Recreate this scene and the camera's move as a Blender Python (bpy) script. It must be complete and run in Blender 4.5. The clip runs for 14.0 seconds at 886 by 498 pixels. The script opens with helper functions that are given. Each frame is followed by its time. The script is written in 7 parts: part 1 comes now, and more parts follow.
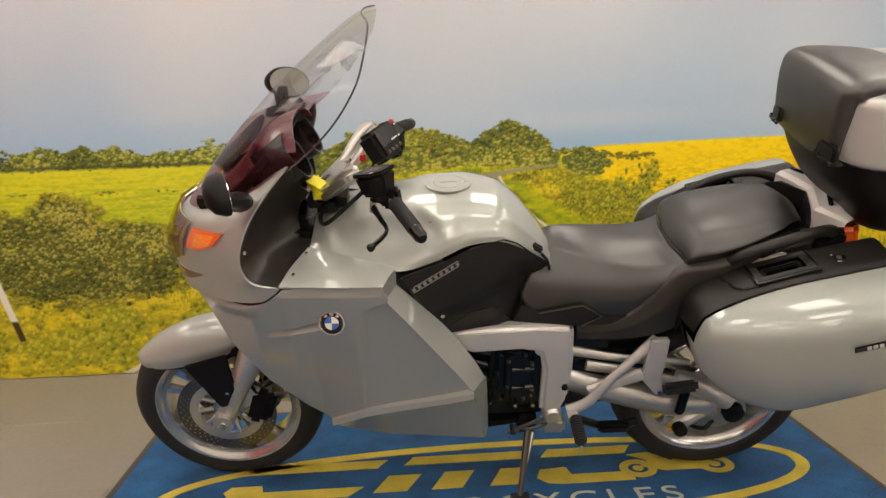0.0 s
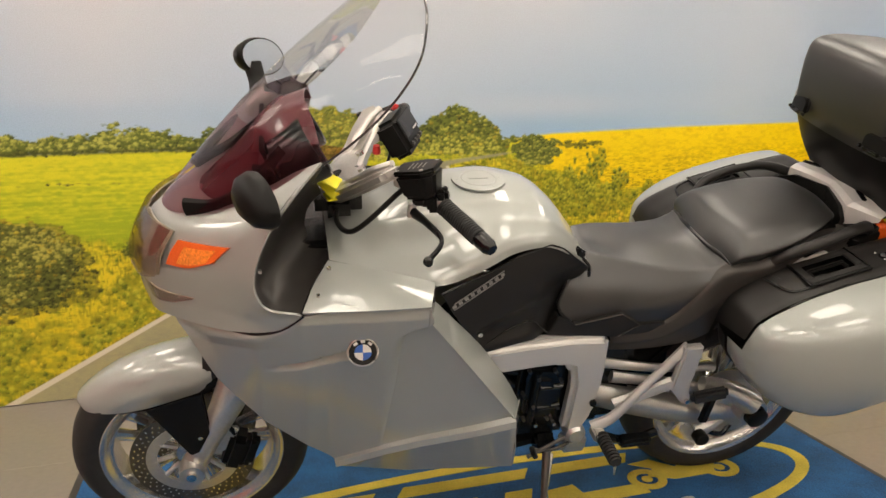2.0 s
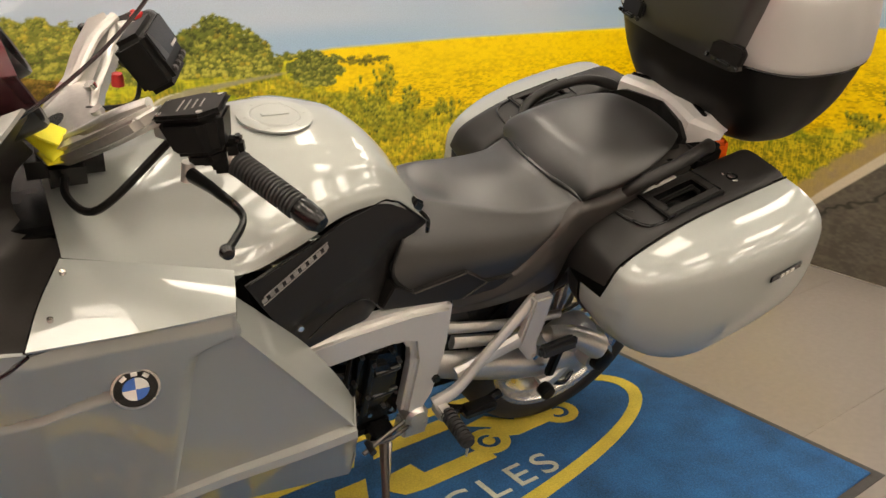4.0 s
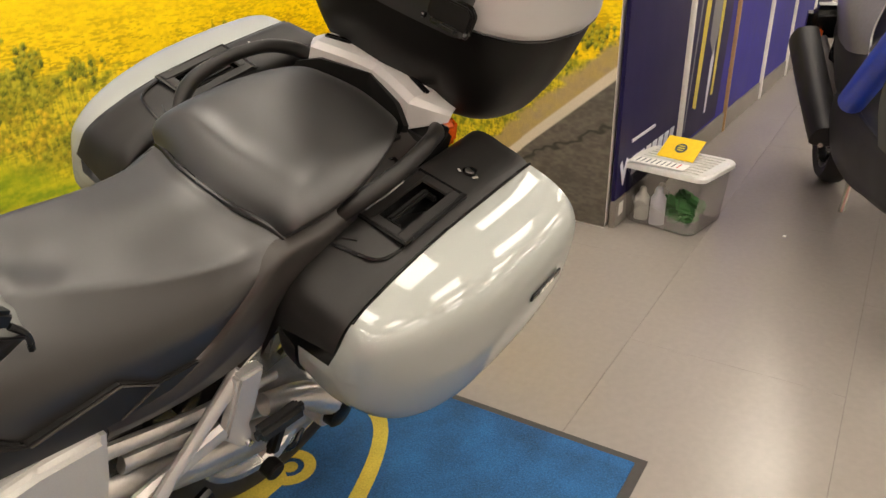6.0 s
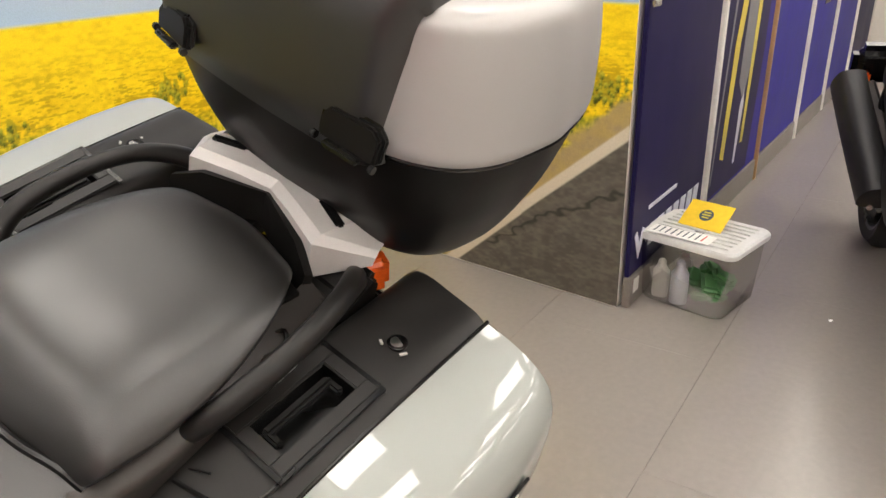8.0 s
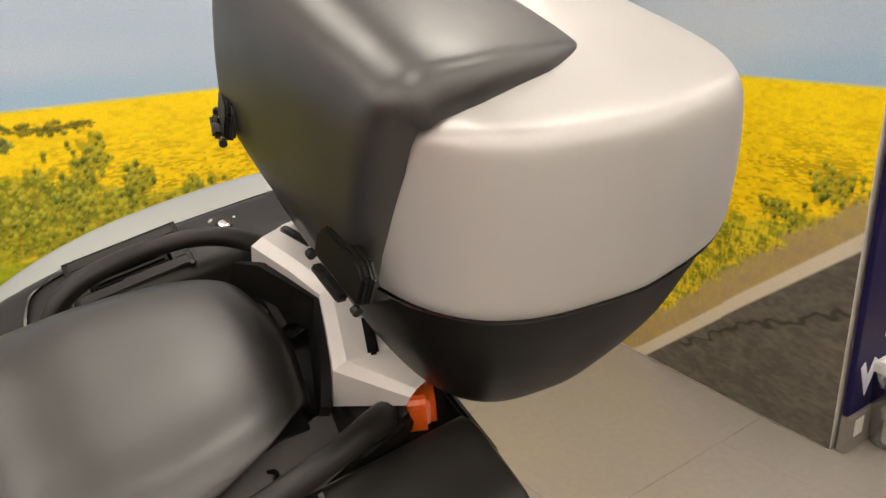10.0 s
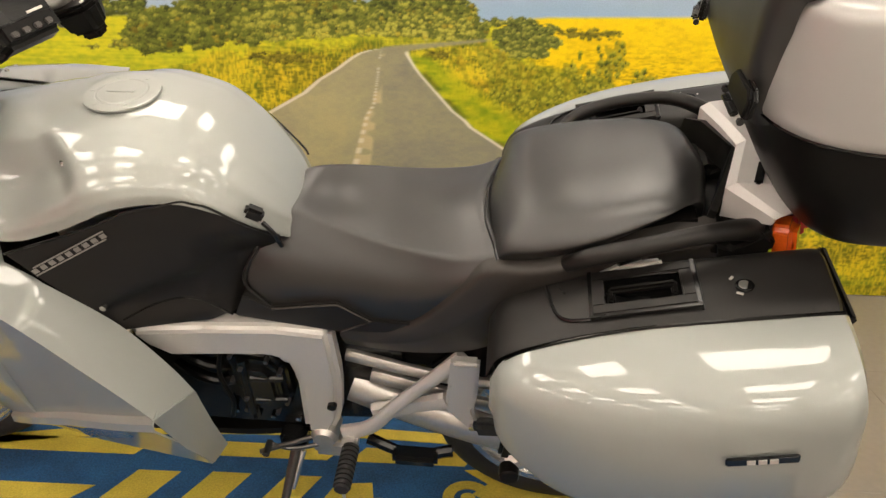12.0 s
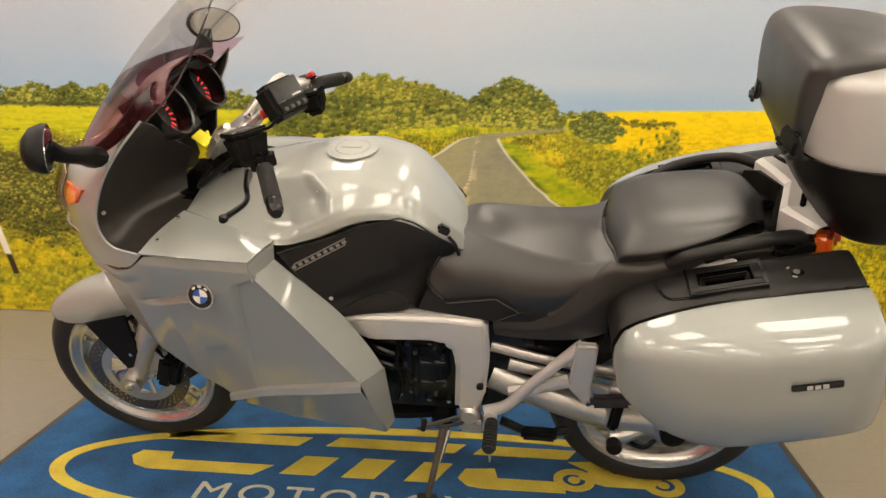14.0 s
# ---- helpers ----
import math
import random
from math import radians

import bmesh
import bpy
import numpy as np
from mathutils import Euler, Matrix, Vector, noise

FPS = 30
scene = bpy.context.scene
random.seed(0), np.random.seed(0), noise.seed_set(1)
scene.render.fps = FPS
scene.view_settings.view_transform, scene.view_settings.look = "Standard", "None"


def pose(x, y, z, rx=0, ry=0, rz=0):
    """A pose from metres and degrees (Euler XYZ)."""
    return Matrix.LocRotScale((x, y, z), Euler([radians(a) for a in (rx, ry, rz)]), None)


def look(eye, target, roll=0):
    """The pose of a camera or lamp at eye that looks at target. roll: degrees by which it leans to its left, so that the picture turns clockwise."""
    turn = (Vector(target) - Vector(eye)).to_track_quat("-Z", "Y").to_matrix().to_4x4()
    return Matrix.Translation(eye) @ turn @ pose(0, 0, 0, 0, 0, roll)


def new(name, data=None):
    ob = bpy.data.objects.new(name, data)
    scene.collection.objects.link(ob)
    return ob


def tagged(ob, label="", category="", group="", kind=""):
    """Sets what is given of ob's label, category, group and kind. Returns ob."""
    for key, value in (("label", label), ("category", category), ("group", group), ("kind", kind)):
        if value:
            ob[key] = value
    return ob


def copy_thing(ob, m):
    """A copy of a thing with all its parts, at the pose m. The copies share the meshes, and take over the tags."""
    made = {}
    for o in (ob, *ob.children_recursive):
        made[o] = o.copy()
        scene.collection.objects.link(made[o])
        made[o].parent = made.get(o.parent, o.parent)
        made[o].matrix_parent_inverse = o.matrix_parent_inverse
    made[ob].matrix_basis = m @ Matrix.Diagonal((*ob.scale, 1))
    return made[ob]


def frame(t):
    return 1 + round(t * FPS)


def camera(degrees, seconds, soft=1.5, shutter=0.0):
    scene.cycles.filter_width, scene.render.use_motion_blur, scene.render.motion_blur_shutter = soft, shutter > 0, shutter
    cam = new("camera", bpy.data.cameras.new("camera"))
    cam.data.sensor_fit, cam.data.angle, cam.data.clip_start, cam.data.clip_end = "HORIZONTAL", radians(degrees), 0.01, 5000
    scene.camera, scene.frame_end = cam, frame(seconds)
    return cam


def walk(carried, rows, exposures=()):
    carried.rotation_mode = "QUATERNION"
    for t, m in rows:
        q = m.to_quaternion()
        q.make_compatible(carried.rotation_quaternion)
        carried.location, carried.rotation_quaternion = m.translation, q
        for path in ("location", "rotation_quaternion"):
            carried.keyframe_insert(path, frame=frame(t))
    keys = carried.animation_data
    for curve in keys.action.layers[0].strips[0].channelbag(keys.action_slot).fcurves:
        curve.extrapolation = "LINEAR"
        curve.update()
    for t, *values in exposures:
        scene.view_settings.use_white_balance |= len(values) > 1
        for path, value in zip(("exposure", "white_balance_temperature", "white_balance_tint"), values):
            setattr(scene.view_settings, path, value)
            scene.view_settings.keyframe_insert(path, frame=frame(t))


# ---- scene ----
cam = camera(62.4, 14.0, soft=1.5)
PATH = [
    (0, (0.351, 0.437, 1.174), (0.459, 2.406, 0.838), -1.9),
    (0.5, (0.216, 0.581, 1.177), (0.342, 2.547, 0.83), -2.4),
    (1, (0.042, 0.683, 1.185), (0.333, 2.624, 0.804), -1.5),
    (1.5, (-0.064, 0.765, 1.183), (0.373, 2.675, 0.786), -1.0),
    (2, (-0.073, 0.811, 1.193), (0.448, 2.702, 0.803), -1.0),
    (2.2, (-0.054, 0.856, 1.203), (0.498, 2.739, 0.816), -1.1),
    (4.3, (0.014, 1.329, 1.176), (1.161, 2.826, 0.51), -1.5),
    (4.5, (0.035, 1.367, 1.175), (1.233, 2.814, 0.487), -1.5),
    (5, (0.157, 1.46, 1.177), (1.489, 2.766, 0.456), -1.5),
    (5.5, (0.299, 1.536, 1.199), (1.726, 2.708, 0.432), -1.5),
    (6, (0.389, 1.642, 1.218), (1.934, 2.607, 0.391), -1.0),
    (6.5, (0.478, 1.734, 1.233), (2.078, 2.556, 0.358), -0.3),
    (7, (0.608, 1.719, 1.236), (2.194, 2.565, 0.358), -0.7),
    (7.5, (0.749, 1.701, 1.252), (2.305, 2.635, 0.411), -1.3),
    (8, (0.863, 1.769, 1.268), (2.387, 2.799, 0.484), -1.7),
    (8.2, (0.915, 1.807, 1.285), (2.435, 2.862, 0.527), -1.5),
    (10.5, (1.176, 1.673, 1.286), (2.061, 3.344, 0.635), -0.3),
    (11, (1.081, 1.509, 1.259), (1.669, 3.287, 0.557), 1.7),
    (11.5, (1.094, 1.379, 1.226), (1.326, 3.229, 0.501), 2.5),
    (12, (1.091, 1.263, 1.236), (1.021, 3.12, 0.498), 1.2),
    (12.5, (1.069, 1.073, 1.262), (0.842, 2.946, 0.598), 0.2),
    (13, (1.034, 0.909, 1.265), (0.794, 2.816, 0.712), -0.4),
    (13.5, (0.928, 0.863, 1.21), (0.74, 2.792, 0.715), -0.4),
    (14, (0.86, 0.694, 1.196), (0.707, 2.633, 0.729), 1.0),
]
walk(cam, [(t, look(eye, target, roll)) for t, eye, target, roll in PATH],
     exposures=[(0, -0.20, 6500, 10), (1.5, -0.10, 6500, 10), (4.5, -0.05, 6800, 10), (5.2, 0.0, 6850, 10), (6.0, 0.14, 6550, 10), (7.0, 0.20, 6200, 10), (8.0, 0.20, 6050, 10),
                (10.5, 0.0, 6450, 10), (11.5, 0.04, 6550, 10), (12.5, 0.03, 6550, 10), (14.0, 0.02, 6800, 10)])

# ---------- shape helpers ----------
def lerp(a, b, t):
    return a + (b - a) * t


def smooth_line(pts, n, closed=False):
    """n points on a smooth curve through pts."""
    p = np.array(pts, float)
    if closed:
        p = np.vstack([p, p[:1]])
    if len(p) == 2:
        t = np.linspace(0, 1, n)[:, None]
        return p[0] + (p[1] - p[0]) * t
    d = np.linalg.norm(np.diff(p, axis=0), axis=1)
    s = np.concatenate([[0], np.cumsum(np.maximum(d, 1e-6))])
    g = np.zeros_like(p)
    g[1:-1] = (p[2:] - p[:-2]) / (s[2:] - s[:-2])[:, None]
    if closed:
        g[0] = g[-1] = (p[1] - p[-2]) / (s[1] + s[-1] - s[-2])
    else:
        g[0] = (p[1] - p[0]) / (s[1] - s[0])
        g[-1] = (p[-1] - p[-2]) / (s[-1] - s[-2])
    u = np.linspace(0, s[-1], n)
    k = np.clip(np.searchsorted(s, u, side="right") - 1, 0, len(p) - 2)
    h = (s[k + 1] - s[k])[:, None]
    t = ((u - s[k])[:, None]) / h
    return ((2 * t**3 - 3 * t**2 + 1) * p[k] + (t**3 - 2 * t**2 + t) * h * g[k]
            + (-2 * t**3 + 3 * t**2) * p[k + 1] + (t**3 - t**2) * h * g[k + 1])


def net(rows, nu, nv, closed=False):
    """A smooth grid (nu x nv x 3) through rows of control points."""
    r = np.array([smooth_line(row, nv + (1 if closed else 0), closed) for row in rows])
    if closed:
        r = r[:, :-1]
    out = np.zeros((nu, r.shape[1], 3))
    for j in range(r.shape[1]):
        out[:, j] = smooth_line(r[:, j], nu)
    return out


def pinned_net(rows, nu, per):
    """A smooth grid whose columns keep to the rows' control points, per steps between two of them."""
    cols = []
    for row in rows:
        p = np.array(row, float)
        d = np.concatenate([[0], np.cumsum(np.maximum(np.linalg.norm(np.diff(p, axis=0), axis=1), 1e-6))])
        fine = smooth_line(row, 1500)
        u = np.concatenate([np.linspace(d[k], d[k + 1], per, endpoint=False) for k in range(len(d) - 1)] + [d[-1:]])
        at_u = np.linspace(0, d[-1], 1500)
        cols.append(np.stack([np.interp(u, at_u, fine[:, k]) for k in range(3)], 1))
    r = np.array(cols)
    return np.stack([smooth_line(r[:, j], nu) for j in range(r.shape[1])], 1)


def mirror_rows(rows):
    """Half rows that end on the middle plane y = 0, made whole."""
    return [list(r) + [(x, -y, z) for x, y, z in list(r)[-2::-1]] for r in rows]


def normals_of(g):
    du = np.gradient(g, axis=0)
    dv = np.gradient(g, axis=1)
    n = np.cross(du, dv)
    return n / np.maximum(np.linalg.norm(n, axis=2, keepdims=True), 1e-9)


def flip_y(g):
    return g * np.array([1, -1, 1])


def grid_mesh(g, closed=False, caps=False, thick=0.0, bm=None, material=0):
    """A bmesh from a grid of points; thick gives it a back and a rim."""
    bm = bm or bmesh.new()
    nu, nv = g.shape[:2]

    def sheet(a):
        return [[bm.verts.new(a[i, j]) for j in range(nv)] for i in range(nu)]

    def quads(v, turn):
        for i in range(nu - 1):
            for j in range(nv if closed else nv - 1):
                q = [v[i][j], v[i + 1][j], v[i + 1][(j + 1) % nv], v[i][(j + 1) % nv]]
                try:
                    bm.faces.new(q[::-1] if turn else q).material_index = material
                except ValueError:
                    pass
    a = sheet(g)
    quads(a, False)
    if thick:
        b = sheet(g - normals_of(g) * thick)
        quads(b, True)
        edge = [(i, 0) for i in range(nu)] + [(nu - 1, j) for j in range(1, nv)]
        edge += [(i, nv - 1) for i in range(nu - 2, -1, -1)] + [(0, j) for j in range(nv - 2, 0, -1)]
        for (i, j), (k, m) in zip(edge, edge[1:] + edge[:1]):
            bm.faces.new((a[i][j], b[i][j], b[k][m], a[k][m])).material_index = material
    if caps:
        for v in (a[0], a[-1]):
            c = bm.verts.new(np.mean([np.array(x.co) for x in v], axis=0))
            for j in range(nv if closed else nv - 1):
                bm.faces.new((v[j], v[(j + 1) % nv], c)).material_index = material
    return bm


def tube(pts, radius, sides=10, n=24, bm=None, flat=1.0, straight=False, material=0):
    """A round bar along a smooth line; radius may be a list along it."""
    bm = bm or bmesh.new()
    line = np.array(pts, float) if straight else smooth_line(pts, n)
    n = len(line)
    rad = np.interp(np.linspace(0, 1, n), np.linspace(0, 1, len(radius)), radius) if isinstance(radius, (list, tuple)) else np.full(n, radius)
    tan = np.gradient(line, axis=0)
    side = None
    rings = []
    for i in range(n):
        t = Vector(tan[i]).normalized()
        if side is None:
            side = t.cross(Vector((0, 0, 1)))
            if side.length < 0.1:
                side = t.cross(Vector((0, 1, 0)))
        side = (side - t * side.dot(t)).normalized()
        up = side.cross(t)
        rings.append([bm.verts.new(Vector(line[i]) + side * math.cos(a) * rad[i] + up * math.sin(a) * rad[i] * flat)
                      for a in [2 * math.pi * k / sides for k in range(sides)]])
    for r, q in zip(rings, rings[1:]):
        for k in range(sides):
            bm.faces.new((r[k], r[(k + 1) % sides], q[(k + 1) % sides], q[k])).material_index = material
    bm.faces.new(rings[0]).material_index = material
    bm.faces.new(rings[-1][::-1]).material_index = material
    return bm


def lathe(profile, centre, axis="y", n=48, bm=None, closed=False, material=0):
    """Turns a profile of (along, radius) round an axis through centre."""
    bm = bm or bmesh.new()
    c = Vector(centre)
    rings = []
    for a, r in profile:
        ring = []
        for k in range(n):
            u, w = r * math.cos(2 * math.pi * k / n), r * math.sin(2 * math.pi * k / n)
            ring.append(bm.verts.new(c + (Vector((u, a, w)) if axis == "y" else Vector((a, u, w)) if axis == "x" else Vector((u, w, a)))))
        rings.append(ring)
    pairs = list(zip(rings, rings[1:])) + ([(rings[-1], rings[0])] if closed else [])
    for r, q in pairs:
        for k in range(n):
            bm.faces.new((r[k], r[(k + 1) % n], q[(k + 1) % n], q[k])).material_index = material
    if not closed:
        for r in (rings[0], rings[-1]):
            bm.faces.new(r).material_index = material
    return bm


def prism(outline, y0, y1, bevel=0.004, bm=None, segments=2, axis="y", material=0):
    """A plate with an outline in (x, z), from y0 to y1, with rounded edges."""
    own = bmesh.new()
    put = {"y": lambda a, b, d: (a, d, b), "z": lambda a, b, d: (a, b, d), "x": lambda a, b, d: (d, a, b)}[axis]
    f = own.faces.new([own.verts.new(put(a, b, y0)) for a, b in outline])
    ext = bmesh.ops.extrude_face_region(own, geom=[f])
    shift = Vector(put(0, 0, y1 - y0))
    for v in ext["geom"]:
        if isinstance(v, bmesh.types.BMVert):
            v.co += shift
    bmesh.ops.recalc_face_normals(own, faces=own.faces)
    if bevel:
        bmesh.ops.bevel(own, geom=list(own.edges), offset=bevel, segments=segments, affect="EDGES", clamp_overlap=True)
    for f in own.faces:
        f.material_index = material
    return joined(bm, own) if bm else own


def joined(bm, other):
    """Adds the mesh other to bm."""
    me = bpy.data.meshes.new("tmp")
    other.to_mesh(me)
    bm.from_mesh(me)
    bpy.data.meshes.remove(me)
    other.free()
    return bm


def rbox(centre, size, bevel=0.004, turn=(0, 0, 0), bm=None, segments=2, material=0):
    own = bmesh.new()
    bmesh.ops.create_cube(own, size=1.0)
    for v in own.verts:
        v.co = Vector((v.co.x * size[0], v.co.y * size[1], v.co.z * size[2]))
    if bevel:
        bmesh.ops.bevel(own, geom=list(own.edges), offset=min(bevel, min(size) * 0.45), segments=segments, affect="EDGES")
    for f in own.faces:
        f.material_index = material
    bmesh.ops.transform(own, matrix=pose(*centre, *turn), verts=own.verts)
    return joined(bm, own) if bm else own


def rod(a, b, r, sides=12, bm=None, r2=None, material=0):
    return tube([a, b], [r, r if r2 is None else r2], sides, 2, bm, material=material)


def part(name, bm, material, parent=None, label="", sharp=35, recalc=True):
    """Links a bmesh as one mesh object under a thing or a part."""
    if recalc:
        bmesh.ops.recalc_face_normals(bm, faces=bm.faces)
    for f in bm.faces:
        f.smooth = True
    lim = math.radians(sharp)
    for e in bm.edges:
        if len(e.link_faces) == 2 and e.calc_face_angle(0) > lim:
            e.smooth = False
    me = bpy.data.meshes.new(name)
    bm.to_mesh(me)
    bm.free()
    for m in (material if isinstance(material, (list, tuple)) else [material]):
        me.materials.append(m)
    ob = new(name, me)
    if parent is not None:
        ob.parent = parent
    if label:
        ob["label"] = label
    return ob


def thing(name, m, label, category, group="", kind=""):
    ob = new(name)
    ob.empty_display_size = 0.1
    ob.matrix_world = m
    return tagged(ob, label, category, group, kind)


# ---------- noise for printed pictures ----------
def lattice(shape, cells, seed):
    """Smooth random values in 0..1 on an array of the given shape."""
    rng = np.random.RandomState(seed)
    h, w = shape
    ch, cw = max(2, int(cells[0])), max(2, int(cells[1]))
    g = rng.rand(ch + 2, cw + 2)
    y, x = np.linspace(0, ch, h), np.linspace(0, cw, w)
    yi, xi = np.minimum(y.astype(int), ch), np.minimum(x.astype(int), cw)
    fy, fx = (y - yi)[:, None], (x - xi)[None, :]
    fy, fx = fy * fy * (3 - 2 * fy), fx * fx * (3 - 2 * fx)
    a, b = g[np.ix_(yi, xi)], g[np.ix_(yi, xi + 1)]
    c, d = g[np.ix_(yi + 1, xi)], g[np.ix_(yi + 1, xi + 1)]
    return (a * (1 - fx) + b * fx) * (1 - fy) + (c * (1 - fx) + d * fx) * fy

# ---------- world and exposure ----------
world = bpy.data.worlds.new("world")
scene.world = world
world.use_nodes = True
world.node_tree.nodes["Background"].inputs["Color"].default_value = (1.0, 0.93, 0.84, 1)
world.node_tree.nodes["Background"].inputs["Strength"].default_value = 0.02
scene.view_settings.exposure = 0.0
PANEL_LIGHT = 13.4
PANEL_COLOUR = (1.0, 0.90, 0.77)

# ---------- materials ----------
def linear(r, g, b):
    return tuple(c / 12.92 if c <= 0.04045 else ((c + 0.055) / 1.055) ** 2.4 for c in (r, g, b))


def material(name, colour, rough=0.5, metal=0.0, vary=0.12, grain=60.0, bump=0.0, bump_scale=300.0, coat=0.0, rough_vary=0.08,
             spec=0.5, blotch=4.0, world_space=False, coat_rough=0.04):
    """Principled surface with grain and blotches in colour, roughness and relief."""
    m = bpy.data.materials.new(name)
    m.use_nodes = True
    t = m.node_tree
    b = t.nodes["Principled BSDF"]
    co = t.nodes.new("ShaderNodeNewGeometry" if world_space else "ShaderNodeTexCoord")

    def noise_node(scale, detail=4.0):
        n = t.nodes.new("ShaderNodeTexNoise")
        n.inputs["Scale"].default_value, n.inputs["Detail"].default_value = scale, detail
        t.links.new(co.outputs["Position" if world_space else "Object"], n.inputs["Vector"])
        return n
    fine, broad = noise_node(grain), noise_node(blotch, 3.0)
    add = t.nodes.new("ShaderNodeMath")
    add.operation = "ADD"
    t.links.new(fine.outputs["Fac"], add.inputs[0])
    t.links.new(broad.outputs["Fac"], add.inputs[1])
    span = t.nodes.new("ShaderNodeMapRange")
    span.inputs["From Min"].default_value, span.inputs["From Max"].default_value = 0.6, 1.4
    span.inputs["To Min"].default_value, span.inputs["To Max"].default_value = 1 - vary, 1 + vary
    t.links.new(add.outputs[0], span.inputs["Value"])
    mul = t.nodes.new("ShaderNodeMix")
    mul.data_type, mul.blend_type = "RGBA", "MULTIPLY"
    mul.inputs["Factor"].default_value = 1.0
    mul.inputs["A"].default_value = (*colour, 1)
    t.links.new(span.outputs["Result"], mul.inputs["B"])
    t.links.new(mul.outputs["Result"], b.inputs["Base Color"])
    rr = t.nodes.new("ShaderNodeMapRange")
    rr.inputs["From Min"].default_value, rr.inputs["From Max"].default_value = 0.15, 0.85
    rr.inputs["To Min"].default_value, rr.inputs["To Max"].default_value = max(0.02, rough - rough_vary), min(1, rough + rough_vary)
    t.links.new(broad.outputs["Fac"], rr.inputs["Value"])
    t.links.new(rr.outputs["Result"], b.inputs["Roughness"])
    b.inputs["Metallic"].default_value = metal
    b.inputs["Coat Weight"].default_value = coat
    b.inputs["Coat Roughness"].default_value = coat_rough
    b.inputs["Specular IOR Level"].default_value = spec
    if bump:
        bn = t.nodes.new("ShaderNodeBump")
        bn.inputs["Strength"].default_value, bn.inputs["Distance"].default_value = bump, 0.002
        t.links.new(noise_node(bump_scale, 2.0).outputs["Fac"], bn.inputs["Height"])
        t.links.new(bn.outputs["Normal"], b.inputs["Normal"])
    return m


def thin_clear(name, colour, gloss=0.55, rough=0.02):
    """A thin clear sheet: light goes straight through, the surface mirrors a little."""
    m = bpy.data.materials.new(name)
    m.use_nodes = True
    t = m.node_tree
    t.nodes.remove(t.nodes["Principled BSDF"])
    out = t.nodes["Material Output"]
    tr, gl, mix, lw = (t.nodes.new("ShaderNode" + k) for k in ("BsdfTransparent", "BsdfGlossy", "MixShader", "Fresnel"))
    tr.inputs["Color"].default_value = (*colour, 1)
    gl.inputs["Roughness"].default_value = rough
    lw.inputs["IOR"].default_value = 1.45
    cut = t.nodes.new("ShaderNodeMath")
    cut.operation = "MULTIPLY"
    cut.inputs[1].default_value = gloss
    t.links.new(lw.outputs[0], cut.inputs[0])
    t.links.new(cut.outputs[0], mix.inputs[0])
    t.links.new(tr.outputs[0], mix.inputs[1])
    t.links.new(gl.outputs[0], mix.inputs[2])
    t.links.new(mix.outputs[0], out.inputs["Surface"])
    return m


def glow(name, colour, strength):
    m = bpy.data.materials.new(name)
    m.use_nodes = True
    b = m.node_tree.nodes["Principled BSDF"]
    b.inputs["Base Color"].default_value = (*colour, 1)
    b.inputs["Emission Color"].default_value = (*colour, 1)
    b.inputs["Emission Strength"].default_value = strength
    return m


def printed(name, rough=0.45, fine=0.25, scale=160.0):
    """A print whose colours lie on the mesh, with a fine screen grain."""
    m = bpy.data.materials.new(name)
    m.use_nodes = True
    t = m.node_tree
    b = t.nodes["Principled BSDF"]
    at = t.nodes.new("ShaderNodeVertexColor")
    at.layer_name = "print"
    co = t.nodes.new("ShaderNodeTexCoord")
    n = t.nodes.new("ShaderNodeTexNoise")
    n.inputs["Scale"].default_value, n.inputs["Detail"].default_value = scale, 3.0
    t.links.new(co.outputs["Object"], n.inputs["Vector"])
    r = t.nodes.new("ShaderNodeMapRange")
    r.inputs["From Min"].default_value, r.inputs["From Max"].default_value = 0.3, 0.7
    r.inputs["To Min"].default_value, r.inputs["To Max"].default_value = 1 - fine, 1 + fine
    t.links.new(n.outputs["Fac"], r.inputs["Value"])
    mul = t.nodes.new("ShaderNodeMix")
    mul.data_type, mul.blend_type = "RGBA", "MULTIPLY"
    mul.inputs["Factor"].default_value = 1.0
    t.links.new(at.outputs["Color"], mul.inputs["A"])
    t.links.new(r.outputs["Result"], mul.inputs["B"])
    t.links.new(mul.outputs["Result"], b.inputs["Base Color"])
    b.inputs["Roughness"].default_value = rough
    b.inputs["Specular IOR Level"].default_value = 0.3
    return m


SILVER = material("silver_paint", (0.345, 0.362, 0.338), 0.45, 0.30, 0.04, 1400.0, coat=1.0, coat_rough=0.03, rough_vary=0.03, blotch=1.5)
# the body silver, darkened for pannier lids, which face up into the light
DIMSILVER = material("silver_paint_dimmed", (0.300, 0.318, 0.300), 0.50, 0.20, 0.04, 1400.0, coat=1.0, coat_rough=0.03, rough_vary=0.03, blotch=1.5)
LIDSILVER = material("satin_lid_paint", (0.410, 0.402, 0.392), 0.38, 0.30, 0.04, 1400.0, rough_vary=0.03, blotch=1.5)
SATIN = material("satin_silver", (0.60, 0.585, 0.56), 0.40, 0.45, 0.06, 400.0, bump=0.05, bump_scale=500.0)
PLASTIC = material("black_plastic", (0.0070, 0.0066, 0.0062), 0.42, 0.0, 0.15, 300.0, bump=0.03, bump_scale=700.0, spec=0.13)
MATTBLACK = material("matt_black_plastic", (0.0095, 0.0086, 0.0080), 0.46, 0.0, 0.12, 300.0, bump=0.04, bump_scale=700.0, spec=0.36)
GREYPLASTIC = material("grey_plastic", (0.072, 0.065, 0.060), 0.36, 0.5, 0.1, 300.0, bump=0.02, bump_scale=700.0)
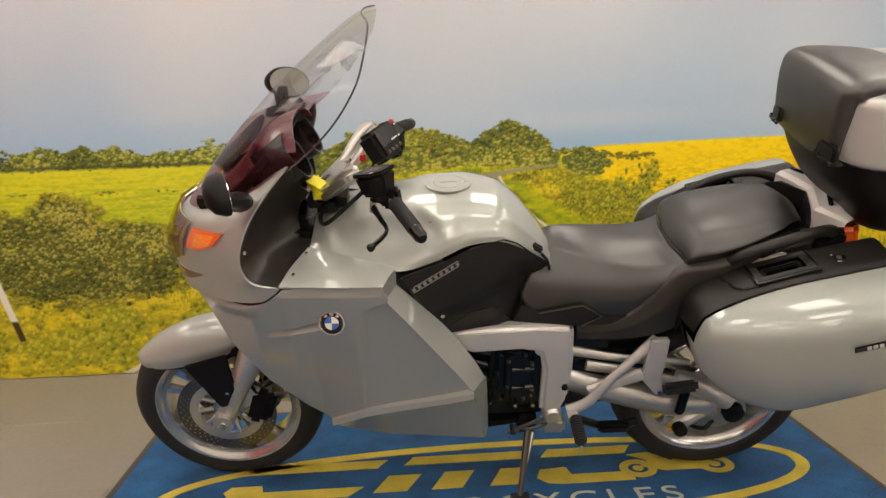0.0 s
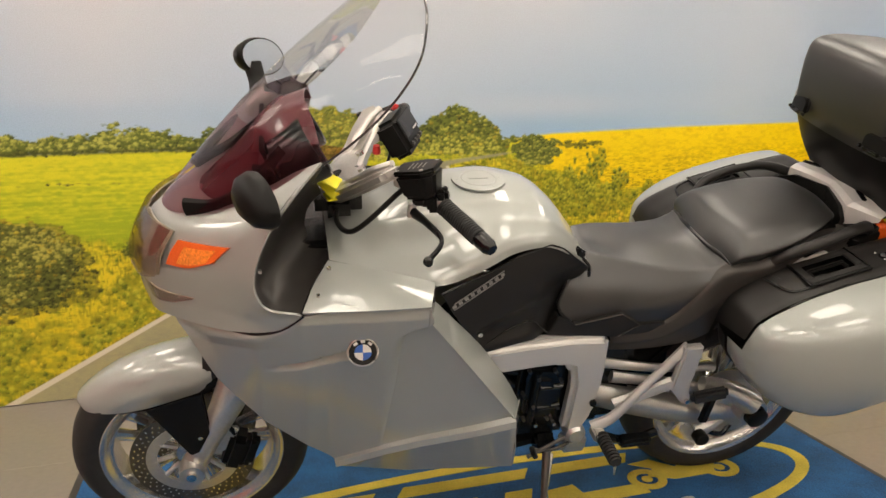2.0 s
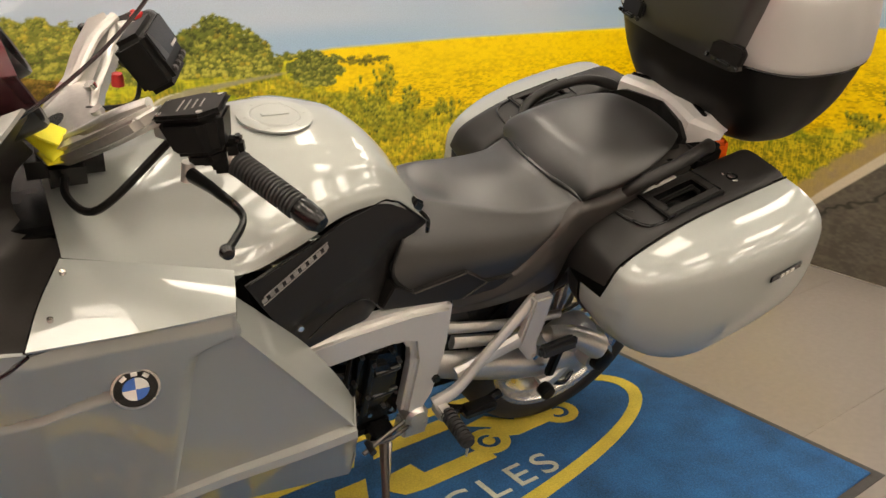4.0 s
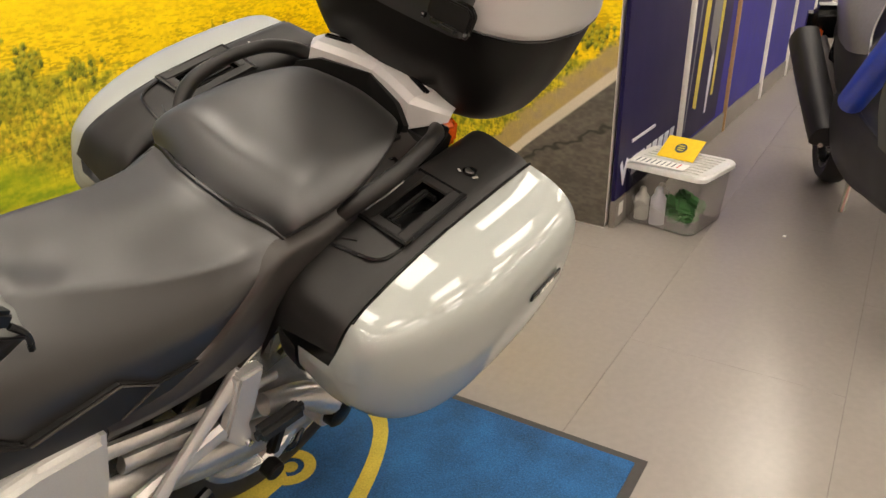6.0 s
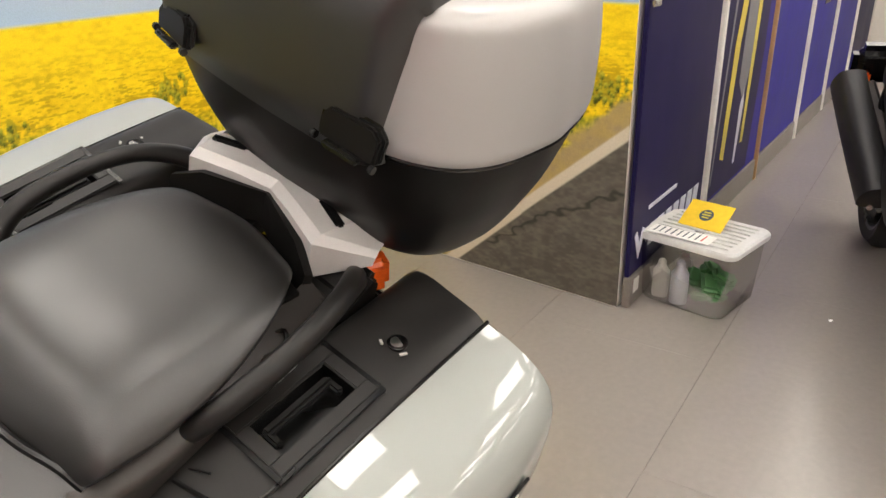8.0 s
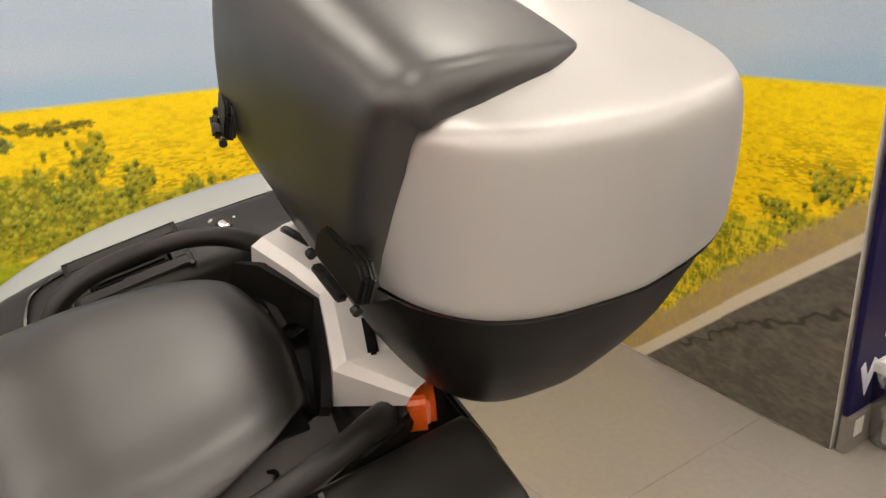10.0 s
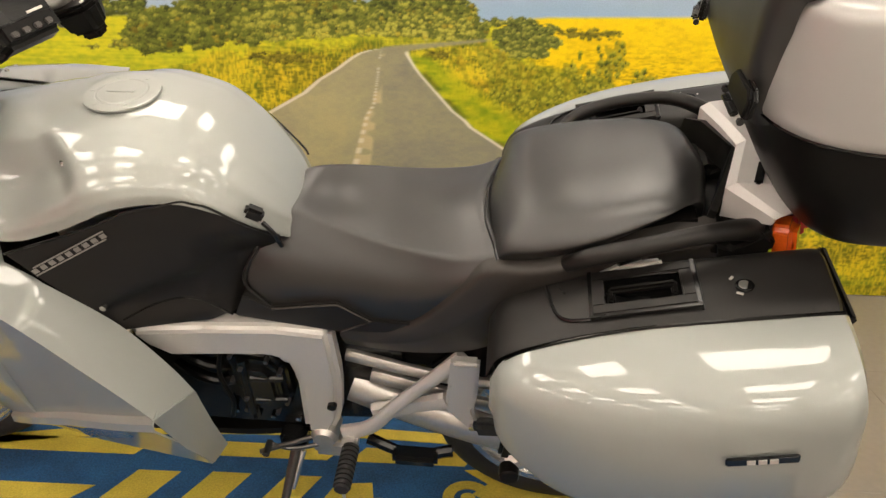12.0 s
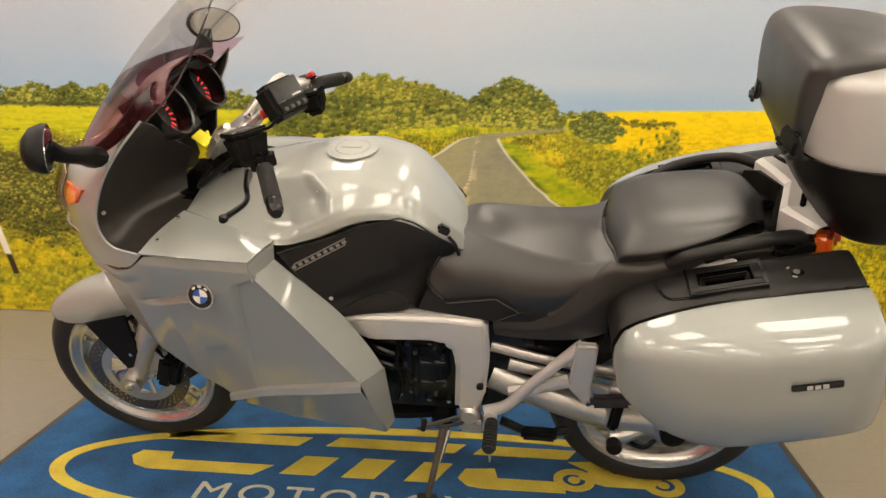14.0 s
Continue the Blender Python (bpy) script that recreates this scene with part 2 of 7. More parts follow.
SPARGREY = material("dark_cast_grey", (0.040, 0.036, 0.033), 0.36, 0.30, 0.1, 300.0, bump=0.04, bump_scale=500.0, spec=0.4)
GLOSSBLACK = material("gloss_black", (0.004, 0.004, 0.004), 0.26, 0.0, 0.2, 90.0, bump=0.04, bump_scale=60.0, spec=0.4)
YOKESILVER = material("rack_silver_paint", (0.58, 0.565, 0.55), 0.42, 0.25, 0.05, 500.0, bump=0.04, bump_scale=500.0)
SCREENEDGE = material("polished_screen_edge", (0.03, 0.03, 0.032), 0.10, 0.0, 0.1, spec=1.0)
DIMBAR = material("dim_badge", (0.30, 0.285, 0.27), 0.45, 0.3)
LEATHER = material("seat_vinyl", (0.0095, 0.0088, 0.0083), 0.385, 0.0, 0.1, 120.0, bump=0.08, bump_scale=650.0, blotch=8.0, spec=0.92)
RUBBER = material("tyre_rubber", (0.014, 0.0135, 0.013), 0.7, 0.0, 0.3, 60.0, bump=0.2, bump_scale=160.0)
GRIPRUBBER = material("grip_rubber", (0.016, 0.016, 0.016), 0.6, 0.0, 0.2, 90.0, bump=0.2, bump_scale=400.0)
ALU = material("cast_aluminium", (0.60, 0.58, 0.55), 0.36, 0.85, 0.1, 120.0, bump=0.1, bump_scale=260.0)
RIMALU = material("wheel_silver", (0.66, 0.65, 0.62), 0.24, 0.9, 0.06, 200.0, coat=0.4)
STEEL = material("bright_steel", (0.70, 0.68, 0.65), 0.26, 1.0, 0.08, 90.0)
DARKSTEEL = material("dark_disc_steel", (0.13, 0.12, 0.11), 0.35, 0.9, 0.2, 200.0)
MAROON = material("dark_red_plastic", (0.105, 0.024, 0.032), 0.28, 0.0, 0.1, 60.0, coat=0.3)
ORANGE = material("orange_lens", (0.82, 0.130, 0.016), 0.22, 0.0, 0.15, 250.0, coat=0.6, bump=0.5, bump_scale=70.0)
RED = material("red_plastic", (0.55, 0.02, 0.02), 0.35)
YELLOWTAG = material("yellow_tag", (0.80, 0.72, 0.02), 0.5)
CLEAR = thin_clear("clear_screen", (0.97, 0.97, 0.97), 0.42, 0.012)
TINTED = thin_clear("red_tinted_screen", (0.74, 0.50, 0.54), 0.85)
LENS = thin_clear("clear_lens", (0.86, 0.80, 0.78))
WHITE = material("white_plastic", (0.72, 0.70, 0.66), 0.45)
MIRROR = material("mirror_glass", (0.85, 0.87, 0.88), 0.02, 1.0, 0.0, rough_vary=0.0)
BLUE = material("blue_enamel", (0.03, 0.12, 0.45), 0.3, coat=0.5)

# ---------- room ----------
NORTH, EAST_A, EAST_B = 4.02, 3.345, 3.186       # mural wall; its side wall runs from EAST_A to EAST_B
CORNER_Y = 2.578
WEST, SOUTH, FAR_EAST, HIGH = -4.2, -5.0, 9.5, 2.9
FLOORING = material("grey_vinyl_floor", (0.250, 0.226, 0.203), 0.23, 0.0, 0.07, 45.0, bump=0.0, bump_scale=60.0, rough_vary=0.05, blotch=0.9, world_space=True, spec=0.7)
JOINT = material("floor_joint", (0.12, 0.105, 0.09), 0.8)
PLASTER = material("white_wall_paint", (0.70, 0.67, 0.62), 0.7, 0.0, 0.05, 30.0, bump=0.05, bump_scale=120.0)
REDWALL = material("dull_red_wall_paint", (0.42, 0.085, 0.10), 0.6, 0.0, 0.08, 30.0, bump=0.05, bump_scale=120.0)
CEILING = material("ceiling_tile", (0.78, 0.76, 0.73), 0.85, 0.0, 0.06, 80.0, bump=0.1, bump_scale=200.0)
SKIRT = material("grey_skirting", (0.20, 0.18, 0.16), 0.5, 0.0, 0.1, 40.0)
NAVY = material("navy_board_print", (0.010, 0.007, 0.050), 0.5, 0.0, 0.15, 12.0, blotch=2.0, spec=0.2)
ROYAL = material("royal_blue_board_print", (0.026, 0.022, 0.22), 0.5, 0.0, 0.2, 12.0, blotch=1.5, spec=0.2)


def structure(name, bm, mat, label, category):
    ob = part(name, bm, mat)
    return tagged(ob, label, category, kind="structure")


floor = structure("floor", rbox(((WEST + FAR_EAST) / 2, (SOUTH + NORTH) / 2, -0.06), (FAR_EAST - WEST, NORTH - SOUTH + 0.4, 0.114), 0), JOINT,
                  "grey showroom floor of large smooth vinyl tiles", "floor")
structure("ceiling", rbox(((WEST + FAR_EAST) / 2, (SOUTH + NORTH) / 2, HIGH + 0.05), (FAR_EAST - WEST, NORTH - SOUTH + 0.4, 0.1), 0), CEILING,
          "pale suspended ceiling with light panels", "ceiling")
structure("wall_north", rbox(((WEST + EAST_A) / 2, NORTH + 0.083, HIGH / 2), (EAST_A - WEST + 0.3, 0.15, HIGH), 0), PLASTER, "plain showroom wall behind the landscape mural", "wall")
structure("wall_west", rbox((WEST - 0.075, (SOUTH + NORTH) / 2, HIGH / 2), (0.15, NORTH - SOUTH, HIGH), 0), REDWALL, "plain dull red side wall of the showroom", "wall")
structure("wall_south", rbox(((WEST + FAR_EAST) / 2, SOUTH - 0.075, HIGH / 2), (FAR_EAST - WEST, 0.15, HIGH), 0), PLASTER, "plain pale back wall of the showroom", "wall")
structure("wall_far_east", rbox((FAR_EAST + 0.075, (SOUTH + NORTH) / 2, HIGH / 2), (0.15, NORTH - SOUTH, HIGH), 0), PLASTER, "plain pale end wall of the showroom", "wall")
# the short side wall of the mural bay, behind the boards
structure("wall_east", prism([(EAST_A + 0.003, NORTH + 0.004), (EAST_B + 0.003, CORNER_Y + 0.004), (FAR_EAST, CORNER_Y - 0.19), (FAR_EAST, NORTH + 0.004)], 0, HIGH, 0, axis="z"),
          PLASTER, "solid block of wall beside the mural bay", "wall")

# ceiling light panels; the unseen row at y = -3.7 is added to brighten upright sides
PANEL_GLOW = glow("light_panel_diffuser", PANEL_COLOUR, PANEL_LIGHT)
base = thing("ceiling_light", pose(0, 0, HIGH), "square flat white light panel set in the ceiling", "ceiling light", "ceiling light panels")
frame_bm = bmesh.new()
for dx, dy, lx, ly in ((0.3, 0, 0.03, 0.63), (-0.3, 0, 0.03, 0.63), (0, 0.3, 0.57, 0.03), (0, -0.3, 0.57, 0.03)):
    rbox((dx, dy, -0.008), (lx, ly, 0.016), 0.003, bm=frame_bm)
part("frame", frame_bm, WHITE, base)
part("diffuser", rbox((0, 0, -0.006), (0.57, 0.57, 0.008), 0.001), PANEL_GLOW, base)
spots = [(-2.75 + 1.4 * i, 3.3 - 1.4 * j) for i in range(8) for j in range(6)]
spots = [s for s in spots if not (s[0] > 3 and s[1] > 2)]
base.matrix_world = pose(*spots[0], HIGH)
for x, y in spots[1:]:
    copy_thing(base, pose(x, y, HIGH))

# ---------- landscape mural, a print on the bay's two walls ----------
MURAL_CELL = 0.004


def mural_picture(s, z):
    """Colours (linear) of the printed landscape: s along the wall, z up."""
    S, Z = np.meshgrid(s, z)
    shape = S.shape
    rng = np.random.RandomState(5)
    cm = (s[-1] - s[0], z[-1] - z[0])

    def noise(size, seed):
        return lattice(shape, (cm[1] / size, cm[0] / size), seed)
    n1, n2, n3, n4 = noise(0.018, 1), noise(0.05, 2), noise(0.17, 3), noise(0.6, 4)
    pic = np.zeros(shape + (3,))

    def ink(rgb):
        return np.array(linear(*[c / 255 for c in rgb]))

    def lay(mask, rgb, amount=1.0):
        a = (np.clip(mask, 0, 1) * amount)[..., None]
        c = rgb if isinstance(rgb, np.ndarray) and rgb.ndim == 3 else ink(rgb)
        pic[:] = pic * (1 - a) + c * a

    def mix(a, b, t):
        return ink(a) + (ink(b) - ink(a)) * np.clip(t, 0, 1)[..., None]

    def soft(d, w=0.006):
        return np.clip(0.5 + d / (2 * w), 0, 1)

    # sky with long soft clouds
    up = np.clip((Z - 1.0) / 1.2, 0, 1)
    pic[:] = mix((152, 182, 210), (194, 195, 202), up)
    cloud = noise(0.55, 11) * 0.6 + lattice(shape, (cm[1] / 0.18, cm[0] / 0.7), 12) * 0.4
    lay(np.clip((cloud - 0.42) * 2.2, 0, 1) * (0.35 + 0.65 * up), (217, 213, 211), 0.75)
    lay(np.clip((0.45 - cloud) * 3, 0, 1) * up, (170, 176, 186), 0.5)
    lay(np.clip((1.15 - S) / 2.5, 0, 1) * up, (212, 202, 202), 0.45)

    # far fields
    horizon = np.interp(S, [-3, -0.5, 1.1, 1.35, 2.0, 3.3, 4.8], [1.02, 1.025, 1.02, 1.045, 1.06, 1.07, 1.06])
    land = soft(horizon - Z)
    left = mix((212, 206, 40), (160, 174, 34), (1.02 - Z) * 3.2 + (lattice(shape, (cm[1] / 0.012, cm[0] / 0.10), 24) - 0.5) * 0.7 + (n1 - 0.5) * 0.7 + (n3 - 0.5) * 0.15)
    lay(land, left)
    n0 = lattice(shape, (cm[1] / 0.007, cm[0] / 0.015), 21)
    right = mix((246, 212, 10), (214, 176, 10), (1.05 - Z) * 1.3 + (n1 - 0.5) * 0.8 + (n2 - 0.5) * 0.5)
    lay(land * soft(S - np.interp(Z, [0.6, 0.95, 1.05], [1.55, 1.25, 1.15]), 0.03), right)
    rowtex = lattice(shape, (cm[1] / 0.016, cm[0] / 0.08), 22)
    fleck = soft(n0 * 0.6 + rowtex * 0.35 + n3 * 0.25 - 0.70, 0.05) * soft(S - 1.40, 0.1)
    lay(fleck * land * np.clip((1.0 - Z) * 6, 0, 1), (150, 120, 12), 0.55)

    # rough grass in front of the fields
    edge = np.interp(S, [-3, -1.5, -0.4, 0.1, 0.5, 1.1, 1.4, 1.75, 2.4, 3.4, 4.3, 4.8], [0.80, 0.78, 0.62, 0.90, 0.93, 0.97, 0.86, 0.78, 0.70, 0.62, 0.60, 0.74])
    grass = mix((212, 194, 40), (122, 138, 32), n3 * 1.0 + (n2 - 0.5) * 1.3 + (n1 - 0.5) * 0.9)
    lay(soft(edge + (n2 - 0.5) * 0.08 - Z, 0.02), grass)
    lay(soft(edge - 0.05 + (n2 - 0.5) * 0.1 - Z, 0.02) * np.clip((n3 - 0.42) * 4, 0, 1), (204, 160, 34), 0.32)
    lay(soft(n0 * 0.5 + n1 * 0.4 + n3 * 0.3 - 0.68, 0.06) * soft(edge - Z, 0.03), (92, 100, 20), 0.65)
    blades = lattice(shape, (cm[1] / 0.035, cm[0] / 0.006), 23)
    lay(soft(blades - 0.62, 0.08) * soft(edge - Z, 0.05), (236, 204, 40), 0.45)
    lay(soft(0.30 - blades, 0.08) * soft(edge - Z, 0.05), (112, 110, 22), 0.45)

    # foliage
    leaf = lattice(shape, (cm[1] / 0.016, cm[0] / 0.018), 33) * 0.6 + lattice(shape, (cm[1] / 0.010, cm[0] / 0.010), 35) * 0.4
    leaf2 = rng.rand(*shape)
    spike = lattice(shape, (cm[1] / 0.07, cm[0] / 0.013), 34)

    clump_rng = np.random.RandomState(77)

    def foliage(inside, dark, mid, light, lift=0.0, size=0.015, cover=2.6, squash=0.8, yellow=0.0):
        """Paints overlapping leaf clumps where inside > 0, each lit from above."""
        ys, xs = np.nonzero(inside + (leaf - 0.5) * 0.03 > 0)
        r0 = size / MURAL_CELL
        n = int(cover * len(ys) / (math.pi * r0 * r0 * squash)) + 3
        if len(ys) < 4:
            return
        pick = clump_rng.randint(0, len(ys), n)
        pick = pick[np.argsort(-ys[pick] + clump_rng.normal(0, 2.2 * r0, n))]
        c0, c1, c2 = ink(dark), ink(mid), ink(light)
        lay(soft(inside + (leaf - 0.5) * 0.03, 0.004), c0 + (c1 - c0) * np.clip(0.2 + leaf + lift, 0, 1)[..., None], min(1.0, cover * 0.4))
        gold = ink((206, 178, 48))
        for k in pick:
            cy, cx, r = ys[k], xs[k], r0 * clump_rng.uniform(0.40, 1.35)
            w = int(r * 1.25) + 2
            y0, y1, x0, x1 = max(0, cy - w), min(shape[0], cy + w + 1), max(0, cx - w), min(shape[1], cx + w + 1)
            dy, dx = np.mgrid[y0 - cy:y1 - cy, x0 - cx:x1 - cx]
            rag = leaf2[y0:y1, x0:x1]
            d = np.sqrt((dx / r) ** 2 + (dy / (r * squash)) ** 2) + (rag - 0.5) * 0.42
            a = np.clip((1.0 - d) * 2.2, 0, 1)[..., None]
            bright, small = 0.0, clump_rng.rand()
            if small < 0.30:
                bright = 0.26
            elif small > 0.78:
                bright = -0.26
            tone = np.clip(0.50 + bright + lift + 0.46 * dy / r - 0.10 * dx / r + (rag - 0.5) * 0.34 + clump_rng.normal(0, 0.15) + 0.7 * (n3[cy, cx] - 0.5), 0, 1)[..., None]
            c = np.where(tone < 0.5, c0 + (c1 - c0) * tone * 2, c1 + (c2 - c1) * (tone * 2 - 1))
            if yellow and clump_rng.rand() < yellow:
                c = c * 0.45 + gold * 0.55 * (0.35 + 0.65 * tone)
            pic[y0:y1, x0:x1] = pic[y0:y1, x0:x1] * (1 - a) + c * a

    def bush(cs, cz, rs, rz, rough=0.35):
        d = np.sqrt(((S - cs) / rs) ** 2 + ((Z - cz) / rz) ** 2)
        return (1 - d + (n2 - 0.5) * rough) * min(rs, rz)

    def above(a, b):
        return np.minimum(a, b)
    OLIVE = (60, 68, 24), (112, 120, 42), (184, 178, 72)
    DEEP = (40, 46, 16), (84, 94, 30), (150, 150, 56)
    # tree belt at the far left
    belt = 1.098 + 0.010 * np.sin(S * 9) + 0.006 * np.sin(S * 31) + (n2 - 0.5) * 0.05
    foliage(above(belt - Z, Z - 1.022) - (S > -0.12) * 9, (54, 62, 24), (104, 114, 42), (182, 180, 84), 0.0, 0.011)
    lay(soft(0.009 - np.abs(Z - 1.026), 0.006) * soft(-0.14 - S, 0.02), (66, 72, 26), 0.75)
    # wooded hill, bushes at its foot and the tall trees beside the road
    hill = np.interp(S, [-0.30, -0.16, 0.0, 0.1, 0.22, 0.42, 0.63, 0.74], [0.90, 0.99, 1.06, 1.13, 1.185, 1.17, 1.11, 1.06])
    foot = np.interp(S, [-0.2, 0.2, 0.74], [0.905, 0.935, 0.975])
    foliage(above(hill + (n2 - 0.5) * 0.03 - Z, Z - foot) - (S > 0.75) * 9, (72, 80, 28), (130, 134, 48), (198, 190, 78), 0.02, 0.010, yellow=0.16)
    for cs, cz, rs, rz in ((-0.08, 0.965, 0.13, 0.085), (0.08, 0.99, 0.12, 0.085), (0.25, 1.01, 0.12, 0.08), (0.42, 1.02, 0.10, 0.06), (0.58, 1.02, 0.10, 0.05)):
        foliage(bush(cs, cz, rs, rz), *OLIVE, lift=-0.05, yellow=0.05)
    for cs, cz, rs, rz in ((0.78, 1.04, 0.08, 0.08), (0.89, 1.065, 0.12, 0.10), (0.885, 1.125, 0.055, 0.05), (1.0, 1.035, 0.095, 0.080), (1.07, 0.995, 0.06, 0.05)):
        foliage(bush(cs, cz, rs, rz), (58, 66, 24), (112, 120, 42), (192, 186, 78), lift=-0.02, size=0.012, yellow=0.06)
    for cs in (0.845, 0.885, 0.92):
        foliage(bush(cs, 1.160, 0.022, 0.016), *OLIVE, size=0.008)
    foliage(bush(1.15, 1.02, 0.06, 0.018), *OLIVE, size=0.010)
    foliage(bush(1.27, 0.968, 0.115, 0.076, 0.4), (58, 66, 26), (110, 118, 46), (178, 174, 76), size=0.010)
    for cs, cz, rs, rz in ((1.43, 1.0, 0.04, 0.014), (1.50, 0.992, 0.05, 0.013), (1.57, 0.995, 0.03, 0.012), (0.95, 0.903, 0.05, 0.014), (0.37, 0.88, 0.10, 0.018)):
        foliage(bush(cs, cz, rs, rz), (66, 66, 20), (114, 108, 30), (160, 146, 44), size=0.009)
    rough = np.minimum.reduce([edge - 0.02 - Z, S - 1.02, 2.6 - S, Z - 0.45])
    foliage(np.minimum(rough, (n2 - 0.52) * 0.4), (124, 116, 24), (180, 158, 32), (226, 192, 44), 0.0, 0.010, 1.0, 1.4)
    foliage(np.minimum(rough, (n3 - 0.55) * 0.5), (84, 92, 20), (134, 138, 32), (190, 178, 46), 0.0, 0.010, 1.2, 1.4)
    # weeds and saplings in the rough grass
    for cs, cz, rs, rz in ((1.20, 0.755, 0.12, 0.045), (1.38, 0.765, 0.08, 0.05), (1.53, 0.80, 0.055, 0.105), (1.60, 0.90, 0.045, 0.06), (1.47, 0.86, 0.05, 0.035), (1.70, 0.80, 0.06, 0.06), (1.9, 0.76, 0.07, 0.035),
                           (2.5, 0.80, 0.06, 0.045), (4.70, 0.78, 0.07, 0.055), (4.55, 0.68, 0.06, 0.035)):
        foliage(bush(cs, cz, rs, rz, 0.6) + (spike - 0.55) * 0.06, (62, 70, 20), (118, 126, 34), (192, 182, 54), size=0.009, cover=1.4, squash=1.4)
    # the road
    lx = np.interp(Z, [0.0, 0.33, 0.63, 0.68, 0.755, 0.805, 0.845, 0.886, 0.905, 0.918, 0.925], [-1.07, -0.42, 0.226, 0.315, 0.448, 0.508, 0.575, 0.630, 0.662, 0.705, 0.76])
    rx_ = np.interp(Z, [0.0, 0.2, 0.552, 0.58, 0.641, 0.665, 0.70, 0.729, 0.835, 0.858, 0.904, 0.915, 0.925], [2.02, 1.74, 1.234, 1.188, 1.087, 1.065, 1.018, 0.990, 0.890, 0.872, 0.842, 0.840, 0.850])
    wide = np.clip((0.95 - Z) * 0.05, 0.006, 0.05)
    mid = np.interp(Z, [0.0, 0.495, 0.673, 0.718, 0.887, 0.911], [0.50, 0.664, 0.700, 0.725, 0.742, 0.752])
    asphalt = mix((178, 170, 124), (136, 134, 120), n3 * 0.35 + (n2 - 0.5) * 0.2 + (n1 - 0.5) * 0.25 + soft(S - mid, 0.10) * 0.55)
    on = soft(S - lx) * soft(rx_ - S) * soft(0.925 - Z, 0.004)
    lay(on, asphalt)
    lay(soft(wide * 1.5 - np.abs(S - mid)) * on * np.clip((n2 - 0.25) * 4, 0, 1), (206, 190, 142), 0.75)
    lay(soft(wide * 0.5 - np.abs(S - mid + wide)) * on * soft(np.sin(34 / np.maximum(1.02 - Z, 0.05)) , 0.4), (226, 220, 196), 0.8)
    lay(soft(wide * 0.42 + 0.006 - np.abs(S - lx - wide * 0.4), 0.004) * soft(0.92 - Z), (222, 214, 190), 0.95)
    lay(soft(wide * 0.30 + 0.006 - np.abs(S - rx_ + wide * 0.3), 0.004) * soft(0.915 - Z), (226, 220, 198), 0.95)
    # green verge along the right of the road
    verge = np.clip(1 - (S - rx_) / np.maximum(0.09 + (0.92 - Z) * 0.75, 0.02), 0, 1) * soft(S - rx_ - 0.004) * soft(0.9 - Z, 0.02)
    lay(np.clip(verge * 2.2, 0, 1), mix((206, 198, 22), (132, 156, 24), n2 * 0.9 + n1 * 0.4), 0.85)
    lay(soft(0.012 - np.abs(S - rx_ - 0.014), 0.01) * soft(0.88 - Z) * np.clip((n2 - 0.45) * 5, 0, 1), (72, 66, 30), 0.6)
    # bend of the road behind the verge
    bend = np.interp(S, [0.74, 0.784, 0.93, 1.133], [0.914, 0.922, 0.940, 0.963])
    lay(soft(np.interp(S, [0.75, 1.13], [0.013, 0.004]) - np.abs(Z - bend), 0.004) * soft(S - 0.74) * soft(1.14 - S, 0.02), (150, 146, 120), 0.9)
    # great bush and bright weeds on the left, with a marker post
    lay(soft(lx - 0.03 - S, 0.02) * soft(0.42 + (n3 - 0.5) * 0.2 - Z, 0.05), mix((216, 192, 34), (150, 154, 38), n2 * 1.2 + (n1 - 0.5) * 0.6), 0.7)
    big = np.maximum.reduce([bush(cs, cz, rs, rz, 0.3) for cs, cz, rs, rz in ((-2.5, 0.62, 0.55, 0.25), (-1.85, 0.62, 0.34, 0.23), (-1.35, 0.60, 0.34, 0.23), (-1.28, 0.78, 0.18, 0.11), (-0.98, 0.58, 0.27, 0.18), (-1.1, 0.52, 0.4, 0.15))])
    tuft = np.minimum(lx - 0.05 - S, 0.50 + (n3 - 0.5) * 0.3 - Z) - (Z < 0.01) * 9
    foliage(np.minimum(tuft, (n2 - 0.50) * 0.6), (120, 118, 26), (176, 162, 34), (226, 200, 52), 0.02, 0.013, 1.0, 1.5)
    foliage(np.minimum(tuft, (n3 - 0.52) * 0.9), (88, 98, 24), (140, 146, 36), (196, 186, 52), 0.0, 0.013, 1.2, 1.3)
    foliage(big * 1.2 + 0.015, (60, 62, 20), (112, 112, 36), (180, 168, 60), 0.05, 0.013, 1.6, yellow=0.15)
    foliage(big * 1.8 - 0.03, (46, 50, 18), (98, 104, 40), (180, 172, 80), -0.02, 0.011, 2.4, yellow=0.10)
    foliage(bush(-0.50, 0.62, 0.06, 0.035), *DEEP, size=0.012)
    post = np.abs(S - np.interp(Z, [0.2, 0.62], [-1.53, -1.66]))
    lay(soft(0.017 - post, 0.004) * soft(Z - 0.29, 0.004) * soft(0.62 - Z), (226, 220, 208))
    lay(soft(0.016 - post, 0.004) * soft(Z - 0.19, 0.004) * soft(0.29 - Z), (58, 48, 34))
    # second lane in the print at the right end
    k = np.interp(S, [3.6, 4.04, 4.45, 4.78, 4.9], [-0.3, 0.02, 0.37, 0.64, 0.74])
    ramp = soft(S - 3.85, 0.05)
    lay(soft(k + 0.13 + (n2 - 0.5) * 0.06 - Z, 0.02) * ramp, mix((160, 140, 112), (176, 152, 96), n2), 0.9)
    lay(soft(k - Z, 0.006) * ramp, mix((112, 106, 96), (84, 80, 74), n1 * 0.8 + n2 * 0.6))
    lay(soft(0.026 - np.abs(Z - k), 0.005) * ramp, (206, 196, 176))
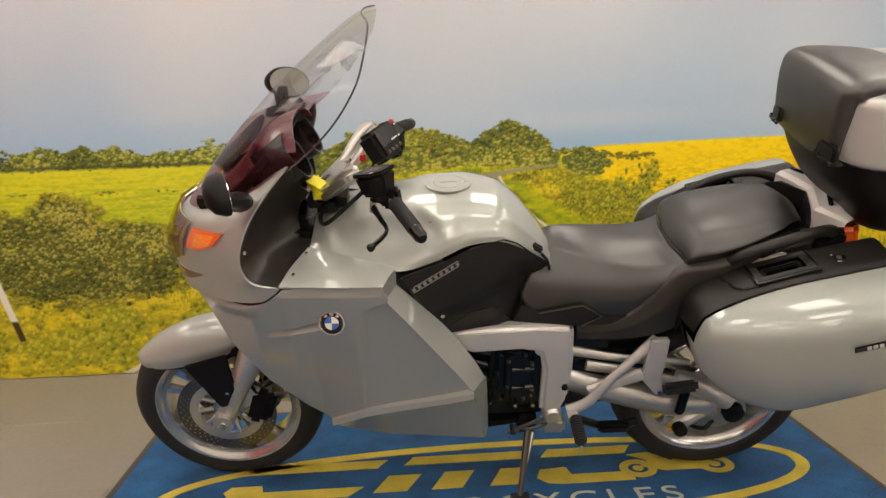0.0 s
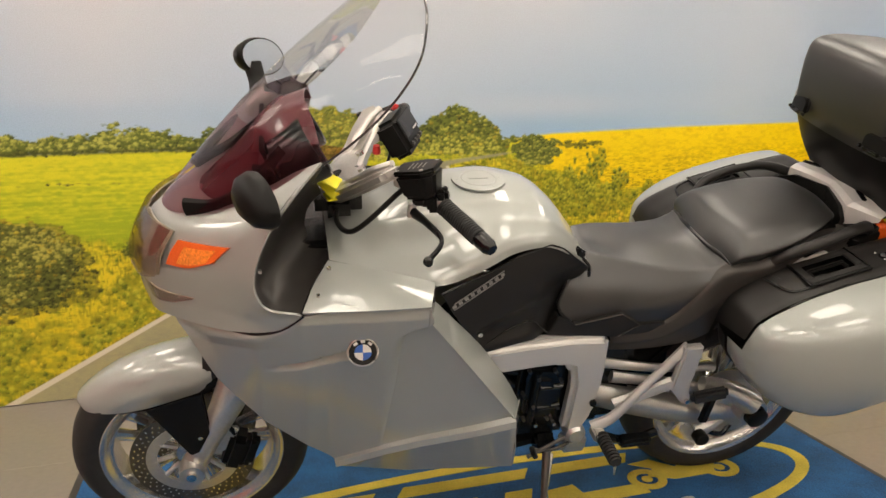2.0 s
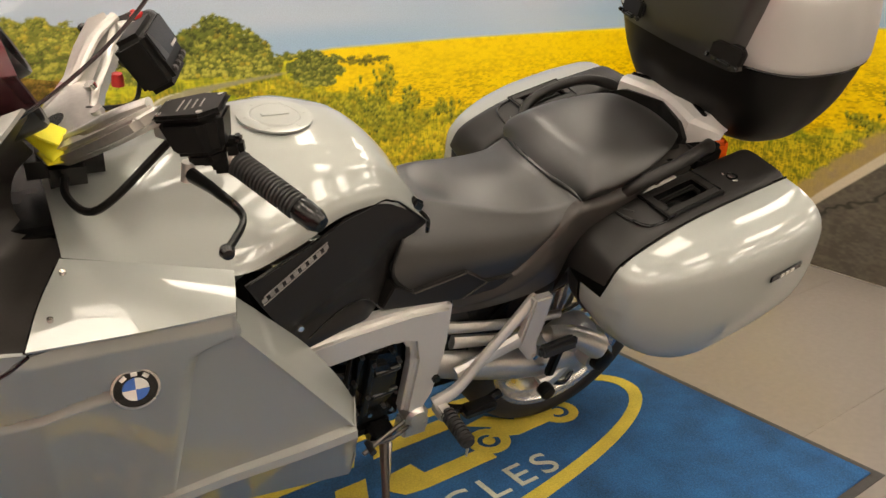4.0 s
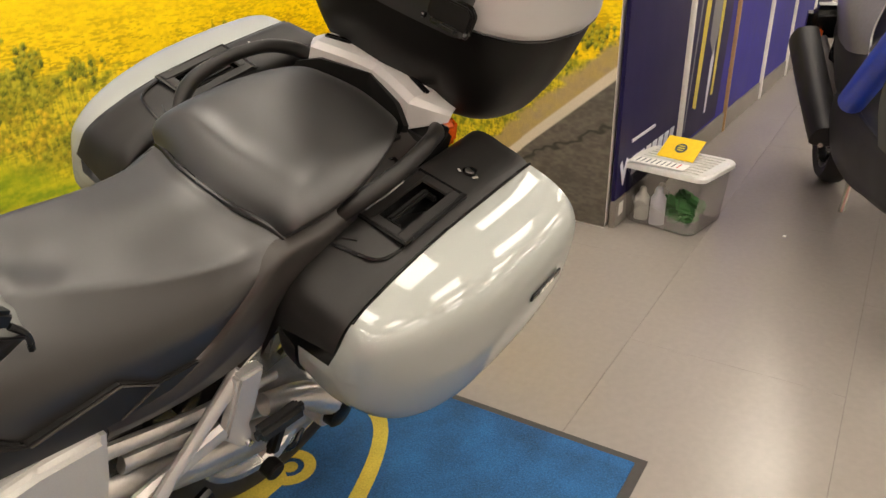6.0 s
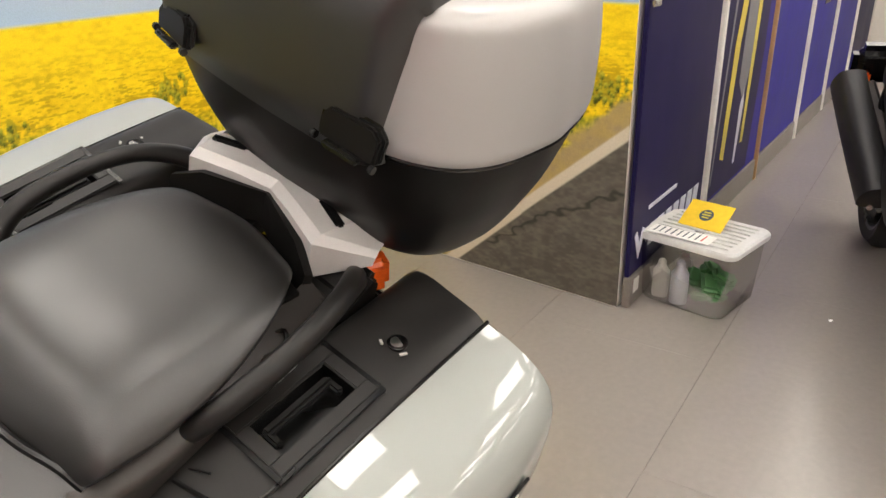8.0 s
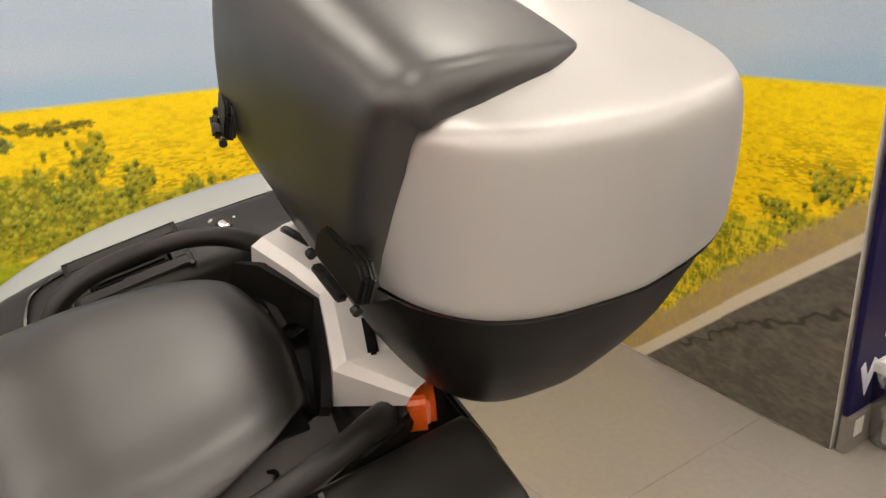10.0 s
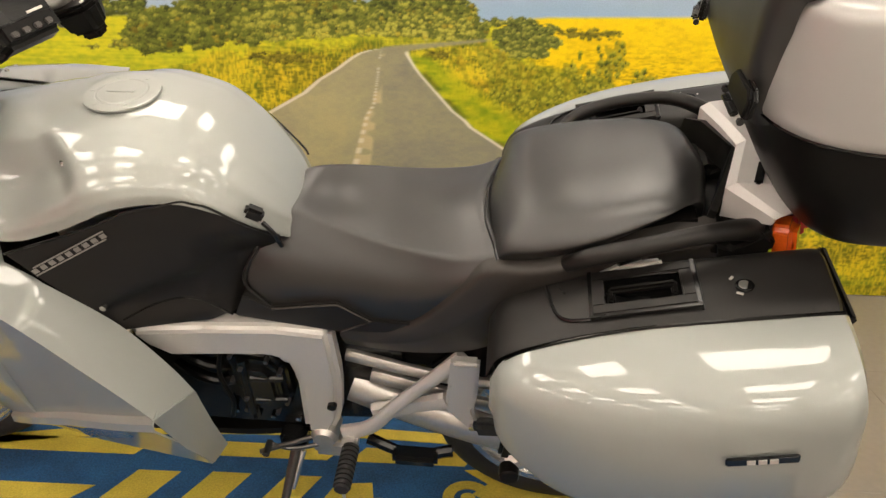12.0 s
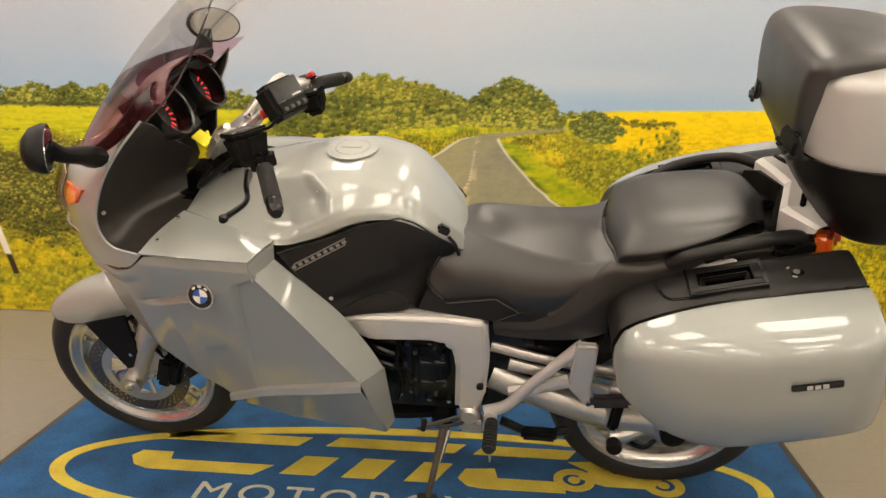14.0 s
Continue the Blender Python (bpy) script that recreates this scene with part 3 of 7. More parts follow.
    crack = np.abs(Z - np.interp(S, [4.2, 4.5, 4.8], [0.12, 0.30, 0.44]) - (n2 - 0.5) * 0.05)
    lay(soft(0.007 - crack, 0.004) * soft(S - 4.2), (44, 42, 40), 0.8)
    return np.clip(pic, 0, 1)


def print_sheet(name, s0, s1, place, mat, picture, label, cell=MURAL_CELL):
    """A flat printed sheet: place(s, z) gives its points."""
    s = np.linspace(s0, s1, int((s1 - s0) / cell))
    z = np.concatenate([np.linspace(0.004, 1.26, int(1.26 / cell)), np.linspace(1.29, HIGH - 0.01, 45)])
    cols = picture[np.ix_(range(len(z)), np.clip(np.round((s - S_ALL[0]) / (S_ALL[1] - S_ALL[0])).astype(int), 0, len(S_ALL) - 1))]
    h, w = len(z), len(s)
    co = np.array([[place(a, b) for a in s] for b in z]).reshape(-1, 3)
    i = np.arange(h * w).reshape(h, w)
    quads = np.stack([i[:-1, :-1], i[:-1, 1:], i[1:, 1:], i[1:, :-1]], -1).reshape(-1, 4)
    me = bpy.data.meshes.new(name)
    me.vertices.add(len(co))
    me.vertices.foreach_set("co", co.ravel())
    me.loops.add(quads.size)
    me.loops.foreach_set("vertex_index", quads.ravel())
    me.polygons.add(len(quads))
    me.polygons.foreach_set("loop_start", np.arange(0, quads.size, 4))
    me.update(calc_edges=True)
    layer = me.color_attributes.new("print", "FLOAT_COLOR", "POINT")
    layer.data.foreach_set("color", np.concatenate([cols.reshape(-1, 3), np.ones((h * w, 1))], 1).ravel())
    me.materials.append(mat)
    return tagged(new(name, me), label, "mural", kind="structure")


MURAL_PRINT = printed("mural_print", 0.42, 0.07, 200.0)
S_ALL = np.linspace(-2.9, 4.80, int(7.7 / MURAL_CELL))
Z_ALL = np.concatenate([np.linspace(0.004, 1.26, int(1.26 / MURAL_CELL)), np.linspace(1.29, HIGH - 0.01, 45)])
PICTURE = mural_picture(S_ALL, Z_ALL)
print_sheet("mural_north", -2.9, EAST_A, lambda a, b: (a, NORTH, b), MURAL_PRINT, PICTURE, "printed landscape mural of yellow fields, trees and a country road")
run = math.hypot(EAST_A - EAST_B, NORTH - CORNER_Y)
print_sheet("mural_east", EAST_A, EAST_A + run, lambda a, b: (lerp(EAST_A, EAST_B, (a - EAST_A) / run), lerp(NORTH, CORNER_Y, (a - EAST_A) / run), b),
            MURAL_PRINT, PICTURE, "printed mural of a yellow field and cracked road on the side wall")

# ---------- blue display boards along the wall ----------
def board_y(x):
    return CORNER_Y - 0.02 - 0.028 * (x - 3.19)


def board(x0, x1, mat, label, thick=0.018):
    y0, y1 = board_y(x0), board_y(x1)
    m = pose(x0, y0, 0, 0, 0, math.degrees(math.atan2(y1 - y0, x1 - x0)))
    ob = thing("display_board", m, label, "display board", "display boards along the wall")
    w = x1 - x0
    part("panel", rbox((w / 2, 0, 0.12 + 1.2), (w - 0.006, thick, 2.4), 0.002), mat, ob)
    part("skirting", rbox((w / 2, -0.004, 0.06), (w, thick + 0.01, 0.117), 0.003), SKIRT, ob, "grey skirting board")
    return ob


SLATE = material("grey_suit_print", (0.16, 0.16, 0.18), 0.4)
YELLOWPRINT = material("yellow_stripe_print", (0.62, 0.50, 0.05), 0.4)
PALEPRINT = material("pale_print", (0.62, 0.62, 0.72), 0.4)
COPPER = material("copper_strip_print", (0.42, 0.26, 0.12), 0.4)
b1 = board(3.20, 4.02, NAVY, "dark navy printed board with white marks and bars")
mark = prism([(0.03, 0.27), (0.075, 0.17), (0.13, 0.27), (0.105, 0.285), (0.078, 0.23), (0.05, 0.285)], -0.0125, -0.010, 0)
part("logo_mark", mark, PALEPRINT, b1, "white chevron mark")
for k in range(7):
    x = 0.17 + k * 0.085
    part("bar", prism([(x, 0.19), (x + 0.06, 0.19), (x + 0.075, 0.27), (x + 0.015, 0.27)], -0.0125, -0.010, 0), PALEPRINT, b1)
part("bar", rbox((0.30, -0.011, 0.345), (0.30, 0.003, 0.014), 0), PALEPRINT, b1)
part("bracket", rbox((0.045, -0.016, 1.06), (0.06, 0.012, 0.02), 0.003), STEEL, b1, "small steel clip")
part("socket_plate", rbox((0.06, -0.016, 0.075), (0.055, 0.006, 0.06), 0.002), WHITE, b1, "white socket plate")
b2 = board(4.06, 4.97, ROYAL, "royal blue board with a printed grey and yellow riding suit")
for pts, mm in (([(0.02, 0.14), (0.70, 0.14), (0.78, 0.7), (0.80, 1.9), (0.30, 2.2), (0.05, 1.4)], NAVY), ([(0.18, 0.30), (0.24, 0.28), (0.30, 0.80), (0.38, 1.10), (0.30, 1.12), (0.22, 0.80)], YELLOWPRINT),
                ([(0.52, 0.30), (0.56, 0.30), (0.60, 0.80), (0.62, 1.1), (0.56, 1.1), (0.54, 0.80)], YELLOWPRINT),
                ([(0.36, 0.62), (0.46, 0.52), (0.53, 0.66), (0.55, 1.06), (0.38, 1.06)], SLATE),
                ([(0.42, 0.22), (0.45, 0.22), (0.49, 0.50), (0.47, 0.58), (0.43, 0.5)], PALEPRINT),
                ([(0.20, 1.12), (0.66, 1.12), (0.72, 1.8), (0.5, 2.0), (0.2, 1.75)], PALEPRINT),
                ([(0.26, 1.20), (0.5, 1.16), (0.5, 1.5), (0.3, 1.55)], GLOSSBLACK),
                ([(0.06, 0.2), (0.075, 0.2), (0.19, 1.1), (0.16, 1.1)], SLATE)):
    part("printed_shape", prism(pts, -0.0125 - (0.0 if mm is NAVY else 0.0015), -0.010, 0), mm, b2)
b3 = board(5.0, 5.97, ROYAL, "royal blue printed display board")
b4 = board(6.02, 6.93, ROYAL, "royal blue display board with a printed dark figure shape")
part("printed_shape", prism([(0.4, 0.8), (0.6, 0.8), (0.64, 1.5), (0.36, 1.5)], -0.0125, -0.010, 0), GLOSSBLACK, b4)
b5 = board(6.98, 8.0, ROYAL, "royal blue printed display board farther along")
b6 = board(8.05, 9.2, NAVY, "navy printed display board at the far end")
for x, mm, wd in ((4.04, WHITE, 0.035), (4.985, COPPER, 0.022), (5.995, WHITE, 0.05), (6.955, WHITE, 0.04), (8.02, WHITE, 0.04)):
    tagged(part("edge_strip", rbox((x, board_y(x) - 0.012, 1.26), (wd, 0.03, 2.52), 0.004), mm), "upright edge strip between two display boards", "strip", "board strips")

# ---------- door mat with the dealer's mark ----------
MATPILE = material("blue_mat_pile", (0.014, 0.086, 0.225), 0.95, 0.0, 0.60, 220.0, bump=0.9, bump_scale=420.0, blotch=7.0)
MATYELLOW = material("yellow_mat_pile", (0.60, 0.47, 0.06), 0.95, 0.0, 0.30, 220.0, bump=0.9, bump_scale=420.0, blotch=9.0)
MATPALE = material("pale_mat_pile", (0.50, 0.50, 0.40), 0.95, 0.0, 0.3, 220.0, bump=0.9, bump_scale=420.0, blotch=9.0)
MATEDGE = material("mat_rubber_edge", (0.045, 0.042, 0.04), 0.8)
MX0, MX1, MY0, MY1 = -0.66, 1.84, 1.97, 3.39
mat_rug = thing("floor_mat", pose(0, 0, 0), "blue carpet mat with yellow oval, bars and lettering under the motorcycle", "mat")
part("backing", rbox(((MX0 + MX1) / 2, (MY0 + MY1) / 2, 0.0015), (MX1 - MX0, MY1 - MY0, 0.003), 0.001), MATEDGE, mat_rug, "dark rubber edge")
part("carpet", rbox(((MX0 + MX1) / 2, (MY0 + MY1) / 2, 0.005), (MX1 - MX0 - 0.05, MY1 - MY0 - 0.05, 0.006), 0.002), MATPILE, mat_rug)


def inlay(name, outline, mat=MATYELLOW, label=""):
    return part(name, prism(outline, 0.0075, 0.0098, 0.0008, axis="z", segments=1), mat, mat_rug, label)


oval = bmesh.new()
ring_pts = []
for k in range(96):
    a = 2 * math.pi * k / 96
    c, s_ = math.cos(a), math.sin(a)
    ring_pts.append([(0.60 + (1.09 + d) * math.copysign(abs(c) ** 0.97, c), 2.675 + 0.030 * c + (0.295 + d) * math.copysign(abs(s_) ** 0.92, s_), zz) for d, zz in ((-0.045, 0.0075), (-0.045, 0.0098), (0, 0.0098), (0, 0.0075))])
g = np.array(ring_pts)
grid_mesh(np.concatenate([g, g[:1]]), bm=oval)
part("oval_ring", oval, MATYELLOW, mat_rug)


def slant(x0, x1, y0, y1, lean=0.035):
    return [(x0, y0), (x1, y0), (x1 + lean, y1), (x0 + lean, y1)]


for o in (slant(-0.22, 0.23, 2.815, 2.875), slant(0.32, 0.74, 2.825, 2.885), slant(0.80, 1.10, 2.825, 2.885),
          slant(0.22, 0.33, 2.645, 2.755, 0.05), slant(0.41, 0.51, 2.645, 2.76, 0.05), slant(0.60, 0.69, 2.645, 2.76, 0.05)):
    inlay("bar", o)
inlay("bar", [(-0.27, 2.70), (-0.24, 2.65), (-0.19, 2.63), (0.14, 2.63), (0.19, 2.69), (-0.14, 2.69), (-0.15, 2.735), (-0.25, 2.735)])
inlay("bar", [(0.76, 2.68), (0.79, 2.64), (0.84, 2.63), (1.08, 2.63), (1.08, 2.69), (0.88, 2.69), (0.87, 2.745), (0.78, 2.735)])
# rider-and-bike device as plain shapes
for cx in (1.11, 1.375):
    o = bmesh.new()
    lathe([(0.0075, 0.062), (0.0106, 0.062), (0.0106, 0.034), (0.0075, 0.034)], (cx, 2.705, 0), "z", 24, o, closed=True)
    lathe([(0.0075, 0.018), (0.0106, 0.018)], (cx, 2.705, 0), "z", 16, o)
    part("wheel_device", o, MATYELLOW, mat_rug)
inlay("bar", [(1.12, 2.72), (1.20, 2.68), (1.34, 2.68), (1.38, 2.74), (1.28, 2.79), (1.24, 2.75), (1.18, 2.82), (1.10, 2.81), (1.16, 2.76)])
text = bpy.data.curves.new("lettering", "FONT")
text.body, text.size, text.extrude, text.space_character = "MOTORCYCLES", 0.125, 0.001, 1.28
letters = new("lettering", text)
me = bpy.data.meshes.new_from_object(letters.evaluated_get(bpy.context.evaluated_depsgraph_get()))
bpy.data.objects.remove(letters)
me.materials.append(MATPALE)
lettering = new("lettering", me)
w = max(v.co.x for v in me.vertices) - min(v.co.x for v in me.vertices)
for v in me.vertices:
    v.co.x *= 1.18 / w
lettering.location = (0.0, 2.49, 0.009)
lettering.parent = mat_rug
lettering["label"] = "pale lettering woven into the mat"

# ---------- silver touring motorcycle, leaning on its side stand ----------
# own axes: x to the rear, y to its right, z up along the tilted wheels
bike = thing("motorcycle", pose(-0.235, 2.905, 0.008, 19.6, 0, -3.2), "silver touring motorcycle with panniers, leaning on its side stand", "motorcycle")


def both(name, g, mat, thick=0.004, label="", **kw):
    """A body panel on the left side, and its twin on the right."""
    for side in (g, flip_y(g)[:, ::-1]):
        part(name, grid_mesh(side, thick=thick, **kw), mat, bike, label)


def patch(g, u0, u1, v0, v1, lift=0.003):
    """A piece of a panel's grid, lifted off it."""
    nu, nv = g.shape[:2]
    n = normals_of(g)
    a, b = int(u0 * (nu - 1)), int(u1 * (nu - 1)) + 1
    c, d = int(v0 * (nv - 1)), int(v1 * (nv - 1)) + 1
    return (g + n * lift)[a:b, c:d]


def flank(x, z):
    """How far out the fairing's side lies."""
    a = np.interp(x, [-0.05, 0.03, 0.10, 0.20, 0.30, 0.43, 0.57, 0.70, 0.83], [0.09, 0.155, 0.23, 0.295, 0.32, 0.326, 0.332, 0.348, 0.360])
    tuck = np.interp(x, [0.35, 0.475, 0.80], [0.25, 0.18, 0.10])
    return -(a - tuck * np.maximum(0, 0.9 - z) - 0.06 * np.maximum(0, z - 0.9))


def side_net(rows, nu=14, nv=24, off=0.0):
    """A side panel from rows of (x, z), lying on the fairing's flank."""
    g = net([[(x, 0.0, z) for x, z in r] for r in rows], nu, nv)
    g[..., 1] = flank(g[..., 0], g[..., 2]) + off
    return g


# wheels
def wheel_rim(name, h, lip):
    r = [(-h * 0.88, lip), (-h * 0.92, lip - 0.004), (-h * 0.86, lip - 0.014), (-h * 0.72, lip - 0.020), (-h * 0.62, lip - 0.034), (h * 0.62, lip - 0.034), (h * 0.72, lip - 0.020), (h * 0.86, lip - 0.014),
         (h * 0.92, lip - 0.004), (h * 0.88, lip), (h * 0.80, lip - 0.004), (h * 0.5, lip - 0.022), (-h * 0.5, lip - 0.022), (-h * 0.80, lip - 0.004)]
    rim = lathe(r, (0, 0, 0), n=72, closed=True)
    lathe([(-0.05, 0.030), (-0.052, 0.045), (-0.03, 0.055), (0.03, 0.055), (0.052, 0.045), (0.05, 0.030)], (0, 0, 0), n=28, bm=rim)
    return part(name, rim, RIMALU, bike, "cast silver wheel with black road tyre")


def spoked_wheel(name, cx, cz, radius, width, disc_sides, spokes, spoke_w):
    h, lip = width / 2, 0.237
    outer = [(-h * 0.86, lip - 0.008), (-h * 0.98, lip + 0.016), (-h, lerp(lip, radius, 0.5)), (-h * 0.86, radius - 0.024), (-h * 0.5, radius - 0.006), (0, radius),
             (h * 0.5, radius - 0.006), (h * 0.86, radius - 0.024), (h, lerp(lip, radius, 0.5)), (h * 0.98, lip + 0.016), (h * 0.86, lip - 0.008), (0, lip - 0.02)]
    w = wheel_rim(name, h, lip)
    w.matrix_basis = pose(cx, 0, cz)
    part("tyre", lathe(outer, (0, 0, 0), n=72, closed=True), RUBBER, w, "worn black road tyre", sharp=60)
    for k in range(spokes):
        for d in (-1, 1):
            a = 2 * math.pi * (k + 0.15) / spokes
            b = a + d * 0.16
            c = a + d * 0.20
            p, q = (0.045 * math.cos(b), 0, 0.045 * math.sin(b)), ((lip - 0.026) * math.cos(c), 0.0, (lip - 0.026) * math.sin(c))
            part("spoke", tube([p, tuple((np.array(p) + q) / 2 * np.array([1, 1, 1])), q], [spoke_w * 1.2, spoke_w, spoke_w * 1.4], 8, 6, flat=1.5), RIMALU, w)
    for y in disc_sides:
        disc = lathe([(y - 0.003, 0.160), (y + 0.003, 0.160), (y + 0.003, 0.118), (y - 0.003, 0.118)], (0, 0, 0), n=64, closed=True)
        for k in range(40):
            for rr, ph in ((0.128, 0), (0.139, 0.5), (0.150, 0)):
                a = 2 * math.pi * (k + ph) / 40
                lathe([(y - 0.0036, 0.0026), (y + 0.0036, 0.0026)], (rr * math.cos(a), 0, rr * math.sin(a)), n=6, bm=disc, material=1)
        part("brake_disc", disc, [DARKSTEEL, STEEL], w, "drilled brake disc")
        ring = lathe([(y - 0.005, 0.120), (y + 0.005, 0.120), (y + 0.005, 0.092), (y - 0.005, 0.092)], (0, 0, 0), n=40, closed=True)
        part("disc_carrier", ring, ALU, w)
        for k in range(10):
            a = 2 * math.pi * k / 10
            part("carrier_arm", rod((0.05 * math.cos(a), y * 0.8, 0.05 * math.sin(a)), (0.10 * math.cos(a), y, 0.10 * math.sin(a)), 0.007, 8), ALU, w)
    return w


fw = spoked_wheel("front_wheel", 0.001, 0.309, 0.309, 0.122, (-0.066, 0.066), 5, 0.010)
rw = spoked_wheel("rear_wheel", 1.572, 0.320, 0.316, 0.180, (0.075,), 5, 0.012)

# front suspension
for s in (-1, 1):
    part("fork_leg", tube([(0.0, s * 0.088, 0.300), (0.035, s * 0.098, 0.37), (0.085, s * 0.100, 0.47), (0.15, s * 0.085, 0.60)], [0.022, 0.020, 0.026, 0.034], 12, 18, flat=1.5), ALU, bike)
    part("axle_clamp", lathe([(-0.024, 0.020), (-0.024, 0.032), (0.018, 0.034), (0.018, 0.02)], (0.0, s * 0.106, 0.303), n=24), ALU, bike)
    part("axle_end", lathe([(-0.03, 0.006), (-0.03, 0.013), (0.01, 0.013)], (0.0, s * 0.106, 0.303), n=16), STEEL, bike)
    part("fork_guard", prism([(-0.085, 0.535), (0.055, 0.575), (0.062, 0.44), (0.030, 0.375), (0.005, 0.365)], s * 0.112, s * 0.120, 0.004), PLASTIC, bike, "black pointed fork guard")
    part("guard_bolt", lathe([(-0.004, 0.006), (0.004, 0.006)], (0.035, s * 0.122, 0.43), n=10), STEEL, bike)
    cal = rbox((0.115, s * 0.085, 0.345), (0.055, 0.06, 0.115), 0.014, (0, 20, 0))
    rbox((0.150, s * 0.098, 0.350), (0.035, 0.045, 0.10), 0.012, (0, 20, 0), cal)
    part("brake_caliper", cal, PLASTIC, bike, "black brake caliper")
    part("caliper_bracket", prism([(0.01, 0.315), (0.10, 0.352), (0.13, 0.42), (0.08, 0.43), (0.045, 0.37)], s * 0.078, s * 0.095, 0.005), ALU, bike)
    part("brake_hose", tube([(0.115, s * 0.09, 0.40), (0.10, s * 0.105, 0.47), (0.15, s * 0.10, 0.56)], 0.006, 8, 14), PLASTIC, bike)

# front mudguard
rows = []
for x, low, crown, hw in ((-0.262, 0.500, 0.512, 0.020), (-0.238, 0.486, 0.536, 0.046), (-0.18, 0.487, 0.578, 0.066), (-0.11, 0.499, 0.612, 0.076), (-0.03, 0.518, 0.634, 0.080), (0.03, 0.536, 0.640, 0.080), (0.075, 0.57, 0.638, 0.076)):
    rows.append([(x, -hw, low), (x, -hw * 1.06, lerp(low, crown, 0.40)), (x, -hw * 0.72, lerp(low, crown, 0.82)), (x, 0, crown)])
part("front_mudguard", grid_mesh(net(mirror_rows(rows), 26, 26), thick=0.004), SILVER, bike, "glossy silver front mudguard")
part("mudguard_tail", grid_mesh(net(mirror_rows([[(x, -hw, low), (x, -hw * 1.05, lerp(low, crown, 0.4)), (x, -hw * 0.72, lerp(low, crown, 0.82)), (x, 0, crown)] for x, low, crown, hw in ((0.055, 0.556, 0.646, 0.074), (0.10, 0.58, 0.662, 0.074), (0.15, 0.60, 0.668, 0.068))]), 14, 26), thick=0.004), GLOSSBLACK, bike, "black rear part of the mudguard")
part("mudguard_liner", grid_mesh(net(mirror_rows([[(x + 0.02, y * 0.93, z - 0.008) for x, y, z in r] for r in rows[2:]]), 14, 20), thick=0.003), PLASTIC, bike)

# nose of the fairing
nose_rows = [
    [(-0.055, 0, 0.800), (-0.03, -0.075, 0.808), (0.022, -0.148, 0.828), (0.14, -0.255, 0.856), (0.245, -0.302, 0.878), (0.300, -0.320, 0.925)],
    [(-0.066, 0, 0.870), (-0.042, -0.075, 0.875), (0.012, -0.145, 0.885), (0.10, -0.225, 0.905), (0.178, -0.280, 0.926), (0.228, -0.315, 0.944)],
]
nose_rows += [
    [(-0.050, 0, 0.955), (-0.028, -0.075, 0.958), (0.020, -0.145, 0.968), (0.085, -0.212, 0.985), (0.155, -0.270, 0.998), (0.208, -0.311, 1.003)],
    [(-0.010, 0, 1.035), (0.012, -0.078, 1.035), (0.055, -0.143, 1.045), (0.115, -0.205, 1.06), (0.176, -0.252, 1.08), (0.236, -0.295, 1.09)],
]
nose_rows += [
    [(0.06, 0, 1.075), (0.085, -0.078, 1.075), (0.125, -0.140, 1.088), (0.185, -0.195, 1.115), (0.245, -0.235, 1.145), (0.290, -0.278, 1.170)],
    [(0.13, 0, 1.09), (0.155, -0.075, 1.095), (0.195, -0.130, 1.115), (0.250, -0.180, 1.155), (0.305, -0.215, 1.200), (0.350, -0.256, 1.236)],
]
NOSE = net([list(r)[::-1] for r in nose_rows], 44, 44)
both("nose_fairing", NOSE, SILVER, 0.005, "glossy silver nose fairing")
ind_rows = [[(0.026, -0.152, 0.968), (0.075, -0.203, 0.985), (0.130, -0.247, 1.018)], [(0.040, -0.158, 1.000), (0.092, -0.210, 1.018), (0.148, -0.254, 1.040)], [(0.060, -0.165, 1.032), (0.108, -0.213, 1.046), (0.166, -0.262, 1.061)]]
IND = net([r[::-1] for r in ind_rows], 10, 14)
both("front_indicator", IND + normals_of(IND) * 0.004, ORANGE, 0.010, "orange indicator lens")
LAMPWHITE = material("lamp_bowl_silver", (0.50, 0.44, 0.33), 0.16, 0.5)
AMBER = material("amber_lens_pattern", (0.95, 0.27, 0.03), 0.2, 0.0, 0.5, 160.0, coat=0.6, bump=0.8, bump_scale=150.0)
both("indicator_pattern", patch(IND, 0.22, 0.80, 0.20, 0.78, 0.0048), AMBER, 0.002)
lamp_rows = [[(-0.062, -0.018, 0.905), (-0.032, -0.088, 0.910), (0.004, -0.132, 0.930)], [(-0.056, -0.018, 0.960), (-0.030, -0.090, 0.965), (0.018, -0.146, 0.988)], [(-0.014, -0.022, 1.04), (0.008, -0.085, 1.04), (0.050, -0.146, 1.042)]]
LAMP = net([r[::-1] for r in lamp_rows], 12, 16)
both("headlight_lens", LAMP + normals_of(LAMP) * 0.014, LENS, 0.003, "clear bulging headlight lens")
both("headlight_bowl", LAMP + normals_of(LAMP) * 0.003, LAMPWHITE, 0.003)
fog_rows = [[(-0.045, -0.035, 0.862), (-0.005, -0.12, 0.864), (0.035, -0.166, 0.878)], [(-0.05, -0.035, 0.895), (-0.006, -0.125, 0.895), (0.082, -0.208, 0.912)]]
FOG = net([r[::-1] for r in fog_rows], 8, 14)
both("fog_lamp_lens", FOG + normals_of(FOG) * 0.008, LENS, 0.003, "clear lower lamp lens")
both("fog_lamp_bowl", FOG + normals_of(FOG) * 0.004, LAMPWHITE, 0.003)
for s in (1, -1):
    part("seam", tube([(x, s * (flank(x, z) - 0.001), z) for x, z in ((0.022, 0.827), (0.08, 0.840), (0.14, 0.852), (0.20, 0.862), (0.245, 0.874), (0.275, 0.897), (0.302, 0.922))], 0.0022, 6, 40), GLOSSBLACK, bike)

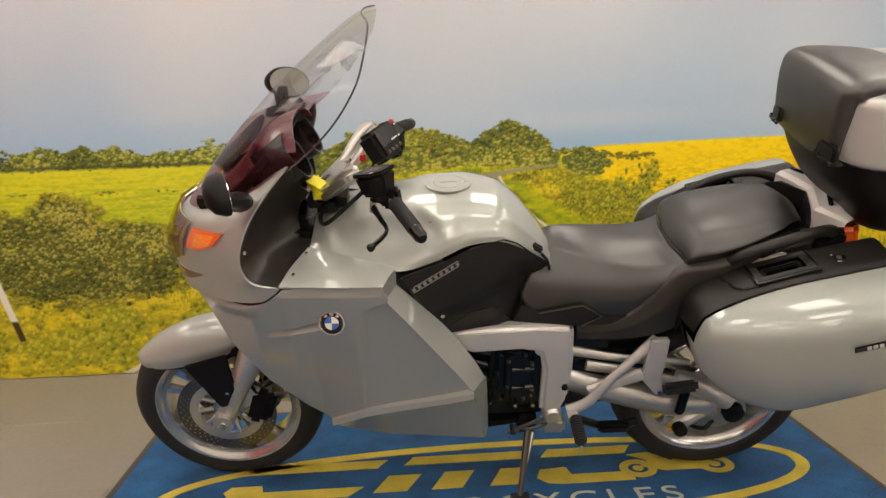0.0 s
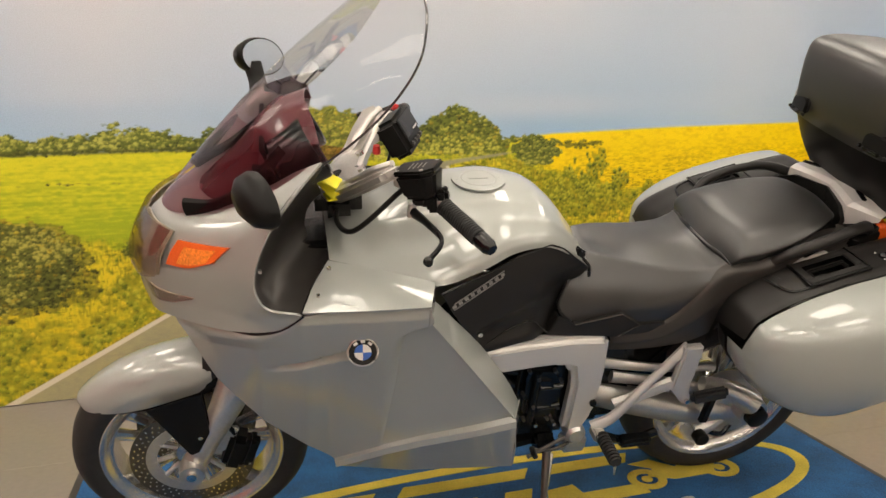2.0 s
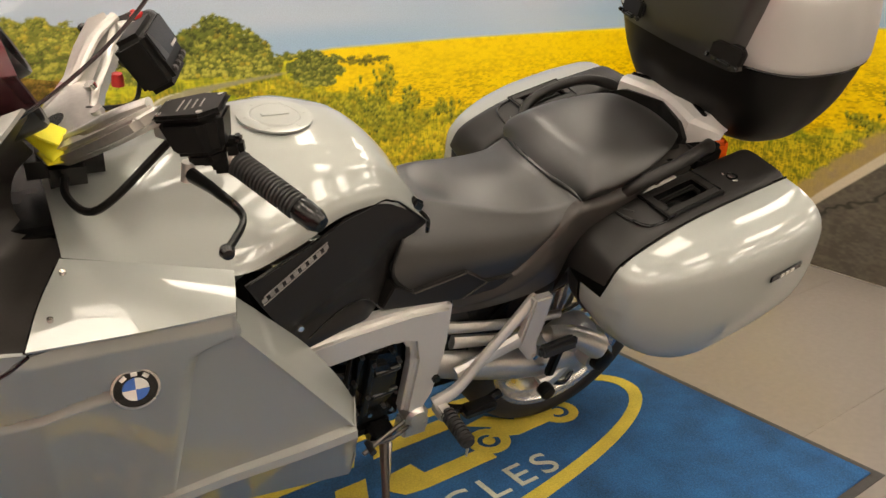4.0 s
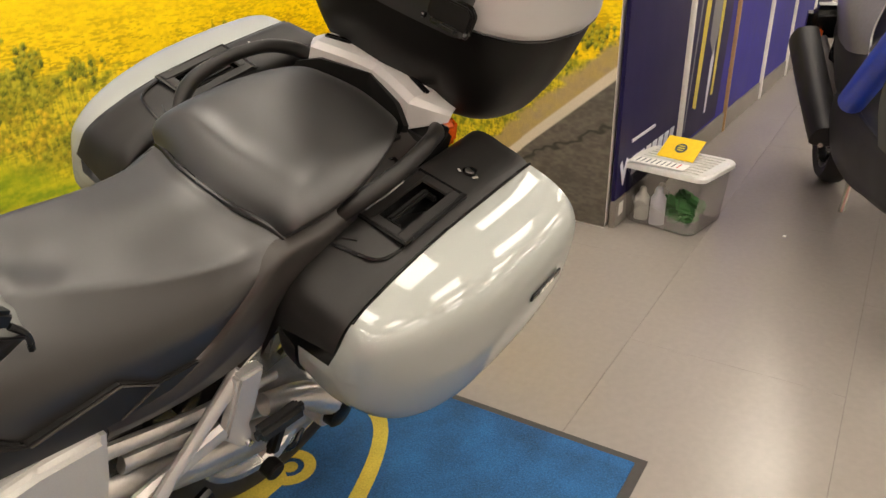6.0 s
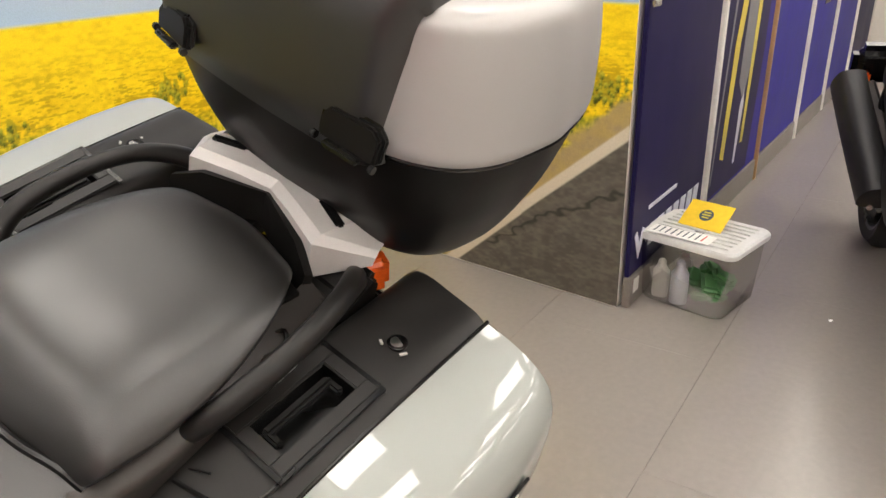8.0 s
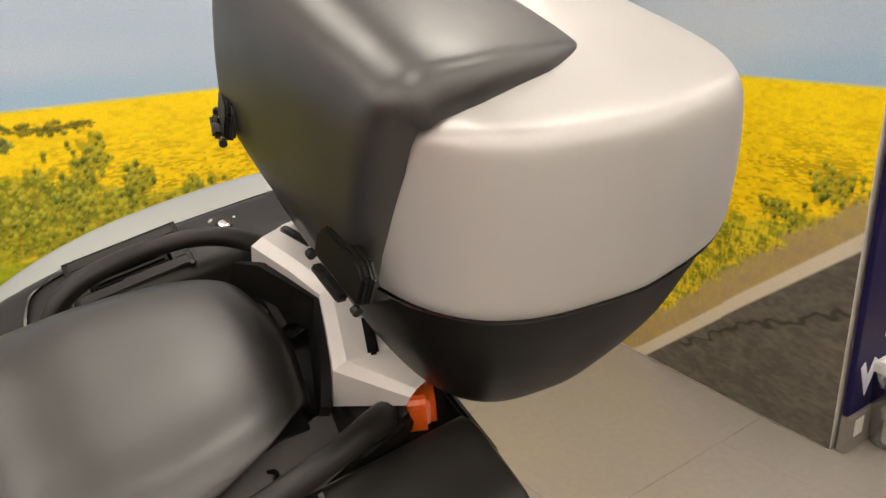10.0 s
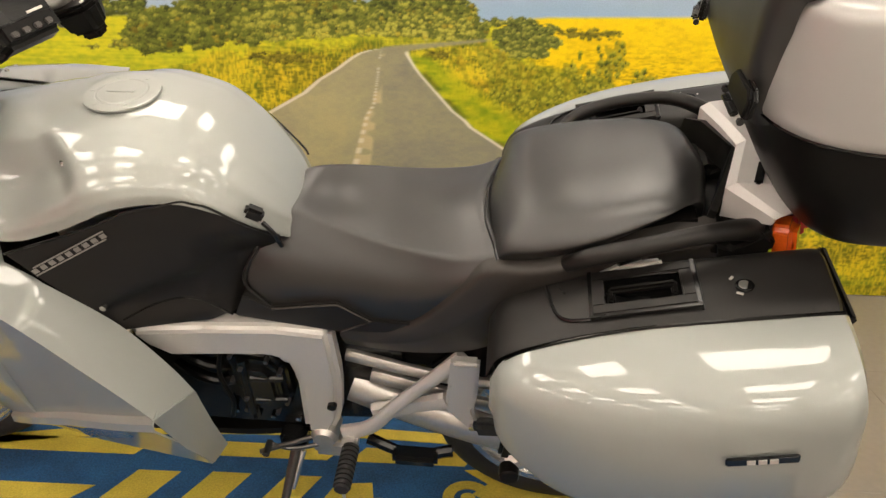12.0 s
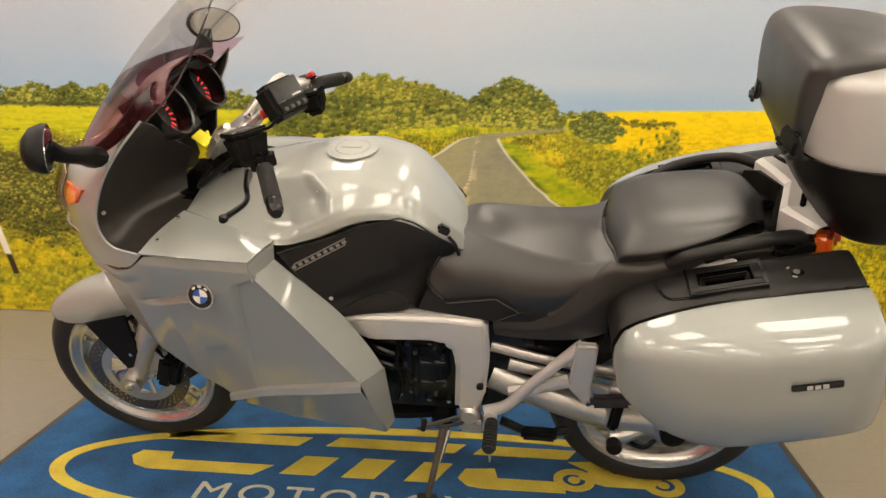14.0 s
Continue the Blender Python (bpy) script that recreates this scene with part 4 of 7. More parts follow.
# side of the fairing: main skin, recessed facet, slanting edge, belly
MAIN = side_net([[(0.022, 0.826), (0.14, 0.851), (0.245, 0.873), (0.302, 0.920), (0.44, 0.926), (0.566, 0.924)],
                 [(0.031, 0.795), (0.15, 0.822), (0.258, 0.845), (0.335, 0.874), (0.455, 0.886), (0.574, 0.882)],
                 [(0.048, 0.755), (0.16, 0.784), (0.268, 0.804), (0.350, 0.824), (0.440, 0.836), (0.522, 0.842)],
                 [(0.118, 0.634), (0.20, 0.655), (0.30, 0.668), (0.38, 0.676), (0.44, 0.676), (0.502, 0.674)],
                 [(0.368, 0.378), (0.390, 0.394), (0.412, 0.410), (0.435, 0.426), (0.455, 0.440), (0.478, 0.454)]], 110, 70)
# rounded ledge under the nose
ledge = np.interp(np.arange(110), [0, 1, 2, 4, 7, 11], [0.0, 0.006, 0.009, 0.010, 0.006, 0.0])
MAIN[..., 1] -= ledge[:, None] * np.clip((0.275 - MAIN[..., 0]) / 0.10, 0, 1)
# long scoop line that runs to the badge
line = np.interp(MAIN[..., 0], [0.225, 0.40], [0.752, 0.812])
dip = np.clip(1 - (line - MAIN[..., 2]) / np.interp(MAIN[..., 0], [0.22, 0.40], [0.016, 0.030]), 0, 1) * (MAIN[..., 2] < line) * np.clip((MAIN[..., 0] - 0.22) / 0.06, 0, 1) * np.clip((0.42 - MAIN[..., 0]) / 0.02, 0, 1)
MAIN[..., 1] += 0.018 * dip


def facet_depth(z):
    """How far the facet lies behind the skin along its front edge."""
    return np.interp(z, [0.455, 0.60, 0.78, 0.845, 0.880], [0.001, 0.008, 0.015, 0.016, 0.0])


MAIN[:, -4:, 1] += facet_depth(MAIN[:, -4:, 2]) * np.array([0.05, 0.25, 0.62, 1.0])
both("side_fairing", MAIN, SILVER, 0.005, "large silver side fairing")
FACET = side_net([[(0.515, 0.850), (0.550, 0.868), (0.574, 0.880)], [(0.488, 0.672), (0.59, 0.696), (0.684, 0.726)], [(0.462, 0.452), (0.63, 0.515), (0.793, 0.573)]], 24, 20, 0.0)
FACET[..., 1] += lerp(facet_depth(FACET[:, :1, 2]) + 0.001, 0.007, np.linspace(0, 1, FACET.shape[1])[None, :])
both("fairing_facet", FACET, SILVER, 0.004)
# broad slanting rear panel, stepped below its scoop
EDGE_N = 48
ue = np.linspace(0, 1, EDGE_N)
OUT = np.stack([lerp(0.556, 0.794, ue), flank(lerp(0.556, 0.794, ue), lerp(0.905, 0.572, ue)), lerp(0.905, 0.572, ue)], 1)
INN = smooth_line([(0.576, -0.256, 0.910), (0.660, -0.236, 0.806), (0.730, -0.224, 0.716), (0.798, -0.228, 0.612), (0.832, -0.233, 0.546)], EDGE_N)
EDGE = np.array([OUT * (1 - w) + INN * w for w in np.linspace(0, 1, 13)])
wide = np.linspace(0, 1, 13)[:, None]
along = ue[None, :] - 0.10 * (1 - wide)
step = np.clip((along - 0.19) / 0.025, 0, 1) * np.clip((0.70 - along) / 0.45, 0, 1) * np.clip(wide / 0.35, 0, 1) * np.clip((1.04 - wide) / 0.25, 0, 1)
EDGE[..., 1] -= 0.014 * step
both("fairing_edge", EDGE[::-1], SILVER, 0.004, "slanting silver rear edge of the fairing")
bx = np.linspace(0.368, 0.794, 26)
bz = np.interp(bx, [0.368, 0.478, 0.794], [0.378, 0.454, 0.572])
bt = np.linspace(0, 1, 26)
BELLY = np.array([np.stack([bx, flank(bx, bz) + 0.016, bz + 0.006], 1), np.stack([bx, flank(bx, bz) - 0.008, bz], 1), np.stack([bx, flank(bx, bz) - 0.010, bz - 0.013], 1),
                  np.stack([bx + 0.018 * bt, lerp(flank(bx, bz) - 0.010, lerp(-0.176, -0.258, bt), 0.55), lerp(bz, np.interp(bt, [0, 0.4, 1], [0.335, 0.322, 0.345]), 0.5)], 1),
                  np.stack([bx + 0.034 * bt, lerp(-0.176, -0.258, bt), np.interp(bt, [0, 0.4, 1], [0.338, 0.325, 0.345])], 1),
                  np.stack([bx + 0.036 * bt, lerp(-0.130, -0.215, bt), np.interp(bt, [0, 0.4, 1], [0.322, 0.305, 0.325])], 1)])
both("belly_fairing", BELLY[:, ::-1], SILVER, 0.004, "lower belly fairing")
REAR = np.array([[(0.790, float(flank(0.794, 0.572)) - 0.003, 0.580), (0.812, -0.300, 0.455), (0.829, -0.258, 0.345)],
                 [(0.831, -0.236, 0.556), (0.836, -0.225, 0.44), (0.838, -0.205, 0.335)]])
both("fairing_end", REAR, SILVER, 0.003)
part("belly_pan", grid_mesh(net([[(0.37, y, 0.312) for y in (-0.09, 0, 0.09)], [(0.55, y, 0.272) for y in (-0.12, 0, 0.12)], [(0.84, y, 0.282) for y in (-0.13, 0, 0.13)], [(1.0, y, 0.30) for y in (-0.12, 0, 0.12)]], 14, 10), thick=0.02),
     PLASTIC, bike, "black belly pan")

part("inner_cowl", rbox((0.155, 0, 0.730), (0.17, 0.24, 0.14), 0.03, (0, -12, 0), segments=3), PLASTIC, bike, "black inner cowl above the front wheel")
part("radiator", rbox((0.33, 0, 0.60), (0.05, 0.34, 0.30), 0.01, (0, -18, 0)), GLOSSBLACK, bike, "black radiator behind the front wheel")

# badge: plain ring and quarters
ctr = Vector((0.424, float(flank(0.424, 0.817)) - 0.009, 0.817))
badge = part("badge", lathe([(0.004, 0.031), (-0.0035, 0.031), (-0.0035, 0.0)], (0, 0, 0), n=40), GLOSSBLACK, bike, "round black badge with blue and white quarters")
badge.matrix_basis = pose(*ctr, 0, 0, -4) @ pose(0, 0, 0, -14, 0, 0)
part("ring", lathe([(0.004, 0.034), (-0.004, 0.034), (-0.005, 0.032), (-0.005, 0.0305), (0.004, 0.0305)], (0, 0, 0), n=40), STEEL, badge)
for a in (128, 90, 52):
    part("letter_bar", rbox((0.0248 * math.cos(math.radians(a)), -0.0042, 0.0248 * math.sin(math.radians(a))), (0.0085, 0.0014, 0.0058), 0, (0, 90 - a, 0)), WHITE, badge)
for q in range(4):
    pts = [(0, 0)] + [(0.0185 * math.cos(math.radians(90 * q + a)), 0.0185 * math.sin(math.radians(90 * q + a))) for a in range(0, 91, 15)]
    part("quarter", prism(pts, -0.0055, -0.003, 0), BLUE if q % 2 == 1 else WHITE, badge)

# top shelf panel beside the tank
SHELF = net([[(0.300, -0.323, 0.930), (0.44, -0.335, 0.931), (0.566, -0.335, 0.927)], [(0.325, -0.265, 0.953), (0.455, -0.276, 0.944), (0.580, -0.286, 0.929)], [(0.362, -0.192, 0.972), (0.476, -0.215, 0.950), (0.593, -0.237, 0.925)]], 12, 18)
bulge = np.sin(np.linspace(0, math.pi, SHELF.shape[0]))[:, None] * np.sin(np.linspace(0, math.pi, SHELF.shape[1]))[None, :]
SHELF[..., 2] += 0.006 * bulge
both("upper_panel", SHELF, SILVER, 0.006, "flat silver upper fairing panel")
for s in (1, -1):
    part("panel_seam", tube(SHELF[-1, ::2] * np.array([1, s, 1]) + np.array([0, 0, 0.0015]), 0.0034, 6, 30), GLOSSBLACK, bike)
    part("panel_seam", tube(SHELF[::2, 0] * np.array([1, s, 1]) + np.array([-0.001, 0, 0.001]), 0.0028, 6, 20), GLOSSBLACK, bike)
END = net([[(0.566, -0.335, 0.925), (0.580, -0.286, 0.927), (0.594, -0.238, 0.923)], [(0.566, -0.330, 0.874), (0.582, -0.292, 0.880), (0.594, -0.250, 0.886)]], 6, 10)
both("panel_end", END, SILVER, 0.003)
for x, y, z in ((0.335, -0.290, 0.951), (0.362, -0.225, 0.976)):
    for s in (1, -1):
        part("panel_screw", lathe([(-0.002, 0.005), (0.003, 0.004)], (x, s * y, z), "z", 10), STEEL, bike)

def crisp(rows, i, d=0.011):
    """Tightens the bend at control point i of each row."""
    out = []
    for r in rows:
        r = [np.array(p, float) for p in r]
        a = r[i] + (r[i - 1] - r[i]) * min(0.45, d / np.linalg.norm(r[i - 1] - r[i]))
        b = r[i] + (r[i + 1] - r[i]) * min(0.45, d / np.linalg.norm(r[i + 1] - r[i]))
        out.append([tuple(p) for p in r[:i] + [a, r[i] * 0.6 + (a + b) * 0.2, b] + r[i + 1:]])
    return out


# tank cover
tank_line = smooth_line([(0.366, 0.192, 0.972), (0.478, 0.216, 0.948), (0.594, 0.238, 0.919), (0.70, 0.221, 0.938), (0.79, 0.199, 0.968), (0.88, 0.173, 0.962), (0.945, 0.152, 0.924), (1.005, 0.122, 0.868), (1.034, 0.090, 0.832)], 15)
tank_rows = []
for tx, ty, tz in tank_line:
    cy, cz, top_z = (np.interp(tx, [0.366, 0.48, 0.60, 0.70, 0.79, 0.88, 0.945, 1.008, 1.035], v) for v in (
        [0.090, 0.100, 0.104, 0.102, 0.098, 0.090, 0.080, 0.060, 0.045], [0.988, 1.010, 1.037, 1.052, 1.053, 1.032, 0.984, 0.900, 0.856], [0.994, 1.020, 1.050, 1.063, 1.064, 1.044, 0.996, 0.910, 0.862]))
    full = min(1.0, max(0.0, (tx - 0.60) / 0.12))           # flat facets in front, full flanks behind
    rise = (0.18 + 0.22 * full) * (cz - tz)
    inset = lerp(0.18 * (ty - cy), 0.012, full)
    low = (tx, -(ty - inset), tz + rise)
    tank_rows.append([(tx, -ty, tz), (tx, -(ty - lerp(0.45 * inset, 0.002, full)), tz + 0.45 * rise), low,
                      (tx, -(lerp(ty - inset, cy, 0.52) + 0.007 * full), lerp(tz + rise, cz, 0.52) + 0.005 * full), (tx, -cy, cz), (tx, -cy * 0.5, lerp(cz, top_z, 0.75)), (tx, 0, top_z)])
TANK = pinned_net(mirror_rows(crisp(crisp(tank_rows, 4, 0.012), 2, 0.016)), 110, 7)
for s in (-1, 1):
    # scoop under the grip, with a crisp rear end
    reach = np.clip((np.interp(np.abs(TANK[..., 1]), [0.10, 0.16, 0.20], [0.660, 0.718, 0.735]) - TANK[..., 0]) / 0.030, 0, 1)
    reach = reach * reach * (3 - 2 * reach)
    TANK[..., 2] -= 0.019 * reach * np.exp(-np.maximum(0, 0.66 - TANK[..., 0]) ** 2 / 0.020) * np.exp(-((TANK[..., 1] - s * 0.150) / 0.042) ** 2)
part("tank_cover", grid_mesh(TANK, thick=0.005), SILVER, bike, "rounded silver tank cover")
cap = lathe([(-0.004, 0.0), (-0.004, 0.066), (0.004, 0.066), (0.006, 0.060), (0.006, 0.046), (0.004, 0.044), (0.008, 0.040), (0.009, 0.0)], (0, 0, 0), "z", 40)
for k in range(6):
    lathe([(0.003, 0.004), (0.0075, 0.004)], (0.053 * math.cos(k * 1.047), 0.053 * math.sin(k * 1.047), 0), "z", 8, cap)
rbox((0.0, 0.0, 0.010), (0.05, 0.012, 0.004), 0.001, bm=cap)
ob = part("filler_cap", cap, SILVER, bike, "round fuel filler cap")
ob.matrix_basis = pose(0.742, 0, 1.0645, 0, 0, 0) @ Matrix.Diagonal((1, 1, 0.45, 1))


def on_tank(x, y):
    d = (TANK[..., 0] - x) ** 2 + (TANK[..., 1] - y) ** 2
    return (x, y, float(TANK[..., 2].ravel()[np.argmin(d)]) + 0.0004)


for s in (1, -1):
    part("tank_screw", lathe([(-0.002, 0.005), (0.003, 0.004)], on_tank(0.69, s * -0.145), "z", 10), STEEL, bike)

# dark knee panels
def knee(x):
    return -np.clip(0.257 - 0.30 * (x - 0.6), 0.128, 0.3)


def straight(rows, nu, nv):
    """A grid through rows of control points with straight runs between them."""
    out = []
    for r in rows:
        p = np.array(r, float)
        d = np.concatenate([[0], np.cumsum(np.linalg.norm(np.diff(p, axis=0), axis=1))])
        u = np.linspace(0, 1, nv)
        out.append(np.stack([np.interp(u, np.linspace(0, 1, len(p)), p[:, k]) for k in range(3)], 1))
    out = np.array(out)
    g = np.zeros((nu, nv, 3))
    for k in range(3):
        for j in range(nv):
            g[:, j, k] = np.interp(np.linspace(0, 1, nu), np.linspace(0, 1, len(rows)), out[:, j, k])
    return g


KNEE = straight([[(0.607, 0, 0.908), (0.735, 0, 0.936), (0.795, 0, 0.957), (0.885, 0, 0.966), (0.920, 0, 0.950), (1.005, 0, 0.875), (1.018, 0, 0.858)],
                 [(0.64, 0, 0.845), (0.75, 0, 0.85), (0.82, 0, 0.86), (0.88, 0, 0.86), (0.93, 0, 0.845), (0.962, 0, 0.820), (0.984, 0, 0.805)],
                 [(0.695, 0, 0.752), (0.77, 0, 0.757), (0.83, 0, 0.76), (0.88, 0, 0.757), (0.93, 0, 0.75), (0.952, 0, 0.742), (0.972, 0, 0.732)],
                 [(0.722, 0, 0.700), (0.80, 0, 0.698), (0.86, 0, 0.695), (0.92, 0, 0.690), (0.98, 0, 0.684), (1.05, 0, 0.676), (1.12, 0, 0.668)]], 25, 37)
KNEE[..., 1] = knee(KNEE[..., 0]) + 0.05 * np.maximum(0, KNEE[..., 2] - 0.9)
# hollow for the knee, with a crease along its upper side
hollow = np.clip((KNEE[..., 2] - 0.715) / 0.03, 0, 1) * np.clip((np.interp(KNEE[..., 0], [0.70, 0.90], [0.775, 0.835]) - KNEE[..., 2]) / 0.03, 0, 1) * np.clip((KNEE[..., 0] - 0.70) / 0.03, 0, 1) * np.clip((0.92 - KNEE[..., 0]) / 0.05, 0, 1)
KNEE[..., 1] += 0.014 * hollow + 0.034 * np.clip((KNEE[..., 0] - 0.875) / 0.06, 0, 1) * np.clip((0.885 - KNEE[..., 2]) / 0.06, 0, 1)
part("knee_panel", grid_mesh(KNEE, thick=0.004), MATTBLACK, bike, "matt black knee panel")
part("knee_panel", grid_mesh((KNEE * np.array([1, -0.86, 1]))[:, ::-1], thick=0.004), MATTBLACK, bike, "matt black knee panel")
for s in (1, -1):
    part("knee_seam", tube([tuple(p * np.array([1, s, 1]) + np.array([0, -0.002 * s, 0.001])) for p in KNEE[0, :34:3]], 0.0022, 6, 60), GLOSSBLACK, bike)
    part("panel_seam", tube([(0.990, s * -0.1590, 0.716), (1.115, s * -0.1590, 0.738), (1.174, s * -0.1590, 0.698), (1.116, s * -0.1590, 0.668)], 0.0018, 6, 4, straight=True), GREYPLASTIC, bike)
for s in (1, -1):
    part("knee_bolt", lathe([(-0.004, 0.006), (0.004, 0.006)], (0.714, s * (float(knee(0.714)) - 0.004), 0.765), n=10), STEEL, bike)
    part("trim_groove", tube([(0.735, s * (knee(0.735) - 0.001), 0.725), (0.80, s * (knee(0.80) - 0.001), 0.755), (0.86, s * (knee(0.86) - 0.001), 0.755), (0.915, s * (knee(0.915) - 0.001), 0.700)], 0.002, 6, 20), GLOSSBLACK, bike)
# model lettering as plain bars
PALEBAR = material("pale_badge", (0.55, 0.53, 0.50), 0.4, 0.3)
for k in range(9):
    x = 0.640 + k * 0.0148
    o = part("model_bar", rbox((0, 0, 0), (0.0095, 0.0015, 0.0085), 0), DIMBAR, bike)
    o.matrix_basis = pose(x, float(knee(x)) - 0.0035, 0.866 + (x - 0.640) * 0.46, 0, -24, 17)
for dz in (-0.0085, 0.0085):
    o = part("model_strip", rbox((0, 0, 0), (0.140, 0.0015, 0.0022), 0), DIMBAR, bike)
    o.matrix_basis = pose(0.700, float(knee(0.700)) - 0.0035, 0.8935 + dz, 0, -24, 17)

# main frame casting and engine
FRAME = [(0.712, 0.694), (0.857, 0.690), (0.99, 0.680), (1.094, 0.668), (1.100, 0.53), (1.088, 0.40), (1.062, 0.342), (1.003, 0.345), (1.010, 0.52), (0.996, 0.578), (0.965, 0.594), (0.897, 0.600), (0.785, 0.606), (0.745, 0.640)]
for s in (1, -1):
    casting = prism(FRAME, s * -0.170, s * -0.118, 0.015, segments=3)
    for v in casting.verts:
        v.co.y -= s * 0.040 * min(1.0, max(0.0, (1.02 - v.co.x) / 0.28))        # flares towards the front
    part("frame_casting", casting, SATIN, bike, "satin silver frame casting")
    part("frame_bolt", lathe([(-0.006, 0.010), (0.004, 0.010)], (1.076, s * -0.172, 0.452), n=12), GLOSSBLACK, bike)
eng = prism([(0.60, 0.30), (1.03, 0.30), (1.04, 0.62), (0.72, 0.64), (0.60, 0.50)], -0.125, 0.125, 0.015)
rbox((0.87, -0.130, 0.46), (0.05, 0.03, 0.26), 0.012, bm=eng)
part("engine_block", eng, GLOSSBLACK, bike, "black engine casing")
HEAD = [(0.872, 0.590), (0.962, 0.580), (0.986, 0.545), (0.988, 0.425), (0.960, 0.392), (0.880, 0.396), (0.862, 0.430), (0.860, 0.560)]
part("head_cover", prism(HEAD, -0.160, -0.10, 0.016, segments=3), GLOSSBLACK, bike, "glossy black cylinder head cover")
part("head_cover_panel", prism([(lerp(0.924, x, 0.62), lerp(0.49, z, 0.66)) for x, z in HEAD], -0.170, -0.15, 0.008, segments=2), GLOSSBLACK, bike)
part("cover_ridge", rod((0.905, -0.166, 0.575), (0.898, -0.166, 0.405), 0.011, 12), GLOSSBLACK, bike)
part("cover_ridge", rod((0.915, -0.168, 0.520), (0.980, -0.160, 0.515), 0.008, 10), GLOSSBLACK, bike)
part("cover_ridge", rod((0.915, -0.168, 0.450), (0.980, -0.160, 0.447), 0.008, 10), GLOSSBLACK, bike)
for x, z in ((0.882, 0.578), (0.955, 0.570), (0.976, 0.535), (0.978, 0.440), (0.952, 0.404), (0.884, 0.408), (0.872, 0.500), (0.905, 0.560), (0.900, 0.465)):
    part("engine_bolt", lathe([(-0.006, 0.0), (-0.006, 0.0048), (0.010, 0.0055)], (x, -0.163 if x > 0.95 or x < 0.89 else -0.177, z), n=8), DARKSTEEL, bike)
for x, z in ((0.850, 0.375), (0.93, 0.362), (0.985, 0.36)):
    part("engine_bolt", lathe([(-0.006, 0.0), (-0.006, 0.006), (0.012, 0.0065)], (x, -0.142, z), n=8), STEEL, bike)
part("engine_cable", tube([(0.865, -0.150, 0.600), (0.850, -0.165, 0.52), (0.858, -0.160, 0.43), (0.84, -0.150, 0.36)], 0.005, 8, 20), PLASTIC, bike)
part("gearbox_casing", prism([(1.03, 0.275), (1.15, 0.285), (1.185, 0.36), (1.17, 0.56), (1.03, 0.62)], -0.085, 0.085, 0.018, segments=3), GLOSSBLACK, bike, "black gearbox casing")
for k in range(3):
    part("coolant_hose", tube([(0.74, -0.12, 0.605 - k * 0.055), (0.79, -0.150, 0.60 - k * 0.05), (0.84, -0.155, 0.578 - k * 0.045), (0.87, -0.13, 0.56 - k * 0.045)], 0.012, 10, 16), GLOSSBLACK, bike)
part("gear_shaft_cover", lathe([(-0.03, 0.0), (-0.03, 0.022), (-0.02, 0.03), (0.03, 0.03)], (1.045, -0.150, 0.335), n=20), ALU, bike)
part("gear_housing", rbox((1.05, -0.145, 0.285), (0.075, 0.05, 0.055), 0.010), ALU, bike)
part("gear_lever", tube([(1.03, -0.165, 0.30), (0.97, -0.178, 0.294), (0.915, -0.175, 0.302)], 0.005, 8, 12), DARKSTEEL, bike)
part("gear_pedal", rod((0.918, -0.170, 0.302), (0.918, -0.205, 0.302), 0.008, 10), GRIPRUBBER, bike)
part("gear_link", tube([(0.90, -0.19, 0.29), (0.98, -0.17, 0.31), (1.03, -0.16, 0.325)], 0.006, 8, 12), DARKSTEEL, bike)

# side stand
part("stand_bracket", rbox((0.965, -0.14, 0.285), (0.06, 0.05, 0.05), 0.01), GLOSSBLACK, bike)
part("side_stand", tube([(0.972, -0.155, 0.275), (0.955, -0.215, 0.20), (0.935, -0.285, 0.108)], [0.013, 0.010, 0.009], 10, 14), DARKSTEEL, bike, "dark steel side stand folded out")
part("stand_foot", rbox((0.935, -0.297, 0.109), (0.06, 0.05, 0.012), 0.004, (19, 0, 0)), PLASTIC, bike)
part("stand_spring", tube([(0.985, -0.16, 0.262), (0.962, -0.212, 0.188)], 0.008, 8, 14), STEEL, bike)

# footrests, pegs and carrier brackets
part("peg_hinge", rbox((1.105, -0.185, 0.345), (0.035, 0.05, 0.03), 0.006), ALU, bike)
ribs = [(-0.300, 0.0), (-0.300, 0.015)]
for k in range(9):
    u = -0.296 + k * 0.011
    ribs += [(u, 0.0145), (u + 0.003, 0.0145), (u + 0.0035, 0.019), (u + 0.0085, 0.019)]
peg = lathe(ribs + [(-0.195, 0.0145), (-0.195, 0.0)], (1.110, 0, 0.348), "y", 14)
part("footrest", peg, GRIPRUBBER, bike, "ribbed rubber footrest")
part("footrest_feeler", rod((1.112, -0.295, 0.332), (1.113, -0.297, 0.30), 0.004, 8, r2=0.002), STEEL, bike)
for s in (1, -1):
    br = tube([(1.092, s * -0.165, 0.352), (1.15, s * -0.168, 0.385), (1.22, s * -0.165, 0.475), (1.345, s * -0.150, 0.606)], [0.015, 0.011, 0.0105, 0.014], 10, 20, flat=1.4)
    prism([(1.322, 0.616), (1.378, 0.616), (1.374, 0.520), (1.366, 0.470), (1.382, 0.420), (1.362, 0.402), (1.308, 0.470), (1.316, 0.54)], s * -0.175, s * -0.150, 0.006, br)
    tube([(1.315, s * -0.160, 0.485), (1.24, s * -0.150, 0.445), (1.16, s * -0.145, 0.405)], [0.014, 0.012, 0.016], 8, 12, br, 1.6)
    part("footrest_carrier", br, SATIN, bike, "silver triangular footrest carrier")
part("carrier_bolt", lathe([(-0.006, 0.007), (0.004, 0.007)], (1.365, -0.178, 0.425), n=10), STEEL, bike)
